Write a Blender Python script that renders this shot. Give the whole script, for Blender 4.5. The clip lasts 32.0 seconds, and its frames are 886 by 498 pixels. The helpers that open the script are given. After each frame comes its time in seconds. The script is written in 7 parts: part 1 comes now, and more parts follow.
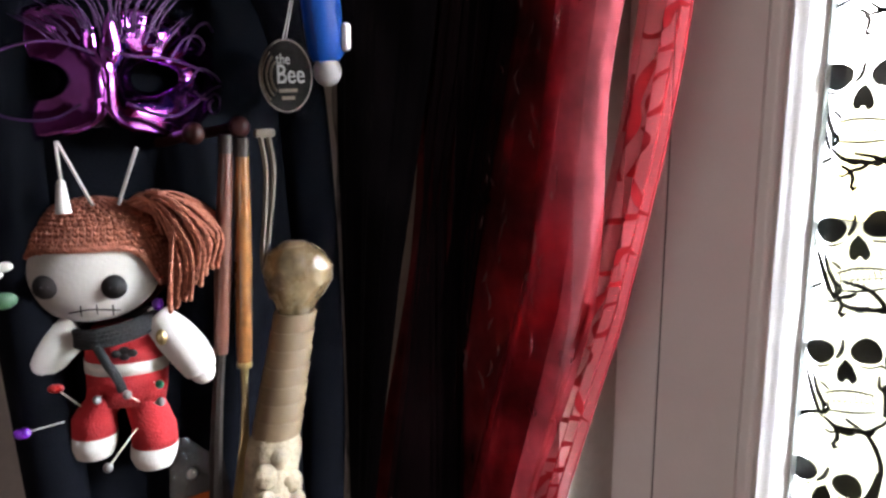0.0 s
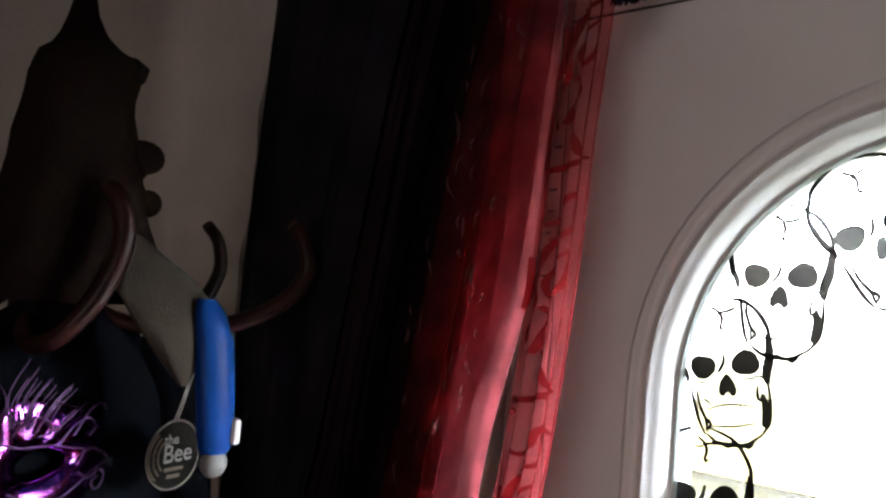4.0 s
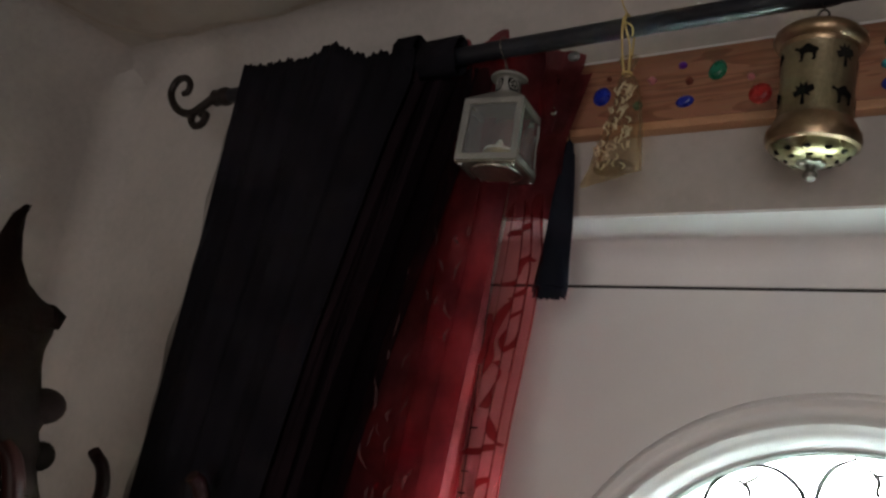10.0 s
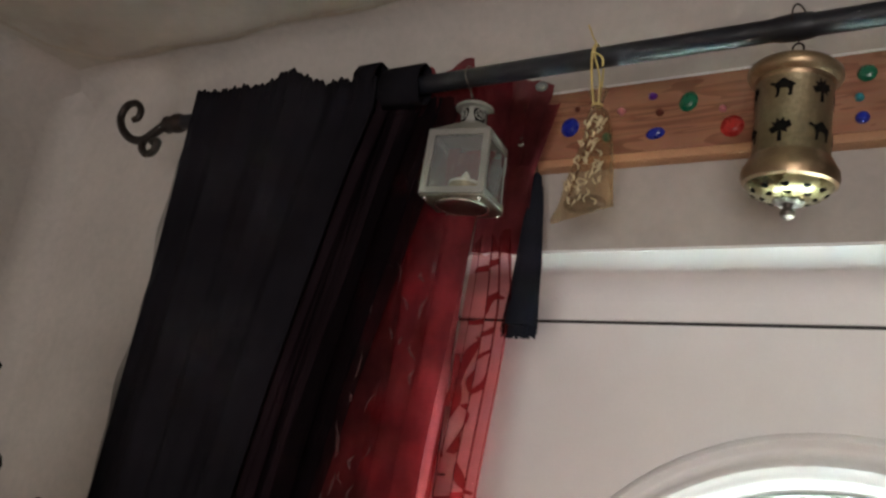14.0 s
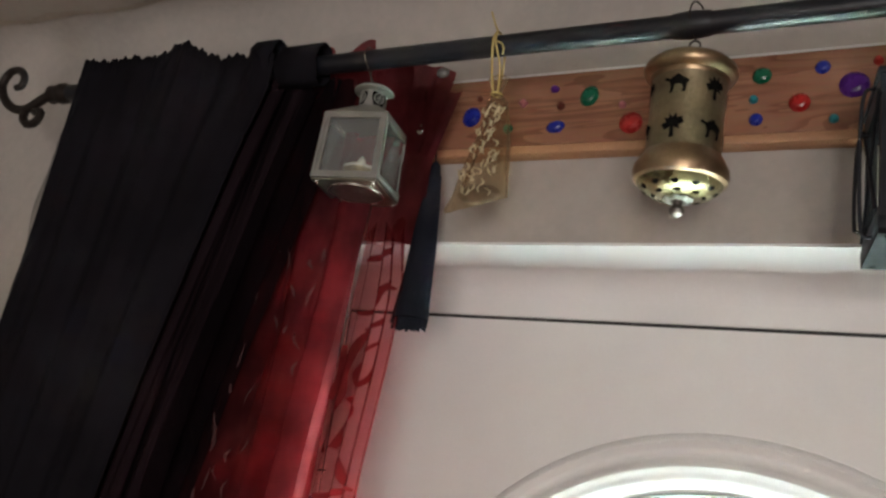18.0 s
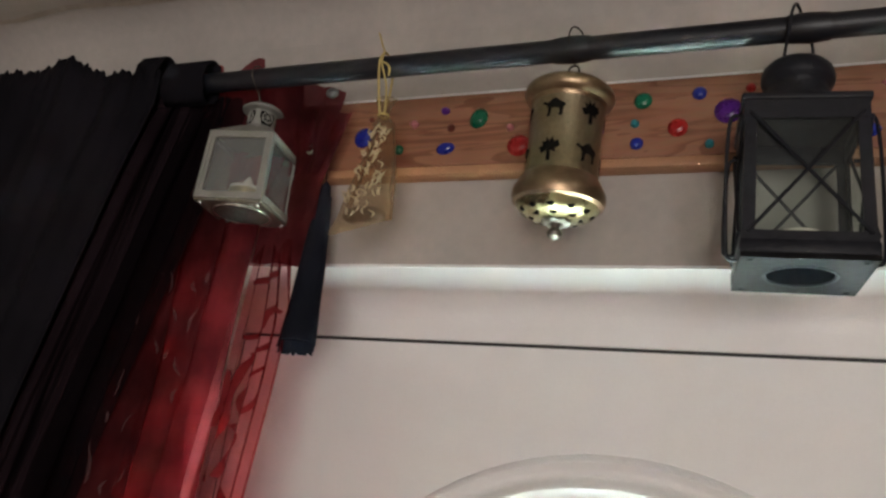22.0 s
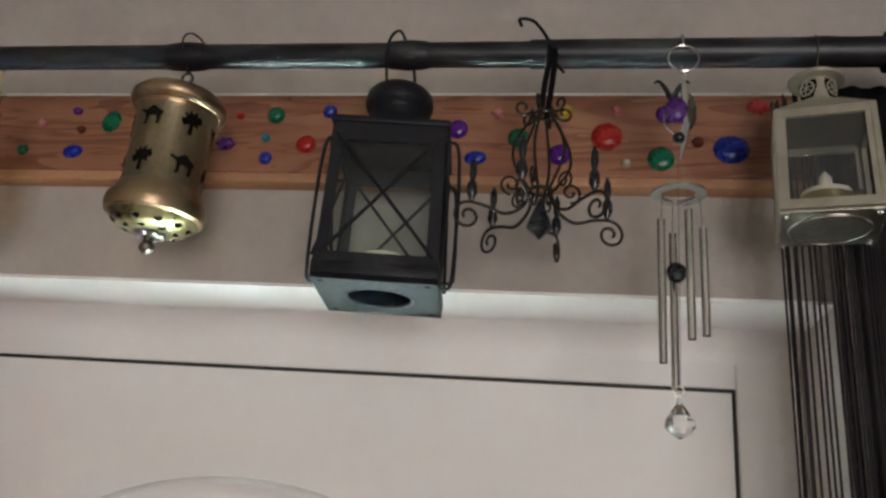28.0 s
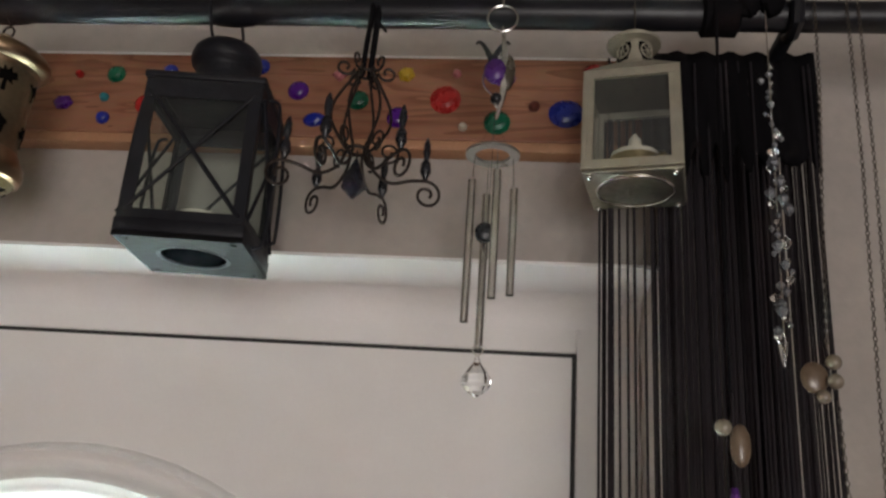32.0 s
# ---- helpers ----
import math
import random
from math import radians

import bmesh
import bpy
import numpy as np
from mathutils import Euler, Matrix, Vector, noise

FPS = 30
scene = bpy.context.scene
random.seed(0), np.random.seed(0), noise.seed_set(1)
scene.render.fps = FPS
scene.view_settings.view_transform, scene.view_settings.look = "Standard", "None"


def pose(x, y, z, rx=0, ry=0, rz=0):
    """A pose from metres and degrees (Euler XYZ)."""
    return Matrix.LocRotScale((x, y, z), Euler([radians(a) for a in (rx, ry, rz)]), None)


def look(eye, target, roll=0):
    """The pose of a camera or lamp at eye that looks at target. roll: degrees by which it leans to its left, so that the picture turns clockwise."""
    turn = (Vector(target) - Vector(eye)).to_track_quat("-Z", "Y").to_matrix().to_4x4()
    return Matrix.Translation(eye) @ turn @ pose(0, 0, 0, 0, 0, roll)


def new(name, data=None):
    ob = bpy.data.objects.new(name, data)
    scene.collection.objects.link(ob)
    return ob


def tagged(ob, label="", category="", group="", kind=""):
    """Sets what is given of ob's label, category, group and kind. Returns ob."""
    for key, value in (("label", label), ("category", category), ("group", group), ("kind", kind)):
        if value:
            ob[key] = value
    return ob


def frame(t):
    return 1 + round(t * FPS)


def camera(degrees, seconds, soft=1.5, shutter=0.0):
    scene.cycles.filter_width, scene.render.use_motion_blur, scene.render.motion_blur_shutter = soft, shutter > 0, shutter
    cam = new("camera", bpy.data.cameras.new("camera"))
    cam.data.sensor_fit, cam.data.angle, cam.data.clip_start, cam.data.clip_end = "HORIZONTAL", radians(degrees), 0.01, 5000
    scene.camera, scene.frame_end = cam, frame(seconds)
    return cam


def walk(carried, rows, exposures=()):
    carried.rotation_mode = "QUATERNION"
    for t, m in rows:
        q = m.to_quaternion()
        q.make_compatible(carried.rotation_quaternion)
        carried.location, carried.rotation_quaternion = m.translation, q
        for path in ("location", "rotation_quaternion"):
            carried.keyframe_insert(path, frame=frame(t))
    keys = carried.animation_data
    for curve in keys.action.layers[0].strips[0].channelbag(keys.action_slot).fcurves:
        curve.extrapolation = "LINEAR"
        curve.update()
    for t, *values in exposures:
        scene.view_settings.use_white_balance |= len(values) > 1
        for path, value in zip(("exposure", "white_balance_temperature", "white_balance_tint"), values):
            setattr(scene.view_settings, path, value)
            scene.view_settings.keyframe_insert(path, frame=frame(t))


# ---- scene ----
cam = camera(56.7, 32.0, soft=2.6)
ROWS = [
    (0.0, 0.1191, -0.8240, 1.4890, 48.89, -12.3, 0.4),
    (0.5, 0.1241, -0.8260, 1.5164, 48.06, -10.21, -0.8),
    (1.0, 0.1233, -0.8252, 1.5347, 47.26, -9.0, -1.41),
    (1.5, 0.1313, -0.8275, 1.5657, 46.2, -6.18, -2.13),
    (2.0, 0.1349, -0.8271, 1.5903, 45.21, -4.45, -2.62),
    (2.5, 0.1373, -0.8362, 1.6153, 44.85, -2.3, -2.91),
    (3.0, 0.1444, -0.8395, 1.6330, 43.82, -0.78, -3.54),
    (3.5, 0.1494, -0.8364, 1.6524, 42.52, 0.39, -4.1),
    (4.0, 0.1613, -0.8473, 1.6787, 42.44, 2.98, -4.58),
    (4.5, 0.1689, -0.8586, 1.7127, 40.38, 6.0, -6.0),
    (6.5, 0.1497, -0.8763, 1.7670, 37.78, 12.55, -6.45),
    (7.0, 0.1527, -0.8782, 1.7788, 36.3, 13.16, -7.2),
    (7.5, 0.1569, -0.8828, 1.7823, 36.9, 12.57, -7.46),
    (8.0, 0.1496, -0.8822, 1.7792, 38.31, 10.87, -7.72),
    (8.5, 0.1476, -0.8890, 1.7877, 36.87, 11.64, -7.97),
    (9.0, 0.1435, -0.8976, 1.7940, 35.34, 12.72, -8.31),
    (9.5, 0.1374, -0.9036, 1.7999, 33.66, 13.49, -8.56),
    (10.0, 0.1344, -0.9075, 1.8039, 33.3, 14.21, -8.75),
    (10.5, 0.1343, -0.9010, 1.8093, 32.88, 14.42, -8.05),
    (11.0, 0.1341, -0.8940, 1.8116, 32.52, 14.63, -8.26),
    (11.5, 0.1287, -0.8936, 1.8148, 31.88, 14.49, -8.25),
    (12.0, 0.1232, -0.8946, 1.8225, 32.35, 15.12, -7.86),
    (12.5, 0.1152, -0.8892, 1.8266, 32.57, 15.05, -7.63),
    (13.0, 0.1116, -0.8931, 1.8337, 32.21, 16.07, -7.65),
    (13.5, 0.1123, -0.8911, 1.8343, 32.27, 15.64, -7.63),
    (14.0, 0.1099, -0.8868, 1.8340, 30.66, 15.67, -7.71),
    (14.5, 0.1122, -0.8848, 1.8362, 29.14, 16.13, -7.74),
    (15.0, 0.1193, -0.8740, 1.8370, 27.22, 15.3, -8.0),
    (15.5, 0.1263, -0.8644, 1.8379, 26.05, 15.53, -8.14),
    (17.5, 0.1254, -0.8494, 1.8398, 25.09, 16.74, -8.06),
    (18.0, 0.1245, -0.8457, 1.8372, 24.95, 16.35, -8.35),
    (18.5, 0.1259, -0.8435, 1.8375, 24.86, 17.05, -8.66),
    (19.0, 0.1335, -0.8380, 1.8401, 23.76, 17.24, -8.52),
    (19.5, 0.1399, -0.8388, 1.8412, 22.83, 17.38, -8.42),
    (20.0, 0.1512, -0.8286, 1.8455, 21.76, 17.4, -7.57),
    (20.5, 0.1588, -0.8228, 1.8481, 20.49, 17.85, -7.34),
    (21.0, 0.1690, -0.8275, 1.8500, 19.81, 18.42, -7.23),
    (21.5, 0.1720, -0.8266, 1.8498, 19.44, 18.14, -7.04),
    (22.0, 0.1630, -0.8221, 1.8483, 20.59, 18.27, -6.97),
    (22.5, 0.1633, -0.8173, 1.8484, 21.54, 18.06, -6.7),
    (23.0, 0.1720, -0.8201, 1.8517, 21.35, 17.76, -6.19),
    (23.5, 0.1855, -0.8189, 1.8522, 19.65, 17.77, -6.41),
    (24.0, 0.2112, -0.8011, 1.8553, 16.43, 17.35, -6.0),
    (24.5, 0.2315, -0.8012, 1.8599, 15.26, 18.09, -5.89),
    (25.0, 0.2512, -0.7924, 1.8613, 12.66, 18.13, -5.77),
    (25.5, 0.2714, -0.7888, 1.8618, 11.43, 19.65, -5.41),
    (27.5, 0.3018, -0.7752, 1.8753, 8.77, 20.32, -4.08),
    (28.0, 0.3201, -0.7695, 1.8756, 7.3, 20.26, -4.37),
    (28.5, 0.3343, -0.7678, 1.8765, 6.18, 20.31, -4.12),
    (29.0, 0.3464, -0.7669, 1.8760, 4.83, 20.15, -3.82),
    (29.5, 0.3505, -0.7661, 1.8765, 4.52, 19.87, -4.08),
    (30.0, 0.3596, -0.7565, 1.8742, 3.42, 18.54, -4.17),
    (30.5, 0.3696, -0.7496, 1.8740, 2.49, 17.96, -4.11),
    (31.0, 0.3803, -0.7443, 1.8770, 2.15, 19.27, -3.81),
    (31.5, 0.3987, -0.7472, 1.8741, 3.14, 19.53, -3.94),
    (32.0, 0.4289, -0.7487, 1.8702, 4.77, 19.14, -3.94),
]
EXPOSURES = [(0.0, -0.43, 6950, 28), (2.0, -0.56, 6900, 26), (4.5, -0.74, 6800, 21), (6.5, -0.10, 6600, 15), (8.0, -0.12, 6600, 15), (10.0, -0.06, 6550, 14), (11.2, 0.02, 6550, 13), (12.0, 0.67, 6650, 13), (15.0, 0.82, 6650, 13), (24.0, 0.82, 6700, 13), (28.0, 0.78, 6550, 12), (29.5, 0.67, 6500, 12), (32.0, 0.62, 6650, 14)]
walk(cam, [(t, pose(x, y, z, 90 + pitch, roll, yaw)) for t, x, y, z, yaw, pitch, roll in ROWS], EXPOSURES)

# ---- world and light ----
SUN_EL, SUN_ROT = radians(38), radians(150)
world = bpy.data.worlds.new("world")
scene.world = world
world.use_nodes = True
wn = world.node_tree.nodes
sky = wn.new("ShaderNodeTexSky")
sky.sky_type = "NISHITA"
sky.sun_disc = False
sky.sun_elevation, sky.sun_rotation = SUN_EL, SUN_ROT
wn["Background"].inputs[1].default_value = 0.1
world.node_tree.links.new(sky.outputs[0], wn["Background"].inputs[0])


def area_lamp(name, m, w, h, power, colour):
    d = bpy.data.lights.new(name, "AREA")
    d.shape, d.size, d.size_y, d.energy, d.color = "RECTANGLE", w, h, power, colour
    ob = new(name, d)
    ob.matrix_world = m
    return ob


# daylight of the living-room window behind the camera
area_lamp("back_window_daylight", look((1.25, -3.97, 1.2), (0.2, 0.0, 1.8)), 1.45, 1.65, 31.0, (1.0, 0.985, 0.955))

# ---- materials ----
def material(name, base, rough=0.6, metal=0.0, var=0.15, scale=18.0, bump=0.12, fine=160.0, spec=0.5, coat=0.0, tint=None):
    """A principled surface with stains at one scale and grain at a finer one."""
    m = bpy.data.materials.new(name)
    m.use_nodes = True
    nt = m.node_tree
    N, L = nt.nodes, nt.links
    b = N["Principled BSDF"]
    b.inputs["Roughness"].default_value = rough
    b.inputs["Metallic"].default_value = metal
    b.inputs["Specular IOR Level"].default_value = spec
    b.inputs["Coat Weight"].default_value = coat
    tc = N.new("ShaderNodeTexCoord")
    n1 = N.new("ShaderNodeTexNoise")
    n1.inputs["Scale"].default_value, n1.inputs["Detail"].default_value = scale, 5
    n2 = N.new("ShaderNodeTexNoise")
    n2.inputs["Scale"].default_value, n2.inputs["Detail"].default_value = fine, 3
    L.new(tc.outputs["Object"], n1.inputs["Vector"])
    L.new(tc.outputs["Object"], n2.inputs["Vector"])
    ramp = N.new("ShaderNodeValToRGB")
    lo = [c * (1 - var) for c in base] if tint is None else tint
    ramp.color_ramp.elements[0].position, ramp.color_ramp.elements[0].color = 0.3, (*lo, 1)
    ramp.color_ramp.elements[1].position, ramp.color_ramp.elements[1].color = 0.7, (*[min(1, c * (1 + var * 0.4)) for c in base], 1)
    mixn = N.new("ShaderNodeMath")
    mixn.operation = "MULTIPLY_ADD"
    mixn.inputs[1].default_value = 0.3
    L.new(n2.outputs["Fac"], mixn.inputs[0])
    sub = N.new("ShaderNodeMath")
    sub.operation = "MULTIPLY_ADD"
    sub.inputs[1].default_value, sub.inputs[2].default_value = 0.85, -0.08
    L.new(n1.outputs["Fac"], sub.inputs[0])
    L.new(sub.outputs[0], mixn.inputs[2])
    L.new(mixn.outputs[0], ramp.inputs[0])
    L.new(ramp.outputs[0], b.inputs["Base Color"])
    rr = N.new("ShaderNodeMapRange")
    rr.inputs["To Min"].default_value, rr.inputs["To Max"].default_value = max(0.02, rough - 0.08), min(1.0, rough + 0.1)
    L.new(n1.outputs["Fac"], rr.inputs["Value"])
    L.new(rr.outputs[0], b.inputs["Roughness"])
    if bump:
        bp = N.new("ShaderNodeBump")
        bp.inputs["Strength"].default_value, bp.inputs["Distance"].default_value = bump, 0.004
        L.new(n2.outputs["Fac"], bp.inputs["Height"])
        L.new(bp.outputs[0], b.inputs["Normal"])
    return m


def see_through(name, colour, clear=0.9, rough=0.05):
    """A thin clear sheet: mostly transparent, with a glossy face."""
    m = bpy.data.materials.new(name)
    m.use_nodes = True
    N, L = m.node_tree.nodes, m.node_tree.links
    N.remove(N["Principled BSDF"])
    t = N.new("ShaderNodeBsdfTransparent")
    t.inputs[0].default_value = (*colour, 1)
    g = N.new("ShaderNodeBsdfPrincipled")
    g.inputs["Base Color"].default_value = (*[c * (0.55 if rough > 0.2 or clear < 0.8 else 0.25) for c in colour], 1)
    g.inputs["Roughness"].default_value = rough
    noise_n = N.new("ShaderNodeTexNoise")
    noise_n.inputs["Scale"].default_value = 30
    mr = N.new("ShaderNodeMapRange")
    mr.inputs["To Min"].default_value, mr.inputs["To Max"].default_value = 1 - clear - 0.03, 1 - clear + 0.05
    L.new(noise_n.outputs["Fac"], mr.inputs["Value"])
    mx = N.new("ShaderNodeMixShader")
    L.new(mr.outputs[0], mx.inputs[0])
    L.new(t.outputs[0], mx.inputs[1])
    L.new(g.outputs[0], mx.inputs[2])
    L.new(mx.outputs[0], N["Material Output"].inputs[0])
    return m


def frosted(name, colour):
    """Obscured glass: half of the light passes straight, half is scattered into the room."""
    m = bpy.data.materials.new(name)
    m.use_nodes = True
    N, L = m.node_tree.nodes, m.node_tree.links
    N.remove(N["Principled BSDF"])
    t = N.new("ShaderNodeBsdfTransparent")
    t.inputs[0].default_value = (*colour, 1)
    s = N.new("ShaderNodeBsdfTranslucent")
    s.inputs[0].default_value = (*colour, 1)
    g = N.new("ShaderNodeBsdfGlossy")
    g.inputs["Roughness"].default_value = 0.05
    nz = N.new("ShaderNodeTexNoise")
    nz.inputs["Scale"].default_value = 25
    mr = N.new("ShaderNodeMapRange")
    mr.inputs["To Min"].default_value, mr.inputs["To Max"].default_value = 0.004, 0.014
    L.new(nz.outputs["Fac"], mr.inputs["Value"])
    a = N.new("ShaderNodeMixShader")
    L.new(mr.outputs[0], a.inputs[0])
    L.new(t.outputs[0], a.inputs[1])
    L.new(s.outputs[0], a.inputs[2])
    b = N.new("ShaderNodeMixShader")
    b.inputs[0].default_value = 0.03
    L.new(a.outputs[0], b.inputs[1])
    L.new(g.outputs[0], b.inputs[2])
    L.new(b.outputs[0], N["Material Output"].inputs[0])
    return m


def gem_stone(name, colour):
    """Cut acrylic: glossy, deep coloured."""
    m = material(name, colour, 0.26, var=0.35, scale=90, bump=0.0, spec=0.5)
    b = m.node_tree.nodes["Principled BSDF"]
    b.inputs["Transmission Weight"].default_value = 0.25
    b.inputs["Coat Weight"].default_value = 0.12
    return m


def cut_crystal(name):
    """Real clear glass."""
    m = material(name, (0.97, 0.98, 0.99), 0.02, var=0.02, bump=0.0, spec=0.6)
    b = m.node_tree.nodes["Principled BSDF"]
    b.inputs["Transmission Weight"].default_value = 1.0
    b.inputs["IOR"].default_value = 1.5
    return m


def cloth(name, base, through_light, clear=0.0, weave=900.0, sheen=0.3, tint=None, streak=0.0, spec=0.2, low=0.7, high=1.1):
    """Woven cloth that lets some light through; streak: how uneven its density is."""
    m = bpy.data.materials.new(name)
    m.use_nodes = True
    N, L = m.node_tree.nodes, m.node_tree.links
    b = N["Principled BSDF"]
    b.inputs["Roughness"].default_value = 0.75
    b.inputs["Sheen Weight"].default_value = sheen
    b.inputs["Specular IOR Level"].default_value = spec
    tc = N.new("ShaderNodeTexCoord")
    n1 = N.new("ShaderNodeTexNoise")
    n1.inputs["Scale"].default_value, n1.inputs["Detail"].default_value = 14, 4
    L.new(tc.outputs["Object"], n1.inputs["Vector"])
    r = N.new("ShaderNodeValToRGB")
    r.color_ramp.elements[0].position, r.color_ramp.elements[0].color = 0.3, (*[c * low for c in base], 1)
    r.color_ramp.elements[1].position, r.color_ramp.elements[1].color = 0.72, (*[c * high for c in base], 1)
    L.new(n1.outputs["Fac"], r.inputs[0])
    L.new(r.outputs[0], b.inputs["Base Color"])
    n2 = N.new("ShaderNodeTexNoise")
    n2.inputs["Scale"].default_value = weave
    L.new(tc.outputs["Object"], n2.inputs["Vector"])
    bp = N.new("ShaderNodeBump")
    bp.inputs["Strength"].default_value, bp.inputs["Distance"].default_value = 0.25, 0.001
    L.new(n2.outputs["Fac"], bp.inputs["Height"])
    L.new(bp.outputs[0], b.inputs["Normal"])
    tl = N.new("ShaderNodeBsdfTranslucent")
    L.new(r.outputs[0], tl.inputs["Color"])
    m1 = N.new("ShaderNodeMixShader")
    m1.inputs[0].default_value = through_light
    L.new(b.outputs[0], m1.inputs[1])
    L.new(tl.outputs[0], m1.inputs[2])
    out = m1
    if clear:
        tr = N.new("ShaderNodeBsdfTransparent")
        tr.inputs[0].default_value = (*(tint or [min(1, c * 0.75 + 0.38) for c in base]), 1)
        m2 = N.new("ShaderNodeMixShader")
        m2.inputs[0].default_value = clear
        if streak:
            ms = N.new("ShaderNodeMapping")
            ms.inputs["Scale"].default_value = (38, 1, 11)
            L.new(tc.outputs["Object"], ms.inputs["Vector"])
            sn = N.new("ShaderNodeTexNoise")
            sn.inputs["Scale"].default_value, sn.inputs["Detail"].default_value = 1.0, 3
            L.new(ms.outputs[0], sn.inputs["Vector"])
            sr = N.new("ShaderNodeMapRange")
            sr.inputs["From Min"].default_value, sr.inputs["From Max"].default_value = 0.3, 0.7
            sr.inputs["To Min"].default_value, sr.inputs["To Max"].default_value = clear - streak, clear + streak
            L.new(sn.outputs["Fac"], sr.inputs["Value"])
            L.new(sr.outputs[0], m2.inputs[0])
        L.new(m1.outputs[0], m2.inputs[1])
        L.new(tr.outputs[0], m2.inputs[2])
        out = m2
    L.new(out.outputs[0], N["Material Output"].inputs[0])
    return m


def pine(name):
    """Planed pine with long dark growth rings."""
    m = bpy.data.materials.new(name)
    m.use_nodes = True
    N, L = m.node_tree.nodes, m.node_tree.links
    b = N["Principled BSDF"]
    b.inputs["Roughness"].default_value = 0.55
    tc = N.new("ShaderNodeTexCoord")
    mp = N.new("ShaderNodeMapping")
    mp.inputs["Scale"].default_value = (2.2, 8, 24)
    L.new(tc.outputs["Object"], mp.inputs["Vector"])
    n = N.new("ShaderNodeTexNoise")
    n.inputs["Scale"].default_value, n.inputs["Detail"].default_value, n.inputs["Distortion"].default_value = 1.5, 2.0, 1.1
    L.new(mp.outputs[0], n.inputs["Vector"])
    mul = N.new("ShaderNodeMath")
    mul.operation = "MULTIPLY"
    mul.inputs[1].default_value = 7.0
    L.new(n.outputs["Fac"], mul.inputs[0])
    fr = N.new("ShaderNodeMath")
    fr.operation = "FRACT"
    L.new(mul.outputs[0], fr.inputs[0])
    r = N.new("ShaderNodeValToRGB")
    e = r.color_ramp.elements
    e[0].position, e[0].color = 0.0, (0.375, 0.168, 0.096, 1)
    e[1].position, e[1].color = 1.0, (0.25, 0.099, 0.052, 1)
    k = e.new(0.6)
    k.color = (0.345, 0.147, 0.083, 1)
    k = e.new(0.9)
    k.color = (0.24, 0.091, 0.047, 1)
    L.new(fr.outputs[0], r.inputs[0])
    g = N.new("ShaderNodeTexNoise")
    g.inputs["Scale"].default_value = 60
    mp2 = N.new("ShaderNodeMapping")
    mp2.inputs["Scale"].default_value = (1, 6, 14)
    L.new(tc.outputs["Object"], mp2.inputs["Vector"])
    L.new(mp2.outputs[0], g.inputs["Vector"])
    mix = N.new("ShaderNodeMix")
    mix.data_type, mix.blend_type = "RGBA", "MULTIPLY"
    mix.inputs[0].default_value = 0.35
    L.new(r.outputs[0], mix.inputs[6])
    L.new(g.outputs["Color"], mix.inputs[7])
    L.new(mix.outputs[2], b.inputs["Base Color"])
    bp = N.new("ShaderNodeBump")
    bp.inputs["Strength"].default_value, bp.inputs["Distance"].default_value = 0.1, 0.002
    L.new(g.outputs["Fac"], bp.inputs["Height"])
    L.new(bp.outputs[0], b.inputs["Normal"])
    return m


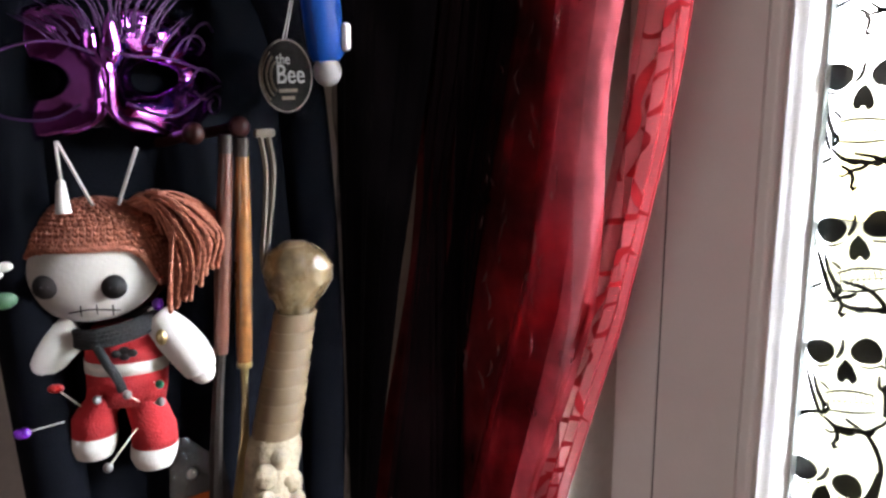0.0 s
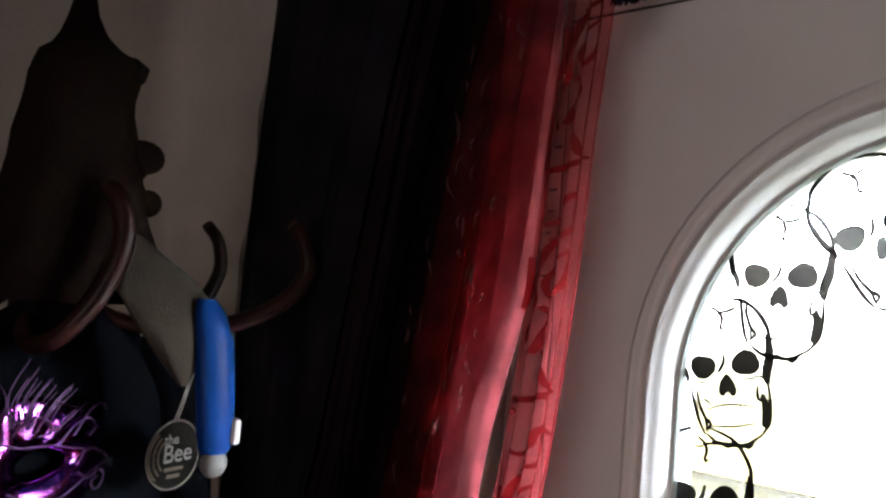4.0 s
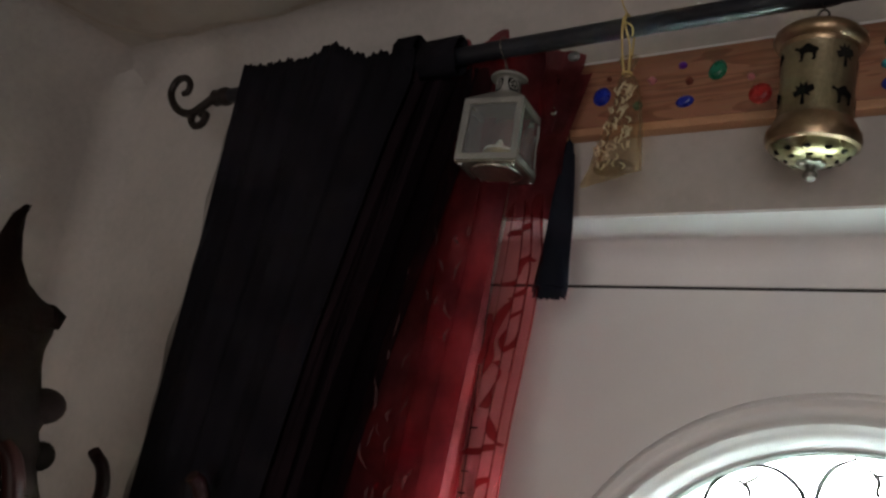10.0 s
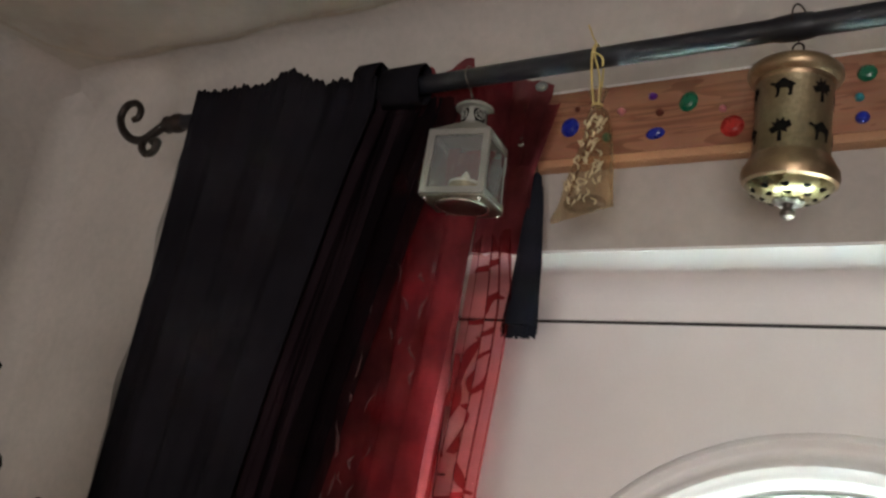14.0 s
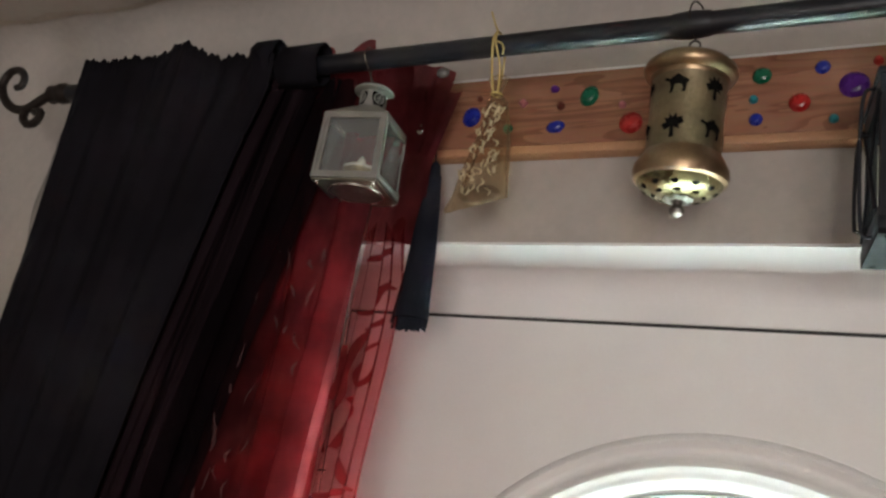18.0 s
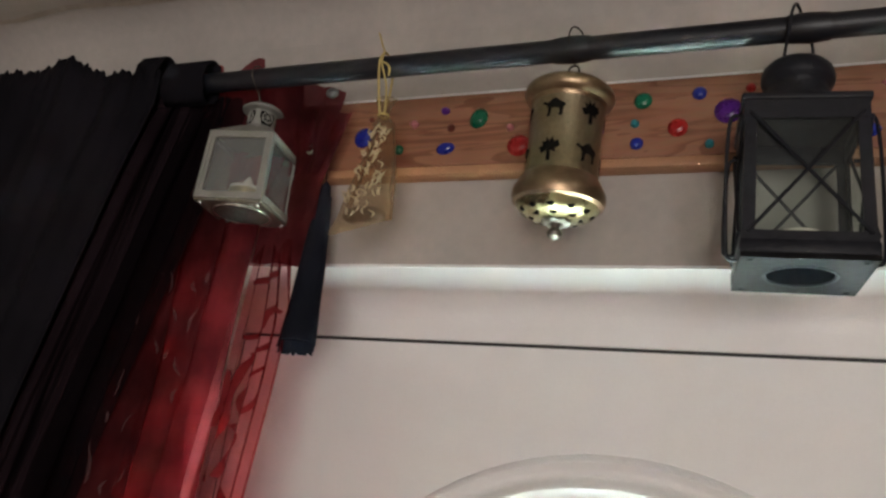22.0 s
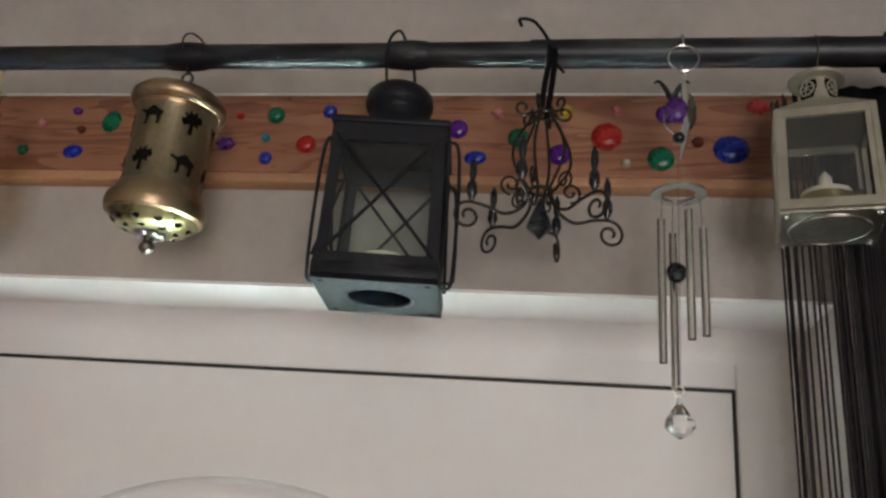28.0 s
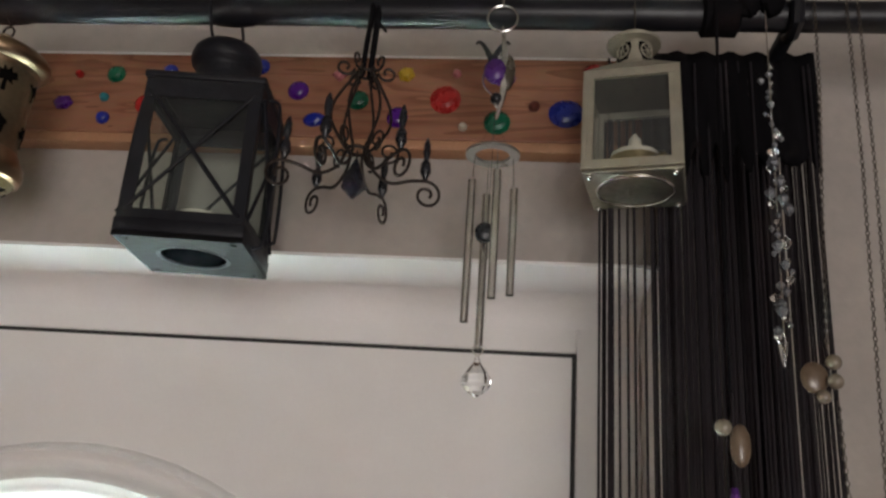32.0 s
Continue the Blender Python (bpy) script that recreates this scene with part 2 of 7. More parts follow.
M = dict(
    wall=material("cream_wall_paint", (0.47, 0.43, 0.395), 0.85, var=0.20, scale=3.8, bump=0.15, fine=90),
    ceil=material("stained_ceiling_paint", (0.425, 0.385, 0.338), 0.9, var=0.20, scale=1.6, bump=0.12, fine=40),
    pvc=material("white_door_plastic", (0.87, 0.855, 0.845), 0.42, var=0.05, scale=5, bump=0.04, fine=240),
    darkwall=material("deep_red_wall_paint", (0.11, 0.05, 0.045), 0.85, var=0.12, scale=3),
    gasket=material("black_rubber", (0.02, 0.02, 0.02), 0.6),
    floor=material("dark_floorboards", (0.16, 0.09, 0.05), 0.5, var=0.4, scale=6),
    pine=pine("pine_board"),
    pineedge=material("pale_pine_edge", (0.47, 0.24, 0.13), 0.6, var=0.2, scale=9, bump=0.05),
    rod=material("black_lacquer", (0.009, 0.010, 0.015), 0.40, spec=0.5, bump=0.05, var=0.3),
    iron=material("dark_wrought_iron", (0.035, 0.026, 0.022), 0.5, metal=0.6, bump=0.3, var=0.4, scale=60),
    blackmetal=material("black_painted_metal", (0.012, 0.013, 0.018), 0.5, metal=0.0, spec=0.25, var=0.3, scale=40, bump=0.15),
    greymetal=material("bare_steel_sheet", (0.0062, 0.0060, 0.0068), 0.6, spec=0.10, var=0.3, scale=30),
    # near-black that stands in for the shade inside the black lantern's bottom hole
    hole_black=material("hole_black_metal", (0.0012, 0.0012, 0.0014), 0.95, spec=0.0, bump=0.0),
    coatcloth=cloth("black_wool", (0.0036, 0.0042, 0.0062), 0.0, weave=500, sheen=0.0, spec=0.02),
    brass=material("antique_brass", (0.31, 0.250, 0.160), 0.42, metal=0.9, var=0.35, scale=26, bump=0.12, fine=220),
    copper=material("coppery_brass", (0.36, 0.25, 0.155), 0.34, metal=0.95, var=0.3, scale=26, bump=0.08),
    brassin=material("bright_brass", (0.26, 0.225, 0.110), 0.25, metal=0.85, var=0.15),
    cutout=material("black_cut_out", (0.005, 0.0045, 0.004), 0.9, spec=0.05),
    whitemetal=material("white_enamelled_metal", (0.25, 0.24, 0.22), 0.5, var=0.15, scale=30, bump=0.08),
    silver=material("champagne_painted_metal", (0.36, 0.335, 0.27), 0.45, metal=0.3, var=0.2, scale=40, bump=0.1),
    chrome=material("polished_steel", (0.82, 0.82, 0.80), 0.22, metal=1.0, var=0.15, scale=40, bump=0.02),
    castsilver=material("cast_silver", (0.30, 0.29, 0.25), 0.35, metal=0.8, var=0.3, scale=60),
    glass=see_through("lantern_glass", (0.95, 0.98, 0.96), 0.95),
    dusty=see_through("dusty_glass", (0.93, 0.94, 0.93), 0.93, 0.12),
    milky=see_through("milky_dusty_glass", (0.93, 0.94, 0.93), 0.85, 0.35),
    pane=frosted("obscured_window_pane", (0.93, 0.97, 0.96)),
    velvet=cloth("black_velvet", (0.0112, 0.0102, 0.0132), 0.03, weave=700, sheen=0.0, spec=0.03),
    rededge=cloth("sheer_red_ground", (0.42, 0.060, 0.068), 0.9, clear=0.72, sheen=0.0, tint=(0.87, 0.50, 0.52), streak=0.08),
    palestroke=cloth("pale_satin_stroke", (0.36, 0.16, 0.165), 0.6, clear=0.45, sheen=0.3, tint=(0.92, 0.72, 0.72), spec=0.5),
    redscroll=cloth("red_flocked_scroll", (0.27, 0.022, 0.028), 0.7, clear=0.16, sheen=0.2, tint=(0.75, 0.25, 0.28)),
    red=cloth("red_figured_voile", (0.37, 0.068, 0.080), 0.88, clear=0.29, sheen=0.1, tint=(0.52, 0.27, 0.30), streak=0.18, low=0.38, high=1.5),
    red2=cloth("red_plain_voile", (0.32, 0.058, 0.068), 0.88, clear=0.28, sheen=0.1, tint=(0.48, 0.24, 0.27), streak=0.18, low=0.4, high=1.5),
    blackvoile=cloth("black_voile", (0.078, 0.048, 0.060), 0.15, clear=0.79, sheen=0.0, spec=0.02),
    thinvoile=cloth("thin_black_voile", (0.034, 0.022, 0.028), 0.15, clear=0.84, sheen=0.0, spec=0.02),
    blacklace=cloth("black_lace_edging", (0.030, 0.030, 0.036), 0.2, clear=0.48, sheen=0.0, tint=(0.8, 0.8, 0.8), streak=0.46),
    organza=cloth("gold_organza", (0.46, 0.35, 0.24), 0.5, clear=0.72, weave=500, sheen=0.3, tint=(0.91, 0.82, 0.70), streak=0.22),
    stringthread=cloth("brownish_black_string", (0.030, 0.026, 0.030), 0.1, weave=1500, sheen=0.0),
    thread=cloth("black_thread", (0.009, 0.0085, 0.010), 0.1, weave=1500, sheen=0.0, spec=0.05),
    navy=cloth("navy_silk_thread", (0.014, 0.016, 0.024), 0.1, weave=1500, sheen=0.0, spec=0.05),
    dish=material("dull_steel_dish", (0.33, 0.305, 0.255), 0.34, metal=1.0, var=0.3, scale=40),
    chimedisc=material("brushed_pale_steel", (0.40, 0.41, 0.40), 0.28, metal=0.9, var=0.1),
    tarnish=material("tarnished_silver", (0.16, 0.14, 0.12), 0.4, metal=0.8, var=0.3, scale=60),
    candle=material("ivory_wax", (0.78, 0.74, 0.62), 0.6, var=0.08),
    decal=see_through("black_vinyl_decal", (0.0072, 0.0070, 0.0068), 0.7, 0.5),
    cord=material("yellow_cord", (0.55, 0.42, 0.16), 0.8, fine=500, bump=0.4),
    purpleglass=gem_stone("purple_glass", (0.10, 0.02, 0.22)),
    crystal=cut_crystal("clear_crystal"),
    oliveglass=gem_stone("olive_glass", (0.085, 0.070, 0.050)),
    smoky=gem_stone("smoky_glass", (0.16, 0.17, 0.19)),
    goldthread=material("pale_gold_thread", (0.50, 0.41, 0.26), 0.4, metal=0.3, var=0.2),
    nylon=see_through("clear_nylon", (0.9, 0.92, 0.93), 0.8, 0.1),
    blackcrystal=gem_stone("black_crystal", (0.015, 0.018, 0.025)),
    paleseal=material("pale_green_seal", (0.55, 0.63, 0.60), 0.4, var=0.1),
    purplefoil=material("purple_metallic_plastic", (0.42, 0.11, 0.55), 0.11, metal=1.0, var=0.2, scale=40, bump=0.02),
    darkfoil=material("dark_purple_plastic", (0.060, 0.014, 0.080), 0.45, metal=0.4, var=0.2),
    mahogany=material("polished_mahogany", (0.020, 0.0048, 0.0036), 0.42, var=0.4, scale=12, spec=0.16, bump=0.05),
    leather=material("dark_brown_leather", (0.0078, 0.0042, 0.0032), 0.9, var=0.5, scale=22, bump=0.3, fine=120, spec=0.04),
    suede=material("brown_suede", (0.030, 0.0175, 0.0095), 0.9, var=0.35, scale=25, bump=0.3, fine=300),
    bluep=material("blue_plastic", (0.0005, 0.036, 0.19), 0.40, var=0.1, spec=0.1),
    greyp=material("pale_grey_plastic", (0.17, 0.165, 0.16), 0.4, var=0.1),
    whitep=material("white_plastic", (0.75, 0.74, 0.72), 0.35, var=0.05),
    signblack=material("matt_black_card", (0.008, 0.007, 0.006), 0.85, spec=0.05, var=0.3),
    black=material("black_enamel", (0.010, 0.009, 0.009), 0.5, spec=0.25, var=0.3),
    felt=material("white_felt", (0.54, 0.515, 0.475), 0.95, var=0.08, scale=30, bump=0.14, fine=300),
    redfelt=material("red_felt", (0.42, 0.016, 0.020), 0.95, var=0.2, scale=30, bump=0.5, fine=500),
    yarn=material("rust_brown_yarn", (0.40, 0.125, 0.075), 0.95, var=0.5, scale=200, bump=1.0, fine=210),
    blackyarn=material("black_yarn", (0.008, 0.0075, 0.009), 0.9, var=0.4, scale=120, bump=0.8, fine=400),
    whitecord=material("white_cord", (0.62, 0.58, 0.56), 0.8, bump=0.5, fine=600),
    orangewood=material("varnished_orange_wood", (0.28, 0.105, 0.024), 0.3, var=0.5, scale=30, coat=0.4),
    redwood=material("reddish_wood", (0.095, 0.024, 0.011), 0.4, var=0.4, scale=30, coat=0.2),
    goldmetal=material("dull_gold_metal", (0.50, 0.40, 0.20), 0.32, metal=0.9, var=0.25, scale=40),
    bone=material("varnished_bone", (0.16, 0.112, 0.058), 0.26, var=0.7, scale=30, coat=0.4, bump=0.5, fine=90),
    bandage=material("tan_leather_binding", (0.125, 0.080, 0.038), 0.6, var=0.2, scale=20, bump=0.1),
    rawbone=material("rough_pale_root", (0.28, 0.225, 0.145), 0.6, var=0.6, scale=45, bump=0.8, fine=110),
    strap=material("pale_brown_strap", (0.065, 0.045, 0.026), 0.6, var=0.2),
    bagfilm=see_through("grey_plastic_film", (0.70, 0.70, 0.70), 0.70, 0.15),
    orange=material("orange_plastic", (0.75, 0.16, 0.03), 0.5, var=0.1),
    leaf=material("dark_green_leaf", (0.02, 0.07, 0.03), 0.5, var=0.4),
    pearl=material("cream_pearl", (0.22, 0.185, 0.145), 0.2, var=0.15, spec=0.7, coat=0.5),
    shell=material("brown_shell", (0.17, 0.12, 0.08), 0.3, var=0.5, scale=60, coat=0.3),
)


def stain(m, centre, radius, colour, strength):
    """A ragged old water stain round one place of a painted surface."""
    N, L = m.node_tree.nodes, m.node_tree.links
    b = N["Principled BSDF"]
    old = b.inputs["Base Color"].links[0].from_socket
    tc = N.new("ShaderNodeTexCoord")
    nz = N.new("ShaderNodeTexNoise")
    nz.inputs["Scale"].default_value, nz.inputs["Detail"].default_value = 9.0, 6
    L.new(tc.outputs["Object"], nz.inputs["Vector"])
    d = N.new("ShaderNodeVectorMath")
    d.operation = "DISTANCE"
    d.inputs[1].default_value = centre
    L.new(tc.outputs["Object"], d.inputs[0])
    off = N.new("ShaderNodeMath")
    off.operation = "MULTIPLY_ADD"
    off.inputs[1].default_value = radius * 3.2
    L.new(nz.outputs["Fac"], off.inputs[0])
    L.new(d.outputs["Value"], off.inputs[2])
    mr = N.new("ShaderNodeMapRange")
    mr.inputs["From Min"].default_value, mr.inputs["From Max"].default_value = radius * 1.3, radius * 2.5
    mr.inputs["To Min"].default_value, mr.inputs["To Max"].default_value = strength, 0.0
    L.new(off.outputs[0], mr.inputs["Value"])
    mx = N.new("ShaderNodeMix")
    mx.data_type = "RGBA"
    mx.inputs[7].default_value = (*colour, 1)
    L.new(mr.outputs[0], mx.inputs[0])
    L.new(old, mx.inputs[6])
    L.new(mx.outputs[2], b.inputs["Base Color"])


stain(M["wall"], (-1.135, -0.12, 2.385), 0.055, (0.19, 0.16, 0.13), 0.75)
stain(M["wall"], (-0.93, -0.12, 2.40), 0.06, (0.24, 0.20, 0.15), 0.45)
stain(M["ceil"], (-1.02, -0.24, 2.415), 0.13, (0.26, 0.19, 0.12), 0.55)
stain(M["ceil"], (-0.55, -0.17, 2.415), 0.12, (0.27, 0.21, 0.14), 0.5)
GEMS = {k: gem_stone(k + "_gem", c) for k, c in dict(blue=(0.01, 0.03, 0.38), green=(0.0, 0.16, 0.08), red=(0.5, 0.02, 0.02), pink=(0.62, 0.22, 0.24), purple=(0.11, 0.01, 0.28), brown=(0.14, 0.03, 0.02), teal=(0.02, 0.28, 0.33), yellow=(0.62, 0.40, 0.03), white=(0.66, 0.60, 0.50)).items()}

# ---- mesh helpers ----
def mesh_of(name, bm, mat, smooth=True):
    bmesh.ops.recalc_face_normals(bm, faces=bm.faces)
    me = bpy.data.meshes.new(name)
    bm.to_mesh(me)
    bm.free()
    for f in me.polygons:
        f.use_smooth = smooth
    if smooth:
        me.set_sharp_from_angle(angle=radians(38))
    me.materials.append(mat)
    return me


def part(name, bm, mat, parent, label="", smooth=True):
    ob = new(name, mesh_of(name, bm, mat, smooth))
    ob.parent = parent
    return tagged(ob, label)


def thing(name, label, category, m=None, group="", bm=None, mat=None, kind="", smooth=True):
    ob = new(name, mesh_of(name, bm, mat, smooth) if bm else None)
    if m is not None:
        ob.matrix_world = m
    return tagged(ob, label, category, group, kind)


def add_box(bm, x0, x1, y0, y1, z0, z1, bevel=0.0):
    r = bmesh.ops.create_cube(bm, size=1.0)
    for v in r["verts"]:
        v.co = Vector(((x0 + x1) / 2 + v.co.x * (x1 - x0), (y0 + y1) / 2 + v.co.y * (y1 - y0), (z0 + z1) / 2 + v.co.z * (z1 - z0)))
    if bevel:
        es = list({e for v in r["verts"] for e in v.link_edges})
        bmesh.ops.bevel(bm, geom=es, offset=bevel, segments=2, affect="EDGES", profile=0.5)
    return bm


def box(x0, x1, y0, y1, z0, z1, bevel=0.0):
    return add_box(bmesh.new(), x0, x1, y0, y1, z0, z1, bevel)


def add_lathe(bm, prof, seg=24, centre=(0, 0, 0), cap=True):
    """Turns (radius, height) pairs round the upright axis."""
    rings = []
    cx, cy, cz = centre
    for r, z in prof:
        rings.append([bm.verts.new((cx + r * math.cos(a), cy + r * math.sin(a), cz + z)) for a in (2 * math.pi * i / seg for i in range(seg))])
    for a, b in zip(rings, rings[1:]):
        for i in range(seg):
            bm.faces.new((a[i], a[(i + 1) % seg], b[(i + 1) % seg], b[i]))
    if cap:
        bm.faces.new(rings[0][::-1])
        bm.faces.new(rings[-1])
    return bm


def lathe(prof, seg=24, centre=(0, 0, 0), cap=True):
    return add_lathe(bmesh.new(), prof, seg, centre, cap)


def add_tube(bm, pts, r, seg=8, closed=False, taper=None):
    """A round bar along points; taper(t) scales its radius along the way."""
    P = [Vector(p) for p in pts]
    n = len(P)
    rings = []
    prev = None
    for i in range(n):
        a = P[i - 1] if (i > 0 or closed) else P[i]
        b = P[(i + 1) % n] if (i < n - 1 or closed) else P[i]
        d = (b - a)
        d = d.normalized() if d.length > 1e-9 else Vector((0, 0, 1))
        if prev is None:
            ref = Vector((0, 0, 1)) if abs(d.z) < 0.9 else Vector((1, 0, 0))
            u = d.cross(ref).normalized()
        else:
            u = (prev - d * prev.dot(d))
            u = u.normalized() if u.length > 1e-6 else d.orthogonal().normalized()
        prev = u
        w = d.cross(u)
        k = r * (taper(i / max(1, n - 1)) if taper else 1)
        rings.append([bm.verts.new(P[i] + (u * math.cos(q) + w * math.sin(q)) * k) for q in (2 * math.pi * j / seg for j in range(seg))])
    pairs = list(zip(rings, rings[1:])) + ([(rings[-1], rings[0])] if closed else [])
    for a, b in pairs:
        for j in range(seg):
            bm.faces.new((a[j], a[(j + 1) % seg], b[(j + 1) % seg], b[j]))
    if not closed:
        bm.faces.new(rings[0][::-1])
        bm.faces.new(rings[-1])
    return bm


def tube(pts, r, seg=8, closed=False, taper=None):
    return add_tube(bmesh.new(), pts, r, seg, closed, taper)


def ring_pts(r, n=24, z=0.0, plane="xy", c=(0, 0, 0)):
    out = []
    for i in range(n):
        a = 2 * math.pi * i / n
        p = {"xy": (r * math.cos(a), r * math.sin(a), z), "xz": (r * math.cos(a), z, r * math.sin(a)), "yz": (z, r * math.cos(a), r * math.sin(a))}[plane]
        out.append(tuple(p[k] + c[k] for k in range(3)))
    return out


def spline(pts, n=8):
    """Smooth points through a few knots."""
    P = [Vector(p) for p in pts]
    Q = [P[0] * 2 - P[1]] + P + [P[-1] * 2 - P[-2]]
    out = []
    for i in range(1, len(Q) - 2):
        a, b, c, d = Q[i - 1:i + 3]
        for k in range(n):
            t = k / n
            out.append(0.5 * ((2 * b) + (c - a) * t + (2 * a - 5 * b + 4 * c - d) * t * t + (3 * b - a - 3 * c + d) * t ** 3))
    out.append(P[-1])
    return out


def add_ball(bm, c, r, seg=14, squash=(1, 1, 1)):
    res = bmesh.ops.create_uvsphere(bm, u_segments=seg, v_segments=max(6, seg // 2 + 2), radius=1.0)
    for v in res["verts"]:
        v.co = Vector((c[0] + v.co.x * r * squash[0], c[1] + v.co.y * r * squash[1], c[2] + v.co.z * r * squash[2]))
    return bm


def ball(c, r, seg=14, squash=(1, 1, 1)):
    return add_ball(bmesh.new(), c, r, seg, squash)


def sheet(name, f, nu, nv, mat, parent=None, thick=0.0015):
    """A cloth: f(u, v) gives its points; the width coordinate is kept for its weave."""
    me = bpy.data.meshes.new(name)
    vs = [tuple(f(i / nu, j / nv)) for j in range(nv + 1) for i in range(nu + 1)]
    fs = [(j * (nu + 1) + i, j * (nu + 1) + i + 1, (j + 1) * (nu + 1) + i + 1, (j + 1) * (nu + 1) + i) for j in range(nv) for i in range(nu)]
    me.from_pydata(vs, [], fs)
    uvl = me.uv_layers.new(name="UVMap")
    for p in me.polygons:
        p.use_smooth = True
        for li in p.loop_indices:
            vi = me.loops[li].vertex_index
            uvl.data[li].uv = ((vi % (nu + 1)) / nu, (vi // (nu + 1)) / nv)
    me.materials.append(mat)
    ob = new(name, me)
    ob.parent = parent
    if thick:
        s = ob.modifiers.new("thickness", "SOLIDIFY")
        s.thickness = thick
    return ob


def lerp_table(tab, z):
    zs = [a for a, _ in tab]
    return float(np.interp(z, zs, [b for _, b in tab]))

# ---- the room ----
XW, YW, ZC = -1.195, -0.105, 2.415          # left wall, face of the door wall, ceiling
XE, YS = 2.2, -4.0                        # far walls
OL, OR, OT = -0.492, 0.536, 2.087         # opening for the door
DL, DR, DT = -0.426, 0.474, 2.030         # door leaf


def wall(name, bm, mat="wall", label="cream painted plaster wall with faint stains"):
    return thing(name, label, "wall", bm=bm, mat=M[mat], kind="structure", smooth=False)


bm = box(XW - 0.1, OL, YW, 0.16, 0, ZC)
add_box(bm, OR, XE, YW, 0.16, 0, ZC)
add_box(bm, OL, OR, YW, 0.16, OT, ZC)
wall("wall_north", bm)
wall("wall_west", box(XW - 0.1, XW, YS, YW, 0, ZC))
wall("wall_east", box(XE, XE + 0.1, YS, YW, 0, ZC), "darkwall", "deep red painted wall")
bm = box(XW, 0.5, YS - 0.1, YS, 0, ZC)
add_box(bm, 2.0, XE, YS - 0.1, YS, 0, ZC)
add_box(bm, 0.5, 2.0, YS - 0.1, YS, 0, 0.36)
add_box(bm, 0.5, 2.0, YS - 0.1, YS, 2.06, ZC)
wall("wall_south", bm, "darkwall", "deep red painted wall")
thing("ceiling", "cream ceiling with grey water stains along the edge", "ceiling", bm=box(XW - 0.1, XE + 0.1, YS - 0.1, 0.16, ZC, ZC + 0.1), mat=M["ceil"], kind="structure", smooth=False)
thing("floor", "dark stained wooden floor", "floor", bm=box(XW - 0.1, XE + 0.1, YS - 0.1, 0.16, -0.06, 0), mat=M["floor"], kind="structure", smooth=False)
thing("ground", "dry yellow lawn beyond the slab", "ground", bm=box(-60, 60, 0.16, 80, -0.16, -0.08), mat=material("dry_lawn", (0.060, 0.050, 0.0085), 0.95, var=0.3, scale=2), kind="structure", smooth=False)
# unseen reflector slab, added to throw daylight up at the soffit
thing("pavement", "unseen pale slab added outside the door to bounce daylight onto the soffit", "pavement", bm=box(-2.2, 2.2, 0.16, 1.75, -0.079, -0.02), mat=material("pale_bounce_slab", (0.80, 0.83, 0.76), 0.85, scale=3, bump=0.2), kind="structure", smooth=False)

# plaster coves that round the room's corners
def cove(name, f, label):
    bm = bmesh.new()
    R = 0.055
    cols = [[bm.verts.new(f(R, math.pi / 2 * k / 8, e)) for k in range(9)] for e in (0, 1)]
    for k in range(8):
        bm.faces.new((cols[0][k], cols[0][k + 1], cols[1][k + 1], cols[1][k]))
    thing(name, label, "cove", bm=bm, mat=M["wall"], kind="structure")


cove("trim_1", lambda R, q, e: (XW if e == 0 else XE, YW - R + R * math.cos(q), ZC - R + R * math.sin(q)), "rounded plaster cove along the ceiling")
cove("trim_2", lambda R, q, e: (XW + R - R * math.cos(q), YS if e == 0 else YW, ZC - R + R * math.sin(q)), "rounded plaster cove along the ceiling")
cove("trim_3", lambda R, q, e: (XW + R - R * math.cos(q), YW - R + R * math.sin(q), 0.0 if e == 0 else ZC), "rounded plaster corner")

# an old brown water line where the ceiling meets the cove
def water_line():
    rnd = random.Random(19)
    bm = bmesh.new()
    way = [(XW + 0.050, -0.62), (XW + 0.070, -0.40), (XW + 0.085, -0.24), (XW + 0.14, -0.175)] + [(XW + 0.22 + 0.05 * k, YW - 0.056 - 0.006 * math.sin(k * 1.3)) for k in range(28)]
    P = [Vector((x, y, 0)) for x, y in way]
    pairs = []
    for i, p in enumerate(P):
        d = (P[min(i + 1, len(P) - 1)] - P[max(i - 1, 0)]).normalized()
        w = 0.0035 + 0.0045 * rnd.random()
        nrm = Vector((-d.y, d.x, 0)) * w
        pairs.append([bm.verts.new((q.x, q.y, ZC - 0.0015)) for q in (p - nrm, p + nrm)])
    for a, b in zip(pairs, pairs[1:]):
        bm.faces.new((a[0], a[1], b[1], b[0]))
    thing("ceiling_stain", "faint brown water line along the ceiling's edge", "stain", bm=bm, mat=material("brown_water_mark", (0.43, 0.375, 0.31), 0.95, var=0.3, scale=14), kind="structure")


water_line()

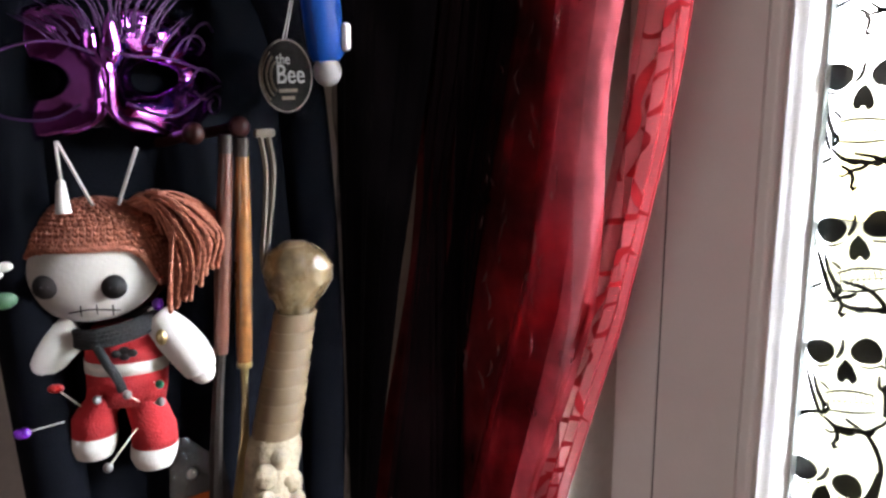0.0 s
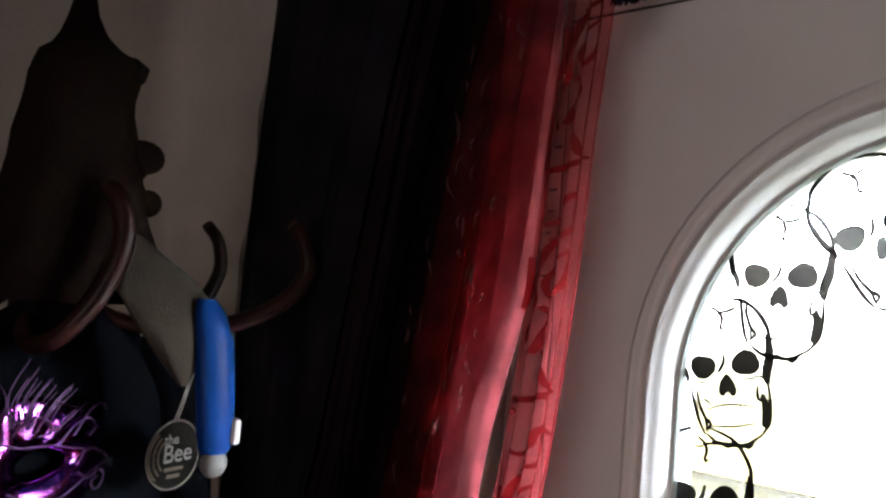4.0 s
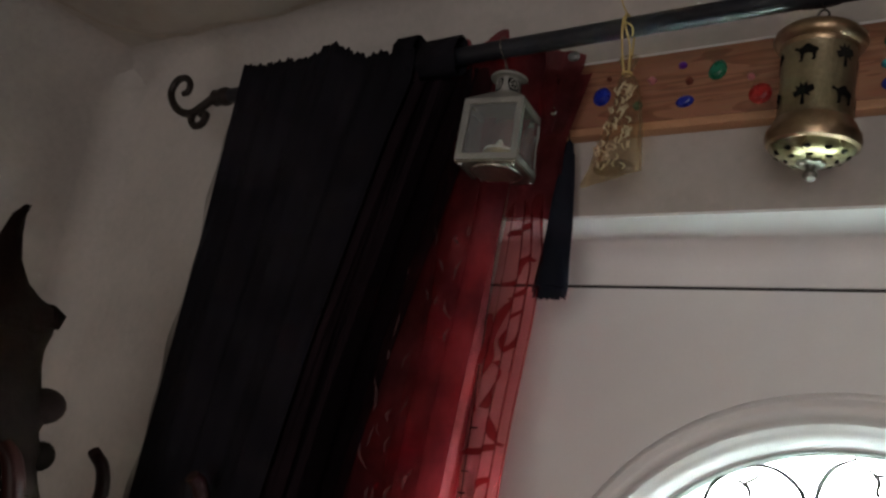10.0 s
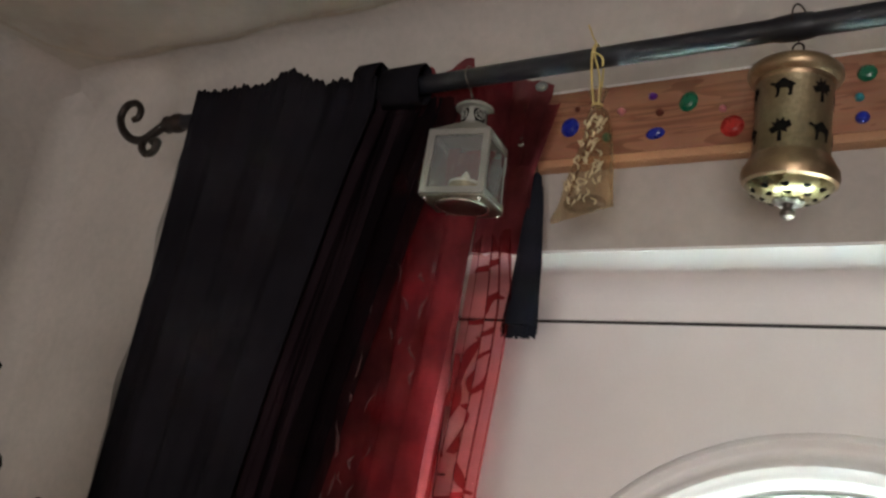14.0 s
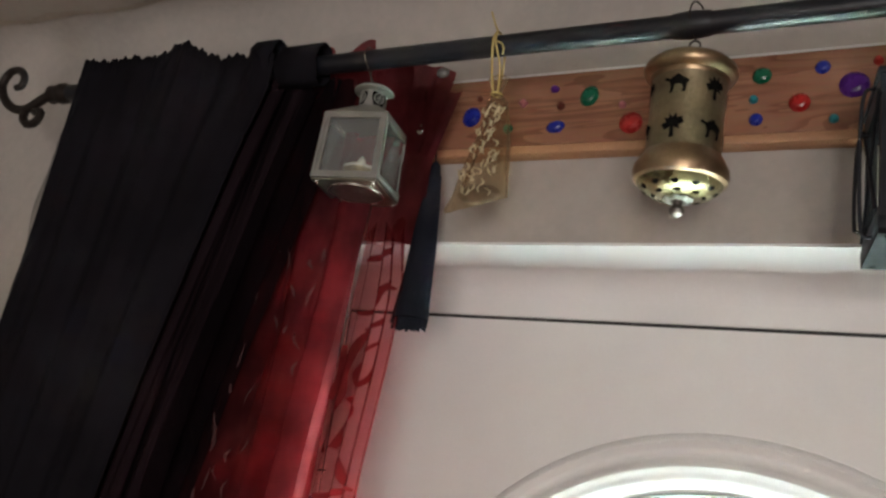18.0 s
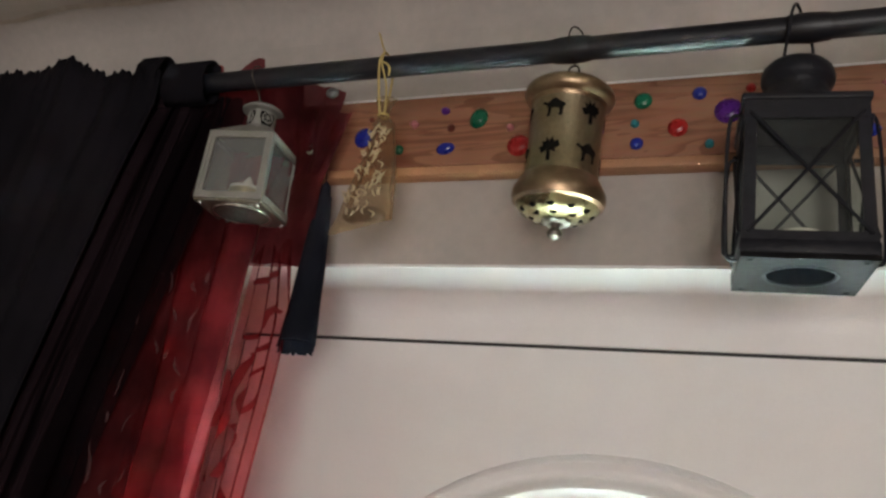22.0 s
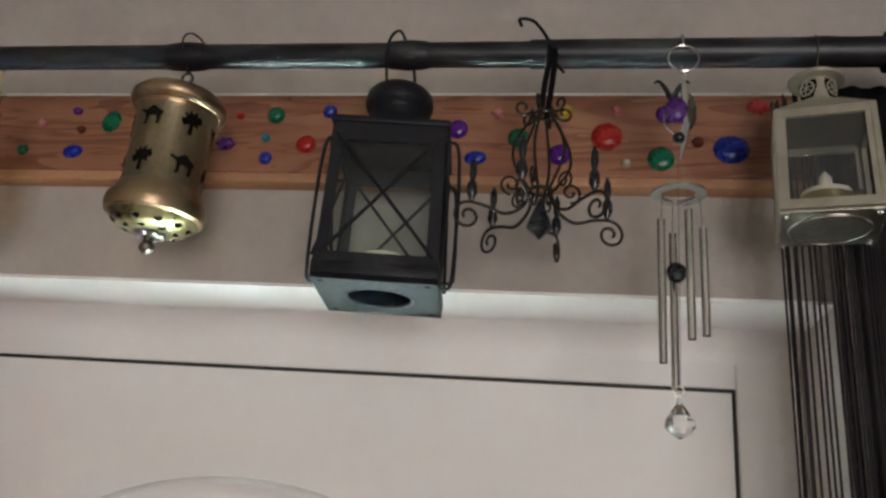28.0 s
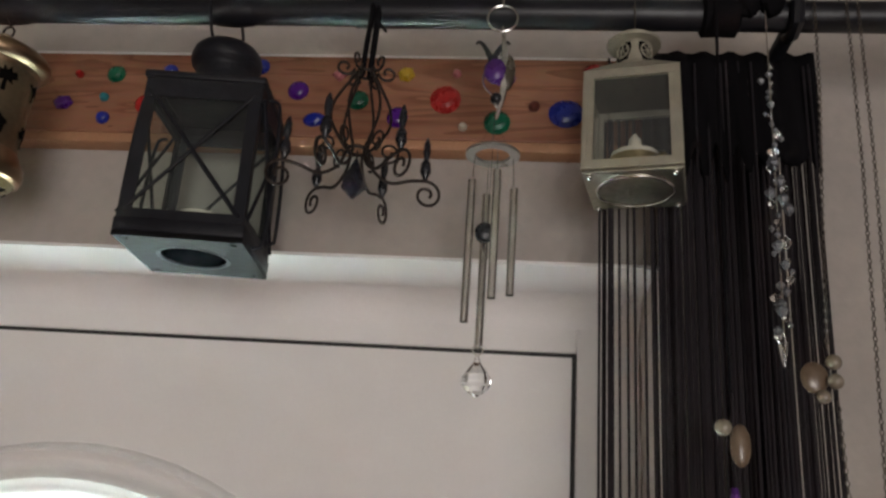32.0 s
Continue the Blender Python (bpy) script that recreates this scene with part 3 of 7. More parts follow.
# bright day outside the glass
def backdrop():
    m = bpy.data.materials.new("bright_daylight")
    m.use_nodes = True
    N, L = m.node_tree.nodes, m.node_tree.links
    b = N["Principled BSDF"]
    b.inputs["Base Color"].default_value = (0, 0, 0, 1)
    b.inputs["Emission Strength"].default_value = 66.0
    tc = N.new("ShaderNodeTexCoord")
    sep = N.new("ShaderNodeSeparateXYZ")
    L.new(tc.outputs["Generated"], sep.inputs[0])
    r = N.new("ShaderNodeValToRGB")
    r.color_ramp.elements[0].position, r.color_ramp.elements[0].color = 0.20, (0.090, 0.080, 0.040, 1)
    r.color_ramp.elements[1].position, r.color_ramp.elements[1].color = 0.34, (1.24, 1.50, 1.66, 1)
    for p, c in ((0.235, (0.075, 0.075, 0.055, 1)), (0.262, (0.45, 0.47, 0.46, 1)), (0.280, (1.3, 1.42, 1.45, 1)), (0.295, (2.15, 2.5, 2.7, 1))):
        k = r.color_ramp.elements.new(p)
        k.color = c
    L.new(sep.outputs["Z"], r.inputs[0])
    L.new(r.outputs[0], b.inputs["Emission Color"])
    thing("backdrop", "blown-out white daylight over a pale yellow garden", "sky", bm=box(-30, 30, 8.0, 8.1, -6, 24), mat=m, kind="structure", smooth=False)


backdrop()

# ---- the door ----
AX, AZ, AR = 0.022, 1.588, 0.328          # the arched light: middle, springing, outer radius
SILL = 0.80


def arch_path(r, n=40, bottom=SILL):
    """From the bottom on the left, over the arch, down to the bottom on the right."""
    d = AR - r
    pts = [(AX - r, bottom + d)] + [(AX - r, bottom + d + (AZ - bottom - d) * k / 8) for k in range(1, 8)]
    pts += [(AX - r * math.cos(math.pi * i / n), AZ + r * math.sin(math.pi * i / n)) for i in range(n + 1)]
    pts += [(AX + r, AZ - (AZ - bottom - d) * k / 8) for k in range(1, 9)]
    return pts


door = thing("door_1", "closed white plastic front door with an arched glazed light", "door", kind="structure")
hole = arch_path(AR)
n = len(hole)


def to_edge(x, z):
    """The point of the leaf's outline that lies outwards of a point on the arch."""
    if z < SILL + 1e-6:
        return (DL if x < AX else DR, 0.02)
    if z <= AZ:
        return (DL if x < AX else DR, 0.02 + (z - SILL) / (AZ - SILL) * (AZ - 0.02))
    a = math.atan2(z - AZ, x - AX)
    t = min((DR - AX) / abs(math.cos(a)) if abs(math.cos(a)) > 1e-6 else 9e9, (DT - AZ) / max(1e-6, math.sin(a)))
    if x < AX:
        t = min((AX - DL) / abs(math.cos(a)) if abs(math.cos(a)) > 1e-6 else 9e9, (DT - AZ) / max(1e-6, math.sin(a)))
    return (AX + t * math.cos(a), AZ + t * math.sin(a))


bm = bmesh.new()
outer = [to_edge(*p) for p in hole]
vi = [bm.verts.new((x, 0.0, z)) for x, z in hole]
vo = [bm.verts.new((x, 0.0, z)) for x, z in outer]
corner_l = bm.verts.new((DL, 0.0, DT))
corner_r = bm.verts.new((DR, 0.0, DT))
for i in range(n - 1):
    (x0, z0), (x1, z1) = outer[i], outer[i + 1]
    if abs(x0 - DL) < 1e-6 and z0 < DT - 1e-6 and abs(z1 - DT) < 1e-6:
        bm.faces.new((vi[i], vi[i + 1], vo[i + 1], corner_l, vo[i]))
    elif abs(z0 - DT) < 1e-6 and abs(x1 - DR) < 1e-6 and z1 < DT - 1e-6:
        bm.faces.new((vi[i], vi[i + 1], vo[i + 1], corner_r, vo[i]))
    else:
        bm.faces.new((vi[i], vi[i + 1], vo[i + 1], vo[i]))
bm.faces.new((vi[-1], vi[0], vo[0], vo[-1]))
r = bmesh.ops.extrude_face_region(bm, geom=bm.faces[:])
for v in r["geom"]:
    if isinstance(v, bmesh.types.BMVert):
        v.co.y += 0.055
part("leaf", bm, M["pvc"], door, smooth=False)


def arch_strip(prof):
    """Sweeps (inset, depth) pairs round the arched light."""
    bm = bmesh.new()
    cols = []
    for dr, y in prof:
        p = arch_path(AR - dr)
        cols.append([bm.verts.new((x, y, z)) for x, z in p])
    for a, b in zip(cols, cols[1:]):
        for i in range(n):
            bm.faces.new((a[i], a[(i + 1) % n], b[(i + 1) % n], b[i]))
    return bm


part("glazing_bead", arch_strip([(-0.0118, 0.001), (-0.0098, -0.0045), (-0.0068, -0.0085), (-0.0036, -0.0099), (-0.0006, -0.0082), (0.0020, -0.0048), (0.0048, -0.0030), (0.0095, -0.0029), (0.0128, -0.0052), (0.0158, -0.0098), (0.0188, -0.0130), (0.0215, -0.0136), (0.0242, -0.0116), (0.0265, -0.0090), (0.0295, -0.0076), (0.0322, -0.0058), (0.0350, -0.0030), (0.0390, 0.0045), (0.0440, 0.0145), (0.0465, 0.017), (0.0465, 0.056)]), M["pvc"], door, "moulded white bead round the glass")
part("glazing_seal", arch_strip([(0.0435, 0.0145), (0.0465, 0.0115), (0.0505, 0.0155)]), M["paleseal"], door, "thin pale green seal")
p = arch_path(AR - 0.040)
bm = bmesh.new()
f = bm.faces.new([bm.verts.new((x, 0.018, z)) for x, z in p])
r = bmesh.ops.extrude_face_region(bm, geom=[f])
for v in r["geom"]:
    if isinstance(v, bmesh.types.BMVert):
        v.co.y += 0.004
pane = part("window_pane", bm, M["pane"], door, "clear bright glass", smooth=False)
pane.visible_shadow = False
bm = box(DL - 0.0045, DL, 0.004, 0.05, 0.02, DT + 0.0045)
add_box(bm, DR, DR + 0.0045, 0.004, 0.05, 0.02, DT + 0.0045)
add_box(bm, DL, DR, 0.004, 0.05, DT, DT + 0.0045)
part("door_seal", bm, M["gasket"], door, "black rubber seal round the leaf", smooth=False)

frame_ob = thing("door_frame_1", "white plastic door frame set back in the wall", "door frame", kind="structure")
FY = 0.002
part("head", box(DL - 0.0045, DR + 0.0045, FY, 0.06, DT + 0.0045, OT, 0.002), M["pvc"], frame_ob, smooth=False)
part("jamb", box(OL, DL - 0.0045, FY, 0.06, 0, OT, 0.002), M["pvc"], frame_ob, smooth=False)
part("jamb", box(DR + 0.0045, OR, FY, 0.06, 0, OT, 0.002), M["pvc"], frame_ob, smooth=False)

thing("trim_4", "white painted soffit over the door recess", "trim", bm=box(OL, OR, YW + 0.0005, -0.0265, OT - 0.003, OT), mat=M["pvc"], kind="structure", smooth=False)

# plaster fillet that rounds the soffit into the frame
bm = bmesh.new()
a = [(x, 0.002 - 0.030 * (1 - math.sin(q)), OT - 0.030 * (1 - math.cos(q))) for x in (OL, OR) for q in (math.pi / 2 * k / 8 for k in range(9))]
va = [bm.verts.new(c) for c in a]
for k in range(8):
    bm.faces.new((va[k], va[k + 1], va[k + 10], va[k + 9]))
thing("trim", "painted fillet along the top of the door frame", "trim", bm=bm, mat=M["pvc"], kind="structure")


# ---- skull decals on the glass ----
def ribbon(bm, pts, w, y=0.0):
    """A flat stroke in the upright plane, whose width swells in the middle."""
    P = [Vector((p[0], 0, p[1])) for p in pts]
    L = []
    for i, p in enumerate(P):
        d = (P[min(i + 1, len(P) - 1)] - P[max(i - 1, 0)]).normalized()
        nrm = Vector((-d.z, 0, d.x))
        ww = (0.009 + w * 1.15) * (0.45 + 0.55 * math.sin(math.pi * (0.06 + 0.88 * i / (len(P) - 1))))
        L.append((bm.verts.new(p + nrm * ww + Vector((0, y, 0))), bm.verts.new(p - nrm * ww + Vector((0, y, 0)))))
    for (a, b), (c, d) in zip(L, L[1:]):
        bm.faces.new((a, b, d, c))


def blob(bm, cx, cz, rx, rz, seed, n=22):
    rnd = random.Random(seed)
    ph = rnd.random() * 6
    vs = []
    for i in range(n):
        a = 2 * math.pi * i / n
        k = 1 + 0.06 * math.sin(3 * a + ph) + 0.05 * math.sin(2 * a + ph * 2)
        vs.append(bm.verts.new((cx + rx * k * math.cos(a), 0, cz + rz * k * math.sin(a))))
    bm.faces.new(vs)


def flat(bm, *poly):
    bm.faces.new([bm.verts.new((x, 0, z)) for x, z in poly])


def s2(*pts):
    return [(p.x, p.z) for p in spline([(a, 0, b) for a, b in pts], 7)]


def skull_mesh():
    """Drawn round the nose, one unit between the eyes."""
    bm = bmesh.new()
    blob(bm, -0.50, 0.40, 0.30, 0.29, 1)
    blob(bm, 0.50, 0.40, 0.32, 0.30, 5)
    bm.faces.new([bm.verts.new((x, 0, z)) for x, z in s2((0.02, 0.22), (-0.16, 0.02), (-0.21, -0.22), (-0.10, -0.30), (0.0, -0.22), (0.10, -0.32), (0.22, -0.22), (0.17, 0.04), (0.04, 0.22))[:-1]])
    ribbon(bm, s2((-0.25, 1.92), (-0.72, 1.72), (-1.04, 1.28), (-1.11, 0.85), (-1.02, 0.35)), 0.046)
    ribbon(bm, s2((-1.09, 0.98), (-1.04, 0.55), (-0.93, 0.28), (-0.90, 0.10)), 0.062)
    ribbon(bm, s2((0.20, 1.93), (0.74, 1.70), (1.05, 1.25), (1.11, 0.80), (1.00, 0.30)), 0.042)
    ribbon(bm, s2((1.09, 0.98), (1.05, 0.50), (0.94, 0.16), (0.92, -0.10)), 0.095)
    ribbon(bm, s2((0.72, 0.10), (0.90, 0.02), (0.96, -0.10)), 0.02)
    ribbon(bm, s2((-0.86, -0.02), (-0.82, -0.38), (-0.76, -0.80), (-0.66, -1.12)), 0.040)
    ribbon(bm, s2((-0.72, -0.10), (-0.70, -0.45), (-0.60, -0.80), (-0.62, -1.02)), 0.036)
    ribbon(bm, s2((-0.60, -0.72), (-0.50, -0.90), (-0.62, -1.06)), 0.032)
    ribbon(bm, s2((0.93, -0.10), (0.92, -0.50), (0.84, -0.92), (0.60, -1.22)), 0.036)
    ribbon(bm, s2((0.78, -0.30), (0.80, -0.65), (0.70, -1.02)), 0.075)
    ribbon(bm, s2((0.70, -0.12), (0.66, -0.35), (0.74, -0.48)), 0.03)
    ribbon(bm, s2((-0.62, -1.10), (-0.40, -1.30), (-0.10, -1.36), (0.25, -1.38), (0.60, -1.20)), 0.042)
    ribbon(bm, s2((-0.34, -1.32), (-0.16, -1.38), (0.04, -1.33)), 0.050)
    ribbon(bm, s2((0.18, -1.36), (0.30, -1.42), (0.44, -1.33)), 0.045)
    ribbon(bm, s2((0.04, 0.66), (-0.02, 0.42), (-0.17, 0.24)), 0.036)
    for k in range(9):
        x = -0.48 + 0.12 * k
        ribbon(bm, s2((x, -0.52 - 0.02 * (k % 2)), (x + 0.01, -0.62), (x + 0.005, -0.70)), 0.004)
        ribbon(bm, s2((x - 0.06, -0.70), (x, -0.735), (x + 0.06, -0.70)), 0.005)
        ribbon(bm, s2((x + 0.01, -0.74), (x, -0.84), (x + 0.02, -0.90)), 0.003)
    ribbon(bm, s2((-0.55, -0.56), (-0.2, -0.49), (0.2, -0.50), (0.55, -0.56)), 0.016)
    ribbon(bm, s2((-0.50, -0.94), (0.0, -0.97), (0.52, -0.93)), 0.018)
    ribbon(bm, s2((-0.10, 1.72), (0.06, 1.58), (0.10, 1.40), (0.02, 1.22)), 0.038)
    ribbon(bm, s2((0.06, 1.58), (0.30, 1.60), (0.46, 1.66)), 0.034)
    ribbon(bm, s2((-0.20, 1.52), (-0.05, 1.50), (0.06, 1.56)), 0.018)
    flat(bm, (-0.02, 1.26), (0.20, 1.24), (0.06, 1.12))
    ribbon(bm, s2((-0.78, 0.12), (-0.55, 0.05), (-0.30, 0.10)), 0.012)
    ribbon(bm, s2((0.30, 0.08), (0.55, 0.04), (0.80, 0.12)), 0.012)
    ribbon(bm, s2((-0.60, -0.30), (-0.50, -0.38), (-0.42, -0.48)), 0.02)
    bmesh.ops.scale(bm, vec=(0.0475, 1, 0.0475), verts=bm.verts)
    return mesh_of("skull_decal", bm, M["decal"], smooth=False)


def skulls():
    me = skull_mesh()
    spots = [(-0.2245, 1.040, -4), (-0.2135, 1.184, 13), (-0.2135, 1.3145, 14), (-0.223, 1.463, 5), (-0.207, 1.606, 12), (-0.157, 1.704, 2), (-0.061, 1.757, 27), (0.035, 1.775, 6)]
    for i, (x, z, a) in enumerate(spots):
        ob = new("skull_decal", me)
        ob.matrix_world = pose(x, 0.0155 - 0.0002 * i, z, 0, -a, 0)
        tagged(ob, "black vinyl skull sticker stuck to the door glass", "sticker", "skull stickers on the glass")


skulls()

# ---- curtain rod ----
RY, RZ = -0.2115, 2.250
rod = thing("curtain_rod", "black lacquered curtain rod with a scrolled iron finial", "curtain rod")
bm = tube([(-0.785, RY, RZ), (0.30, RY, RZ)], 0.0105, 16)
add_tube(bm, [(0.29, RY, RZ), (0.80, RY, RZ)], 0.0118, 16)
part("pole", bm, M["rod"], rod)
board = thing("pine_board", "varnished pine board studded with coloured gems above the door", "board")
part("plank", box(-0.62, 0.525, -0.124, YW, 2.1855, 2.266, 0.0015), M["pine"], board, smooth=False)
part("lower_edge", box(-0.62, 0.525, -0.1237, YW, 2.1765, 2.1855, 0.0008), M["pineedge"], board, "paler rounded lower edge")
thing("batten", "thin white painted batten along the board's top edge", "batten", bm=box(-0.62, 0.545, -0.119, YW, 2.266, 2.2715, 0.001), mat=M["pvc"], smooth=False)

# ---- curtains ----
RED_EDGE = [(0.0, -0.46), (0.8, -0.49), (1.016, -0.4355), (1.24, -0.368), (1.42, -0.328), (1.52, -0.312), (1.64, -0.299), (1.72, -0.292), (1.85, -0.284), (1.95, -0.2745), (2.156, -0.263), (2.24, -0.235)]
BLK_R = [(0.0, -0.64), (0.9, -0.650), (1.255, -0.580), (1.49, -0.522), (1.8, -0.470), (1.91, -0.450), (2.13, -0.400), (2.235, -0.372), (2.3, -0.372)]
BLK_TOP = [(-0.78, 2.281), (-0.727, 2.283), (-0.672, 2.278), (-0.636, 2.277), (-0.60, 2.281), (-0.582, 2.288), (-0.555, 2.285), (-0.540, 2.275), (-0.515, 2.266), (-0.49, 2.262), (-0.35, 2.260)]
BLK_L = [(0.0, -0.7719), (1.4, -0.7719), (1.7, -0.7623), (2.03, -0.7384), (2.3, -0.7317)]


def red_layer(inset, width, y0, seed, gap=0.0, ztop=2.266):
    """One hanging layer of the voile, its free edge a little inside the curtain's edge; gap: a slit that opens half-way down."""
    def f(u, v):
        z = 0.02 + v * (ztop - 0.02)
        open_ = gap * math.exp(-((z - 1.49) / 0.17) ** 2)
        xr = lerp_table(RED_EDGE, z) - inset * (0.75 + 0.25 * v) - open_
        x = xr - (1 - u) * width + 0.004 * math.sin(u * 23 + seed) + (0.007 * math.sin(z * 4.3 + seed * 2.1) + 0.004 * math.sin(z * 11 + seed)) * (inset > 0)
        fold = 0.0062 * math.sin(u * width * 95 + seed + 0.9 * math.sin(z * 3 + seed)) + 0.001 * math.sin(u * width * 150 + z * 2.0 + seed)
        top = max(0.0, (v - 0.97) / 0.03)
        return x, y0 + fold * (0.6 + 0.4 * (1 - v)) - 0.012 * (1 - u) - 0.026 * top * u, z + top * 0.012 * math.sin(u * 17 + seed)
    return f


def black_layer(xl_in, xr_out, y0, seed, ztop, ruffle=1.0):
    def f(u, v):
        z = 0.02 + v * (ztop - 0.02)
        xl, xr = lerp_table(BLK_L, z) + xl_in, lerp_table(BLK_R, z) + xr_out
        x = xl + (xr - xl) * u + 0.005 * u * math.sin(z * 5.1 + seed * 2.3) * (seed > 0)
        rise = lerp_table(BLK_TOP, x) + 0.0022 * math.sin(x * 310 + seed) + 0.0018 * math.sin(x * 740 + 2) - 2.262
        top = min(1.0, max(0.0, (z - 2.17) / (ztop - 2.17)))
        fold = 0.0032 * math.sin(u * 21 + seed + 1.1 * math.sin(z * 1.7)) + 0.0010 * math.sin(u * 53 + z * 2.7 + seed) + 0.0016 * top * math.sin(u * 61 + 2.0 * math.sin(u * 13) + seed)
        return x, y0 + fold, z + (rise + 2.262 - ztop) * top * ruffle
    return f


red = thing("red_curtain", "sheer red voile curtain with a scroll pattern, drawn aside", "curtain")
EDGE_W, EDGE_TOP = 0.053, 2.078
edge_at = red_layer(0.0, EDGE_W, -0.146, 0.0, 0.0, EDGE_TOP)
tagged(sheet("edge_layer", edge_at, 40, 90, M["rededge"], red, 0), "sheer pink ground of the patterned edge")
tagged(sheet("edge_heading", lambda u, v: (lerp_table(RED_EDGE, 2.070 + 0.165 * v) - (1 - u) * 0.056, -0.147 - 0.012 * (1 - u) - 0.014 * v * u + 0.004 * math.sin(u * 9), 2.070 + 0.165 * v), 20, 12, M["red2"], red, 0), "plain red heading of the edge")


def scroll(pts, w):
    """A flocked band drawn on the sheer edge: (share of the width from the free edge, height) pairs."""
    P = [(p.x, p.z) for p in spline([(a, 0, z) for a, z in pts], 6)]
    bm = bmesh.new()
    rows = []
    for i, (a, z) in enumerate(P):
        a0, z0 = P[max(i - 1, 0)]
        a1, z1 = P[min(i + 1, len(P) - 1)]
        d = Vector(((a1 - a0) * EDGE_W, z1 - z0))
        d = d.normalized() if d.length > 1e-9 else Vector((0, 1))
        ww = w * (0.35 + 0.65 * math.sin(math.pi * (0.08 + 0.84 * i / (len(P) - 1))))
        row = []
        for k in (-1, 1):
            aa, zz = a - k * d.y * ww / EDGE_W, z + k * d.x * ww
            x, y, zq = edge_at(1 - aa, (zz - 0.02) / (EDGE_TOP - 0.02))
            row.append(bm.verts.new((x, y - 0.0012, zz)))
        rows.append(row)
    for p, q in zip(rows, rows[1:]):
        bm.faces.new((p[0], p[1], q[1], q[0]))
    part("scroll", bm, M["redscroll"], red, "dark red flocked scroll")


# one figure of the pattern: a slanting band, an S curl, a drop-shaped loop, a long stem with its leaves, a hook
FIGURE = (
    (0.0036, ((0.95, -0.012), (0.60, -0.006), (0.22, 0.004))),
    (0.0028, ((0.18, -0.040), (0.35, -0.033), (0.50, -0.042), (0.55, -0.056), (0.75, -0.066), (0.90, -0.060))),
    (0.0024, ((0.35, -0.040), (0.28, -0.058), (0.45, -0.075), (0.70, -0.082))),
    (0.0022, ((0.35, -0.090), (0.55, -0.105), (0.68, -0.125), (0.60, -0.140), (0.42, -0.130), (0.36, -0.110), (0.35, -0.092))),
    (0.0030, ((0.55, -0.072), (0.72, -0.095), (0.80, -0.125), (0.78, -0.150), (0.88, -0.180), (0.80, -0.205))),
    (0.0040, ((0.70, -0.150), (0.55, -0.160), (0.62, -0.180), (0.72, -0.200))),
    (0.0028, ((0.62, -0.195), (0.50, -0.215), (0.40, -0.230), (0.15, -0.236))),
    (0.0026, ((0.97, -0.100), (0.93, -0.130), (0.97, -0.155))),
)
for k in range(5):
    for w, line in FIGURE:
        scroll([(a + 0.04 * math.sin(k * 2.0), 2.060 - 0.238 * k + dz) for a, dz in line], w)
scroll([(0.02, 2.07 - 0.105 * k) for k in range(11)], 0.0010)
tagged(sheet("scroll_layer", red_layer(0.044, 0.234, -0.156, 1.0, 0.033), 110, 90, M["red"], red, 0), "sheer red voile with faint scrolls")
tagged(sheet("middle_layer", red_layer(0.058, 0.243, -0.168, 2.0, 0.046), 100, 80, M["red"], red, 0), "sheer red voile with faint scrolls")
tagged(sheet("inner_layer", red_layer(0.084, 0.224, -0.178, 4.0, 0.030), 90, 80, M["red2"], red, 0), "plain red voile")
tagged(sheet("fold", red_layer(0.122, 0.178, -0.183, 6.0), 80, 80, M["red2"], red, 0), "plain red voile")
tagged(sheet("fold", red_layer(0.172, 0.120, -0.174, 8.0), 70, 80, M["red2"], red, 0), "plain red voile")
# pale strokes of the figured voile
rnd = random.Random(44)
for k in range(96):
    z = 2.06 - 0.0098 * k + rnd.uniform(-0.01, 0.01)
    off = rnd.uniform(0.075, 0.185)
    ln, tilt, w = rnd.uniform(0.010, 0.030), rnd.uniform(-0.6, 0.6), rnd.uniform(0.0008, 0.0026)
    x = lerp_table(RED_EDGE, z) - off - 0.020 * math.exp(-((z - 1.49) / 0.17) ** 2)
    bend = rnd.uniform(-0.25, 0.25)
    bm = bmesh.new()
    rows = []
    for i in range(9):
        t = i / 8
        ww = w * math.sin(math.pi * (0.06 + 0.90 * t))
        cx, cz = x + ln * (tilt * (t - 0.5) + bend * math.sin(math.pi * t)), z + ln * (t - 0.5)
        rows.append([bm.verts.new((cx + q * ww, -0.1945 + 0.0006 * math.sin(9 * t), cz)) for q in (-1, 0, 1)])
    for p, q in zip(rows, rows[1:]):
        for i in range(2):
            bm.faces.new((p[i], p[i + 1], q[i + 1], q[i]))
    part("stroke", bm, M["palestroke"], red, "pale satin stroke in the weave")
# the free corner drawn up to the rod, and small stitches along the inner edge
tagged(sheet("corner", lambda u, v: (-0.300 + 0.060 * u * (0.55 + 0.45 * v) + 0.002 * math.sin(v * 9), -0.160 - 0.028 * v * (1 - 0.4 * u) + 0.003 * math.sin(u * 14), 2.165 + (0.098 - 0.014 * u) * v), 14, 14, M["red2"], red, 0), "gathered top corner")
part("eyelet", tube(ring_pts(0.0040, 16, 0, "xz", (-0.2765, -0.163, 2.1915)), 0.0017, 6, True), M["pearl"], red, "pale eyelet at the top corner")
part("clasp", ball((-0.2485, -0.185, 2.243), 0.0060, 12, (1.2, 0.7, 0.9)), M["greyp"], red, "clear plastic clasp")
for k in range(7):
    z = 1.838 - 0.0225 * k
    x = lerp_table(RED_EDGE, z) - 0.046
    part("stitch", tube([(x - 0.004, -0.1485, z), (x + 0.0045, -0.1490, z + 0.0008)], 0.0011, 5), M["thread"], red, "short dark stitch")
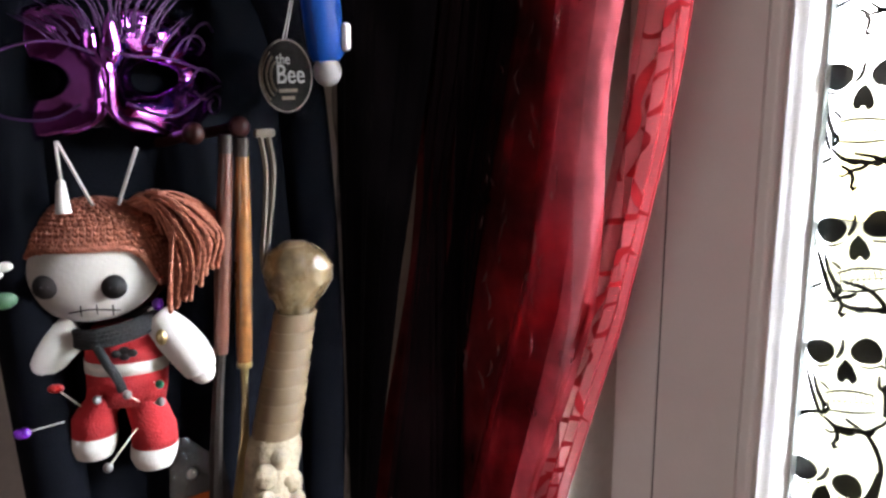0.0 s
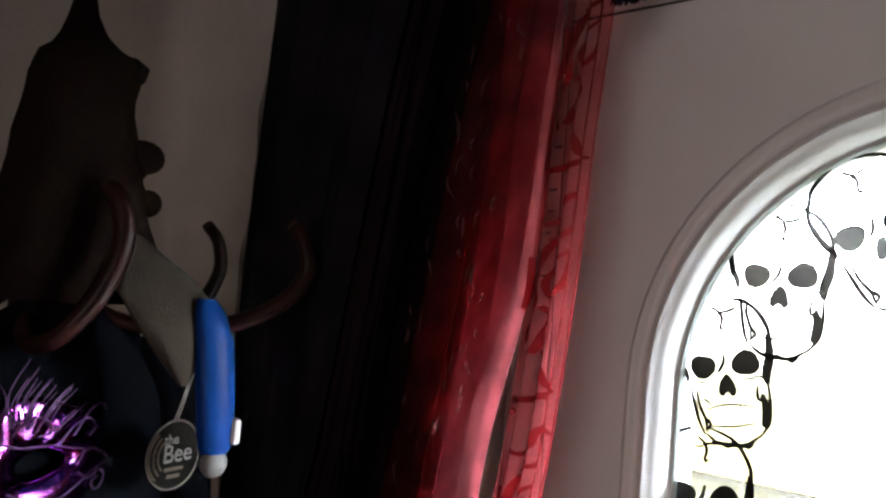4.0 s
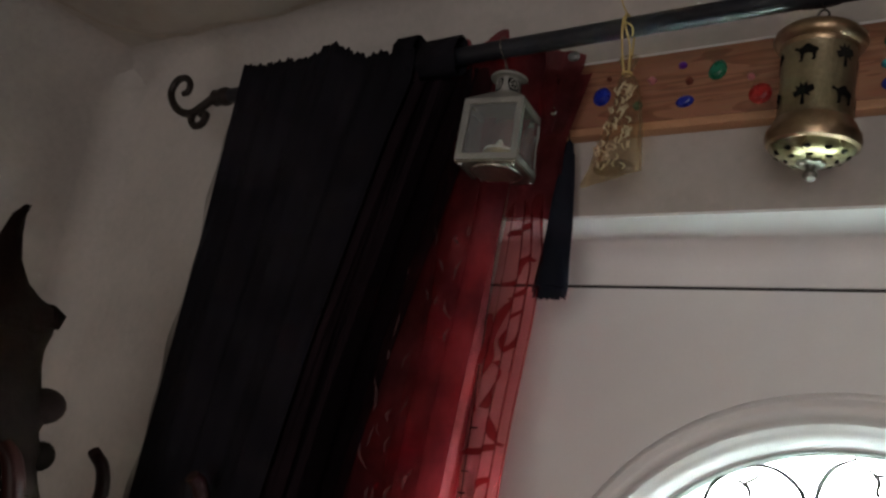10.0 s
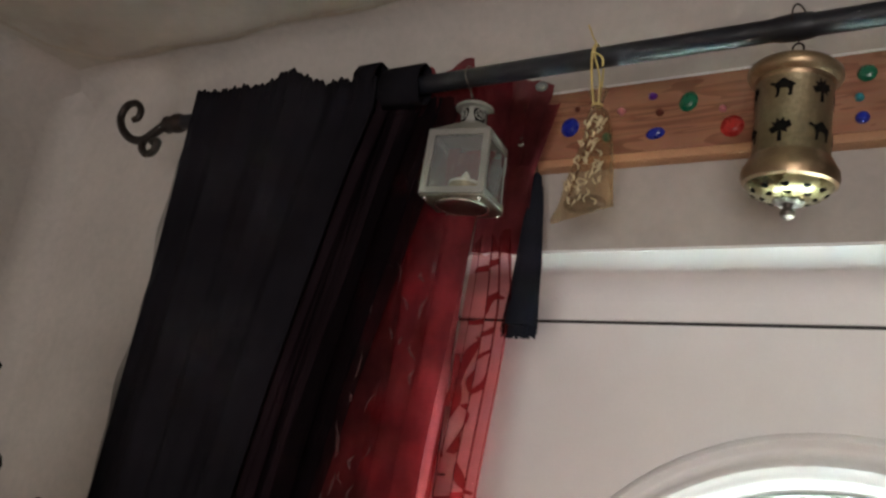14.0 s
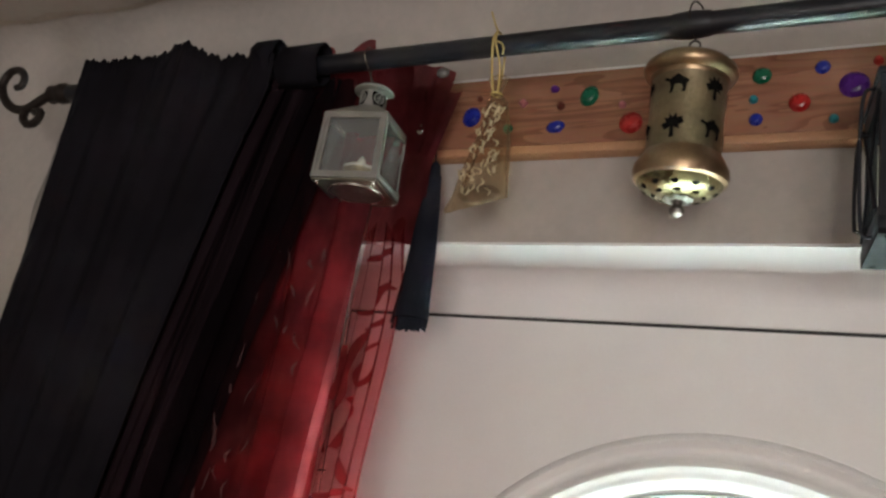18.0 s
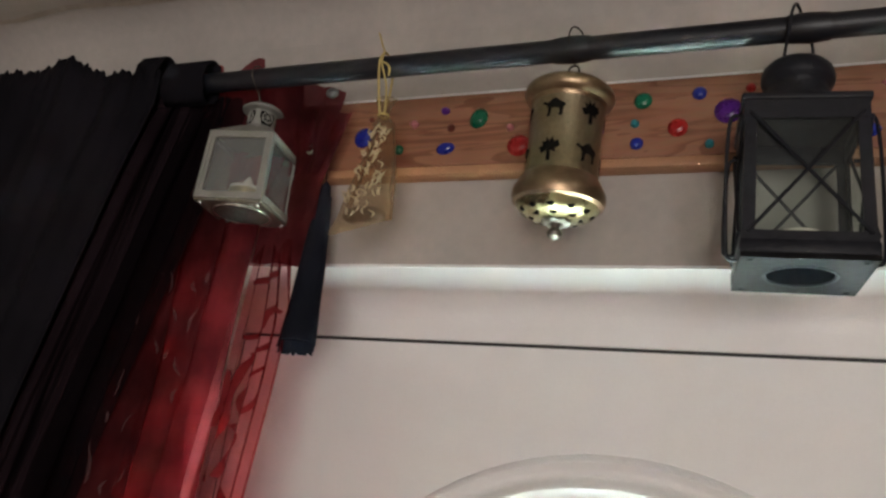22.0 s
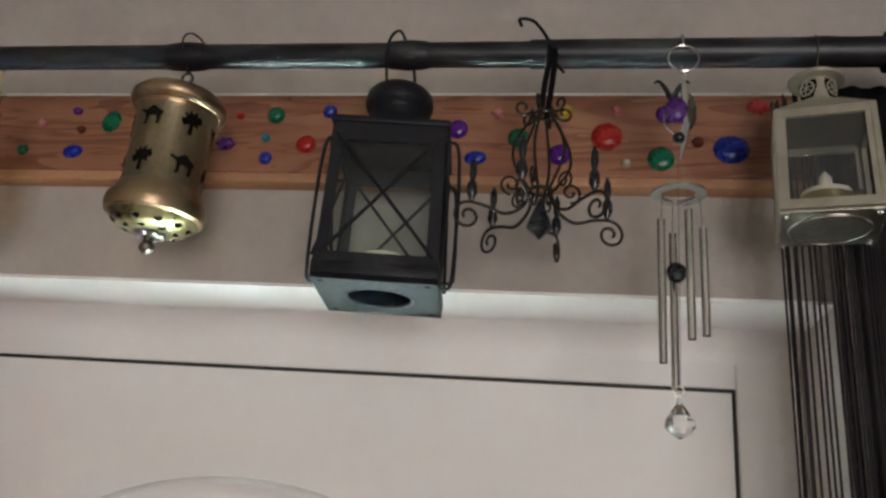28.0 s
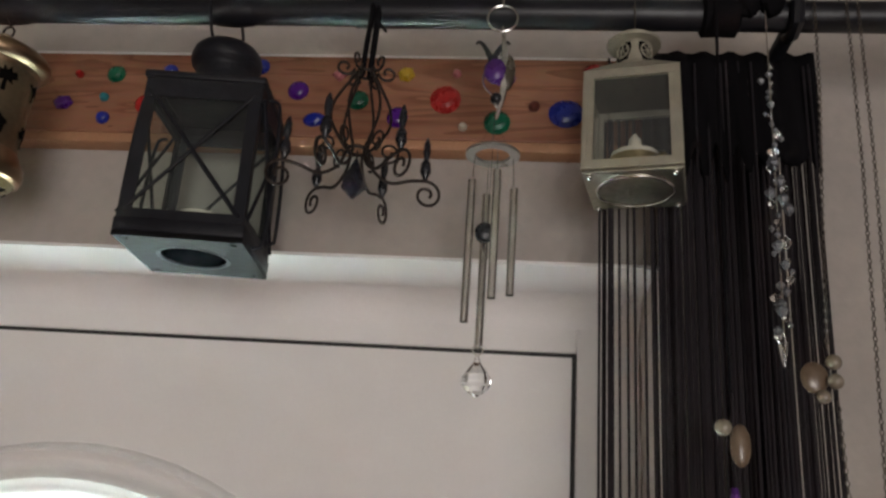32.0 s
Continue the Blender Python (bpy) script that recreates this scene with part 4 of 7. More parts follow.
for z in (1.572, 1.560):
    part("bead", ball((lerp_table(RED_EDGE, z) - 0.058, -0.1475, z), 0.0042, 8, (1, 0.4, 1)), M["redwood"], red, "small dark red spot")
black = thing("black_curtain", "heavy black velvet curtain gathered on the rod", "curtain")
sheet("cloth", black_layer(0.0, -0.064, -0.229, 0.0, 2.290), 190, 90, M["velvet"], black)
for k, out in enumerate((-0.056, -0.046, -0.035, -0.022)):
    tagged(sheet("sheer_layer", black_layer(0.16 + 0.01 * k, out, -0.214 + 0.006 * k, 1.0 + 1.7 * k, 2.262, 0.0), 60, 70, M["blackvoile"], black, 0), "sheer black voile edge")
for k, out in enumerate((-0.008, 0.010, 0.028)):
    tagged(sheet("sheer_layer", black_layer(0.20, out, -0.2005 + 0.003 * k, 2.4 + 2.1 * k, 2.240, 0.0), 60, 70, M["thinvoile"], black, 0), "thinnest black voile over the red")
tagged(sheet("lace_edge", lambda u, v: (lerp_table(BLK_L, 0.9 + 1.33 * v) - 0.009 + 0.016 * u + 0.002 * math.sin(v * 90) * (1 - u), -0.227 + 0.003 * math.sin(v * 40 + u * 3), 0.9 + 1.33 * v), 6, 160, M["blacklace"], black, 0), "thin lacy border")
for x0, x1, z1 in ((-0.472, -0.442, 2.2885), (-0.432, -0.379, 2.2765)):
    bm = bmesh.new()
    for i in range(13):
        q = math.pi * (i / 12) * 2
        for x in (x0, x1):
            bm.verts.new((x + 0.0015 * math.sin(i * 2.2 + x * 90), RY - 0.0165 * math.sin(q), (z1 + 2.226) / 2 - (z1 - 2.226) / 2 * math.cos(q)))
    bm.verts.ensure_lookup_table()
    for i in range(12):
        bm.faces.new((bm.verts[2 * i], bm.verts[2 * i + 1], bm.verts[2 * i + 3], bm.verts[2 * i + 2]))
    tab = part("tab", bm, M["velvet"], black, "black loop over the rod")
    so = tab.modifiers.new("thickness", "SOLIDIFY")
    so.thickness = 0.002

# finial: an iron scroll beyond the rod's end
FIN = [(-0.775, RY, 2.249), (-0.80, RY, 2.2525), (-0.822, RY, 2.243), (-0.846, RY, 2.2325), (-0.872, RY, 2.236), (-0.897, RY, 2.252), (-0.911, RY, 2.274), (-0.903, RY, 2.292), (-0.884, RY, 2.294), (-0.870, RY, 2.283), (-0.870, RY, 2.270), (-0.880, RY, 2.267)]
bm = tube(spline(FIN, 6), 0.0062, 10, taper=lambda t: 1.1 - 0.35 * t)
add_tube(bm, spline([(-0.846, RY, 2.233), (-0.846, RY, 2.220), (-0.834, RY, 2.210), (-0.819, RY, 2.213), (-0.815, RY, 2.226), (-0.828, RY, 2.228)], 6), 0.0055, 8)
part("finial", bm, M["iron"], rod, "scrolled dark iron finial")
bm = lathe([(0.009, -0.018), (0.0125, -0.016), (0.0105, -0.008), (0.0135, 0.0), (0.0135, 0.008), (0.0105, 0.016)], 14)
bmesh.ops.rotate(bm, matrix=Matrix.Rotation(math.pi / 2, 3, "Y"), verts=bm.verts)
bmesh.ops.translate(bm, vec=(-0.785, RY, 2.25), verts=bm.verts)
part("collar", bm, M["iron"], rod)
for bx in (0.590,):
    bm = box(bx + 0.022, bx + 0.034, RY + 0.010, YW, 2.238, 2.247, 0.003)
    add_box(bm, bx + 0.020, bx + 0.036, YW - 0.008, YW - 0.0005, 2.20, 2.275, 0.002)
    add_tube(bm, [(bx + 0.028, RY - 0.0155, 2.262), (bx + 0.028, RY - 0.0165, 2.250), (bx + 0.028, RY - 0.012, 2.238), (bx + 0.028, RY, 2.2345), (bx + 0.028, RY + 0.012, 2.240)], 0.005, 8)
    part("bracket", bm, M["rod"], rod, "black rod bracket")
for kx in (0.003, 0.192, 0.51):
    bm = lathe([(0.0112, -0.016), (0.0118, -0.010), (0.0125, 0.0), (0.0118, 0.010), (0.0112, 0.016)], 14, cap=False)
    bmesh.ops.rotate(bm, matrix=Matrix.Rotation(math.pi / 2, 3, "Y"), verts=bm.verts)
    bmesh.ops.translate(bm, vec=(kx, RY, RZ), verts=bm.verts)
    part("joint", bm, M["rod"], rod)
bm = lathe([(0.0125, -0.014), (0.016, -0.012), (0.0155, 0.0), (0.016, 0.012), (0.0125, 0.014)], 18, cap=False)
bmesh.ops.rotate(bm, matrix=Matrix.Rotation(math.pi / 2, 3, "Y"), verts=bm.verts)
bmesh.ops.translate(bm, vec=(0.566, RY, RZ), verts=bm.verts)
part("wrapping", bm, M["thread"], rod, "black knitted wrapping on the rod")


# black cloth knotted over the rod
knot = thing("cloth_knot", "black cloth strip knotted over the curtain rod", "cloth")
bm = ball((0.592, RY - 0.006, 2.2655), 0.0165, 18, (1.0, 0.85, 1.05))
add_ball(bm, (0.600, RY - 0.012, 2.256), 0.0110, 14, (1.0, 0.8, 1.3))
add_ball(bm, (0.584, RY - 0.012, 2.254), 0.0100, 14, (0.9, 0.8, 1.3))
for v in bm.verts:
    v.co += Vector((1, 0.6, 1)) * 0.0012 * math.sin(v.co.x * 900 + v.co.z * 700)
part("knot", bm, M["thread"], knot)


# ---- gems on the board ----
def gem(colour, x, z, w, h=None, turn=0, n=14):
    h = h or w
    bm = bmesh.new()
    rings = [(1.0, 0.0), (1.0, 0.0012), (0.72, 0.0042), (0.45, 0.0052)]
    cols = [[bm.verts.new((w * k * math.cos(2 * math.pi * i / n), -d, h * k * math.sin(2 * math.pi * i / n))) for i in range(n)] for k, d in rings]
    for a, b in zip(cols, cols[1:]):
        for i in range(n):
            bm.faces.new((a[i], a[(i + 1) % n], b[(i + 1) % n], b[i]))
    bm.faces.new(cols[-1])
    bm.faces.new(cols[0][::-1])
    thing("gem", f"{colour} faceted plastic gem glued to the pine board", "gem", pose(x, -0.124, z, 0, turn, 0), "gems on the board", bm, GEMS[colour], smooth=False)


for g in [("blue", -0.239, 2.222, 0.0105, 0.0115), ("green", -0.195, 2.2055, 0.0055), ("pink", -0.181, 2.234, 0.0056, 0.0056, 0, 4), ("purple", -0.148, 2.2475, 0.0048, 0.004), ("brown", -0.1395, 2.2275, 0.0042),
          ("blue", -0.143, 2.2045, 0.0100, 0.0066, -8), ("green", -0.1105, 2.2365, 0.0095, 0.0115, 15), ("pink", -0.076, 2.224, 0.0038), ("red", -0.066, 2.204, 0.0115), ("red", 0.018, 2.243, 0.0036),
          ("purple", 0.008, 2.214, 0.0095, 0.0072, 0, 6), ("green", 0.0525, 2.244, 0.0086), ("teal", 0.046, 2.220, 0.0042), ("red", 0.085, 2.214, 0.0092), ("blue", 0.0485, 2.1995, 0.0062), ("blue", 0.1035, 2.248, 0.0066),
          ("teal", 0.113, 2.196, 0.0042), ("purple", 0.129, 2.228, 0.0125, 0.0125), ("red", 0.148, 2.250, 0.0042), ("blue", 0.187, 2.254, 0.0075), ("purple", 0.2235, 2.2305, 0.0094), ("pink", 0.259, 2.2465, 0.0068, 0.0062, 0, 4),
          ("blue", 0.241, 2.202, 0.0100, 0.0066, -5), ("green", 0.278, 2.222, 0.0095), ("yellow", 0.3185, 2.2485, 0.0078, 0.0078, 10, 6), ("purple", 0.314, 2.206, 0.0092, 0.0100), ("red", 0.3545, 2.224, 0.0135), ("pink", 0.363, 2.2495, 0.0040),
          ("white", 0.371, 2.198, 0.0040), ("green", 0.400, 2.203, 0.0115), ("brown", 0.431, 2.219, 0.0050), ("blue", 0.458, 2.2125, 0.0150, 0.0130), ("red", 0.482, 2.254, 0.0098, 0.0072), ("brown", -0.232, 2.243, 0.003), ("purple", 0.405, 2.246, 0.009)]:
    gem(*g)


# ---- brass lantern ----
def wrap(pts, r, a0, z0):
    """A flat outline bent round an upright cylinder."""
    return [(r * math.cos(a0 + x / r), r * math.sin(a0 + x / r), z0 + z) for x, z in pts]


CAMEL = [(-9.5, 3.5), (-9.3, 4.8), (-7.5, 5.6), (-6.2, 4.4), (-4.5, 4.2), (-2.5, 5.8), (0, 7.6), (2.2, 7.4), (4.5, 5.2), (8.0, 3.6), (9.4, 1.2), (8.2, 1.0), (7.2, -1.5), (7.0, -6.8), (4.6, -7.2), (4.2, -5.6), (5.0, -4.6), (4.2, -1.2), (2, -0.6), (-1.6, -0.8), (-2.0, -7.0), (-4.6, -7.8), (-4.8, -6.2), (-3.8, -5.4), (-4.4, -0.6), (-5.6, 1.6), (-7, 2.6)]
PALM = [(-1.6, -10), (1.6, -10), (1.4, -2), (5.5, -3.6), (4.6, -0.5), (8.2, 1.4), (4.8, 2.6), (6.6, 6.4), (3.0, 5.2), (2.4, 9.2), (0, 5.8), (-2.6, 9.0), (-2.8, 5), (-6.4, 6), (-4.6, 2.4), (-8.2, 1.0), (-4.6, -0.6), (-5.6, -4), (-1.4, -2)]


def brass_lantern(m):
    o = thing("brass_lantern", "antique brass hanging tealight lantern with camel and palm cut-outs", "lantern", m)
    part("body", lathe([(0.0350, 0.1150), (0.0338, 0.108), (0.0334, 0.08), (0.0338, 0.052), (0.0352, 0.046)], 40, cap=False), M["brass"], o)
    part("lid", lathe([(0.0335, 0.1130), (0.0360, 0.1160), (0.0362, 0.1190), (0.0405, 0.1215), (0.0425, 0.1255), (0.0418, 0.1300), (0.037, 0.1345), (0.030, 0.1380), (0.018, 0.1405), (0.006, 0.1415)], 40), M["copper"], o, "domed coppery lid")
    part("foot", lathe([(0.0345, 0.0480), (0.0375, 0.0440), (0.0395, 0.0395), (0.0425, 0.0350), (0.0432, 0.0290), (0.0415, 0.0235), (0.0385, 0.0215)], 40, cap=False), M["copper"], o, "flared coppery foot")
    bottom = part("bottom", lathe([(0.0385, 0.0215), (0.0350, 0.0172), (0.0300, 0.0138), (0.0230, 0.0110), (0.0150, 0.0095), (0.0060, 0.0090)], 40), M["brassin"], o, "bright pierced brass bottom plate")
    part("knob", lathe([(0.0028, -0.0070), (0.0062, -0.0045), (0.0068, -0.0010), (0.0040, 0.0030), (0.0042, 0.0060), (0.0068, 0.0085), (0.0062, 0.0110)], 16), M["tarnish"], o, "dull turned knob")
    rose = lathe([(0.0118, 0.0100), (0.0130, 0.0080), (0.0105, 0.0062), (0.0070, 0.0064), (0.0050, 0.0085)], 64, cap=False)
    for v in rose.verts:
        k = 1 + 0.10 * math.cos(8 * math.atan2(v.co.y, v.co.x))
        v.co = Vector((v.co.x * k, v.co.y * k, v.co.z))
    part("rosette", rose, M["castsilver"], o, "bright cast rosette")
    part("neck", lathe([(0.0060, 0.1410), (0.0070, 0.1440), (0.0045, 0.1470), (0.0055, 0.1500), (0.002, 0.152)], 14), M["brass"], o)
    part("ring", tube(ring_pts(0.0050, 18, 0, "xz", (0.001, 0, 0.1545)), 0.0011, 6, True), M["iron"], o)
    bm = tube(spline([(0.0, 0.0, 0.162), (-0.004, -0.010, 0.174), (-0.003, -0.0152, 0.187), (0.0, -0.007, 0.1955), (0.004, 0.007, 0.1955), (0.004, 0.0146, 0.187), (0.002, 0.009, 0.171), (0.001, 0.0, 0.161)], 5), 0.0009, 6)
    part("wire_hook", bm, M["iron"], o)
    for k in range(6):
        a = radians(-98 + 60 * k)
        for shape, z in ((CAMEL if k % 2 == 0 else PALM, 0.102), (PALM if k % 2 == 0 else CAMEL, 0.064)):
            bm = bmesh.new()
            f = bm.faces.new([bm.verts.new((x * 0.00125, 0, zz * 0.00115)) for x, zz in shape])
            bmesh.ops.triangulate(bm, faces=[f], ngon_method="EAR_CLIP")
            for v in bm.verts:
                v.co = wrap([(v.co.x, v.co.z)], 0.0346, a, z)[0]
            part("camel_cutout" if shape is CAMEL else "palm_cutout", bm, M["cutout"], o, "black camel silhouette" if shape is CAMEL else "black palm silhouette", smooth=False)
    plate = [(0.0385, 0.0215), (0.0350, 0.0172), (0.0300, 0.0138), (0.0230, 0.0110), (0.0150, 0.0095)][::-1]
    for ring_r, cnt, turn in ((0.0320, 11, 0.2), (0.0222, 8, 0.9)):
        for k in range(cnt):
            a = 2 * math.pi * k / cnt + turn
            bm = bmesh.new()
            drop = []
            for i in range(14):
                q = 2 * math.pi * i / 14
                along, across = 0.0037 * math.cos(q), 0.0021 * math.sin(q) * (1 + 0.5 * math.cos(q)) + 0.0009 * math.cos(q) ** 2
                r, t = ring_r + across, a + along / ring_r
                drop.append(bm.verts.new((r * math.cos(t), r * math.sin(t), lerp_table(plate, r) - 0.0005)))
            bm.faces.new(drop)
            part("cutout", bm, M["cutout"], bottom, smooth=False)
    return o


brass_lantern(pose(0.0, -0.2085, 2.0810, 1.5, 2.1, 0) @ Matrix.Diagonal((0.905, 0.905, 0.955, 1)))


# ---- black lantern ----
def black_lantern(m):
    o = thing("black_lantern", "black metal box lantern with crossed wires over its glass", "lantern", m)
    h, hb, zt, zb = 0.0455, 0.0475, 0.150, 0.017
    base = part("base", box(-0.0495, 0.0495, -0.0495, 0.0495, 0.0045, 0.017, 0.002), M["blackmetal"], o)
    bm = bmesh.new()
    inner = [bm.verts.new((0.028 * math.cos(2 * math.pi * i / 32), 0.028 * math.sin(2 * math.pi * i / 32), 0.0)) for i in range(32)]
    rim = [bm.verts.new((0.028 * math.cos(2 * math.pi * i / 32), 0.028 * math.sin(2 * math.pi * i / 32), 0.004)) for i in range(32)]
    def sq(i):
        a = 2 * math.pi * i / 32
        k = 0.0490 / max(abs(math.cos(a)), abs(math.sin(a)))
        return (k * math.cos(a), k * math.sin(a), 0.0)
    sqv = [bm.verts.new(sq(i)) for i in range(32)]
    sqt = [bm.verts.new((v.co.x, v.co.y, 0.0045)) for v in sqv]
    for i in range(32):
        j = (i + 1) % 32
        bm.faces.new((inner[i], inner[j], sqv[j], sqv[i]))
        bm.faces.new((inner[i], rim[i], rim[j], inner[j]))
        bm.faces.new((sqv[i], sqv[j], sqt[j], sqt[i]))
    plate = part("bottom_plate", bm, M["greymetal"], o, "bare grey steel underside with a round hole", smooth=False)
    part("hole_rim", tube(ring_pts(0.0275, 28, 0.0015), 0.0022, 6, True), M["blackmetal"], plate)
    for sx in (-1, 1):
        for sy in (-1, 1):
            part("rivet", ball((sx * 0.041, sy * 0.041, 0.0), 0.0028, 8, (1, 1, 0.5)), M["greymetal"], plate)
    for k in range(4):
        rot = Matrix.Rotation(math.pi / 2 * k, 3, "Z")
        bm = bmesh.new()
        for plan in (((-1, -1), (-0.80, -1), (-0.80, -0.96), (-1, -0.96)), ((-1, -0.96), (-0.96, -0.96), (-0.96, -0.80), (-1, -0.80))):
            lo = [bm.verts.new(rot @ Vector((x * hb, y * hb, zb))) for x, y in plan]
            hi = [bm.verts.new(rot @ Vector((x * h, y * h, zt))) for x, y in plan]
            bm.faces.new(lo)
            bm.faces.new(hi)
            for i in range(4):
                bm.faces.new((lo[i], lo[(i + 1) % 4], hi[(i + 1) % 4], hi[i]))
        part("post", bm, M["blackmetal"], o, smooth=False)
        for z, w, up in ((zb + 0.004, hb, 0.004), (zt - 0.012, h, 0.014)):
            bm = box(-w, w, -w - 0.001, -w + 0.003, z - 0.006, z + up)
            bmesh.ops.rotate(bm, matrix=rot, verts=bm.verts)
            part("rail", bm, M["blackmetal"], o, smooth=False)
        bm = box(-hb + 0.004, hb - 0.004, -hb + 0.0045, -hb + 0.006, zb + 0.006, zt - 0.01)
        bmesh.ops.rotate(bm, matrix=rot, verts=bm.verts)
        g = part("glass", bm, M["glass"], o, "slightly smoky glass", smooth=False)
        g.visible_shadow = False
        bm = tube([rot @ Vector((-hb + 0.004, -hb - 0.0015, zb + 0.006)), rot @ Vector((h - 0.004, -h - 0.0015, zt - 0.012))], 0.0016, 6)
        add_tube(bm, [rot @ Vector((hb - 0.004, -hb - 0.0025, zb + 0.006)), rot @ Vector((-h + 0.004, -h - 0.0025, zt - 0.012))], 0.0016, 6)
        part("cross_wire", bm, M["blackmetal"], o)
    part("roof", box(-0.0485, 0.0485, -0.0485, 0.0485, 0.150, 0.157, 0.002), M["blackmetal"], o)
    part("chimney", lathe([(0.0300, 0.157), (0.0304, 0.1600), (0.0290, 0.1640), (0.0258, 0.1680), (0.0246, 0.1740), (0.0243, 0.1850), (0.0256, 0.1885), (0.0286, 0.1915), (0.0298, 0.1955), (0.0298, 0.2000), (0.0284, 0.2065), (0.0240, 0.2120), (0.0150, 0.2155), (0.001, 0.2165)], 36), M["blackmetal"], o, "narrow black chimney under a domed cap")
    part("socket", lathe([(0.0275, 0.0010), (0.0272, 0.0042), (0.0195, 0.0040), (0.0190, 0.0026), (0.0180, 0.0026), (0.0175, 0.0040), (0.002, 0.0040)], 30), M["hole_black"], plate, "socket in the underside, blackened for the shade in the hole")
    for s in (-1, 1):
        bm = tube(spline([(s * 0.046, -0.020, 0.150), (s * 0.0545, -0.020, 0.146), (s * 0.0575, -0.020, 0.120), (s * 0.0585, -0.020, 0.070), (s * 0.0580, -0.020, 0.022), (s * 0.0560, -0.020, 0.008), (s * 0.049, -0.020, 0.006)], 6), 0.0016, 7)
        part("side_wire", bm, M["blackmetal"], o, "bent wire guard")
        bm = tube(spline([(s * 0.046, 0.020, 0.124), (s * 0.0530, 0.020, 0.121), (s * 0.0560, 0.020, 0.100), (s * 0.0575, 0.020, 0.060), (s * 0.0575, 0.020, 0.032), (s * 0.0560, 0.020, 0.026), (s * 0.048, 0.020, 0.025)], 6), 0.0016, 7)
        part("side_wire", bm, M["blackmetal"], o, "bent wire guard")
    candle = part("candle_dish", lathe([(0.020, 0.0175), (0.022, 0.020), (0.0205, 0.022), (0.009, 0.022), (0.0085, 0.027)], 24), M["silver"], o)
    part("candle", lathe([(0.0180, 0.025), (0.0180, 0.040), (0.006, 0.042), (0.001, 0.044)], 18), M["candle"], candle, "short ivory candle")
    bm = tube(spline([(-0.011, 0, 0.210), (-0.012, -0.014, 0.218), (-0.011, -0.032, 0.230), (-0.009, -0.0385, 0.246), (-0.003, -0.024, 0.2655), (0.004, -0.010, 0.256), (0.010, -0.0085, 0.235), (0.012, -0.004, 0.220), (0.011, 0, 0.210)], 5), 0.0014, 7)
    part("bail", bm, M["blackmetal"], o, "thin wire bail over the rod")
    return o


black_lantern(pose(0.1840, -0.190, 2.0500, 1, 0, 6) @ Matrix.Diagonal((0.93, 0.93, 0.83, 1)))


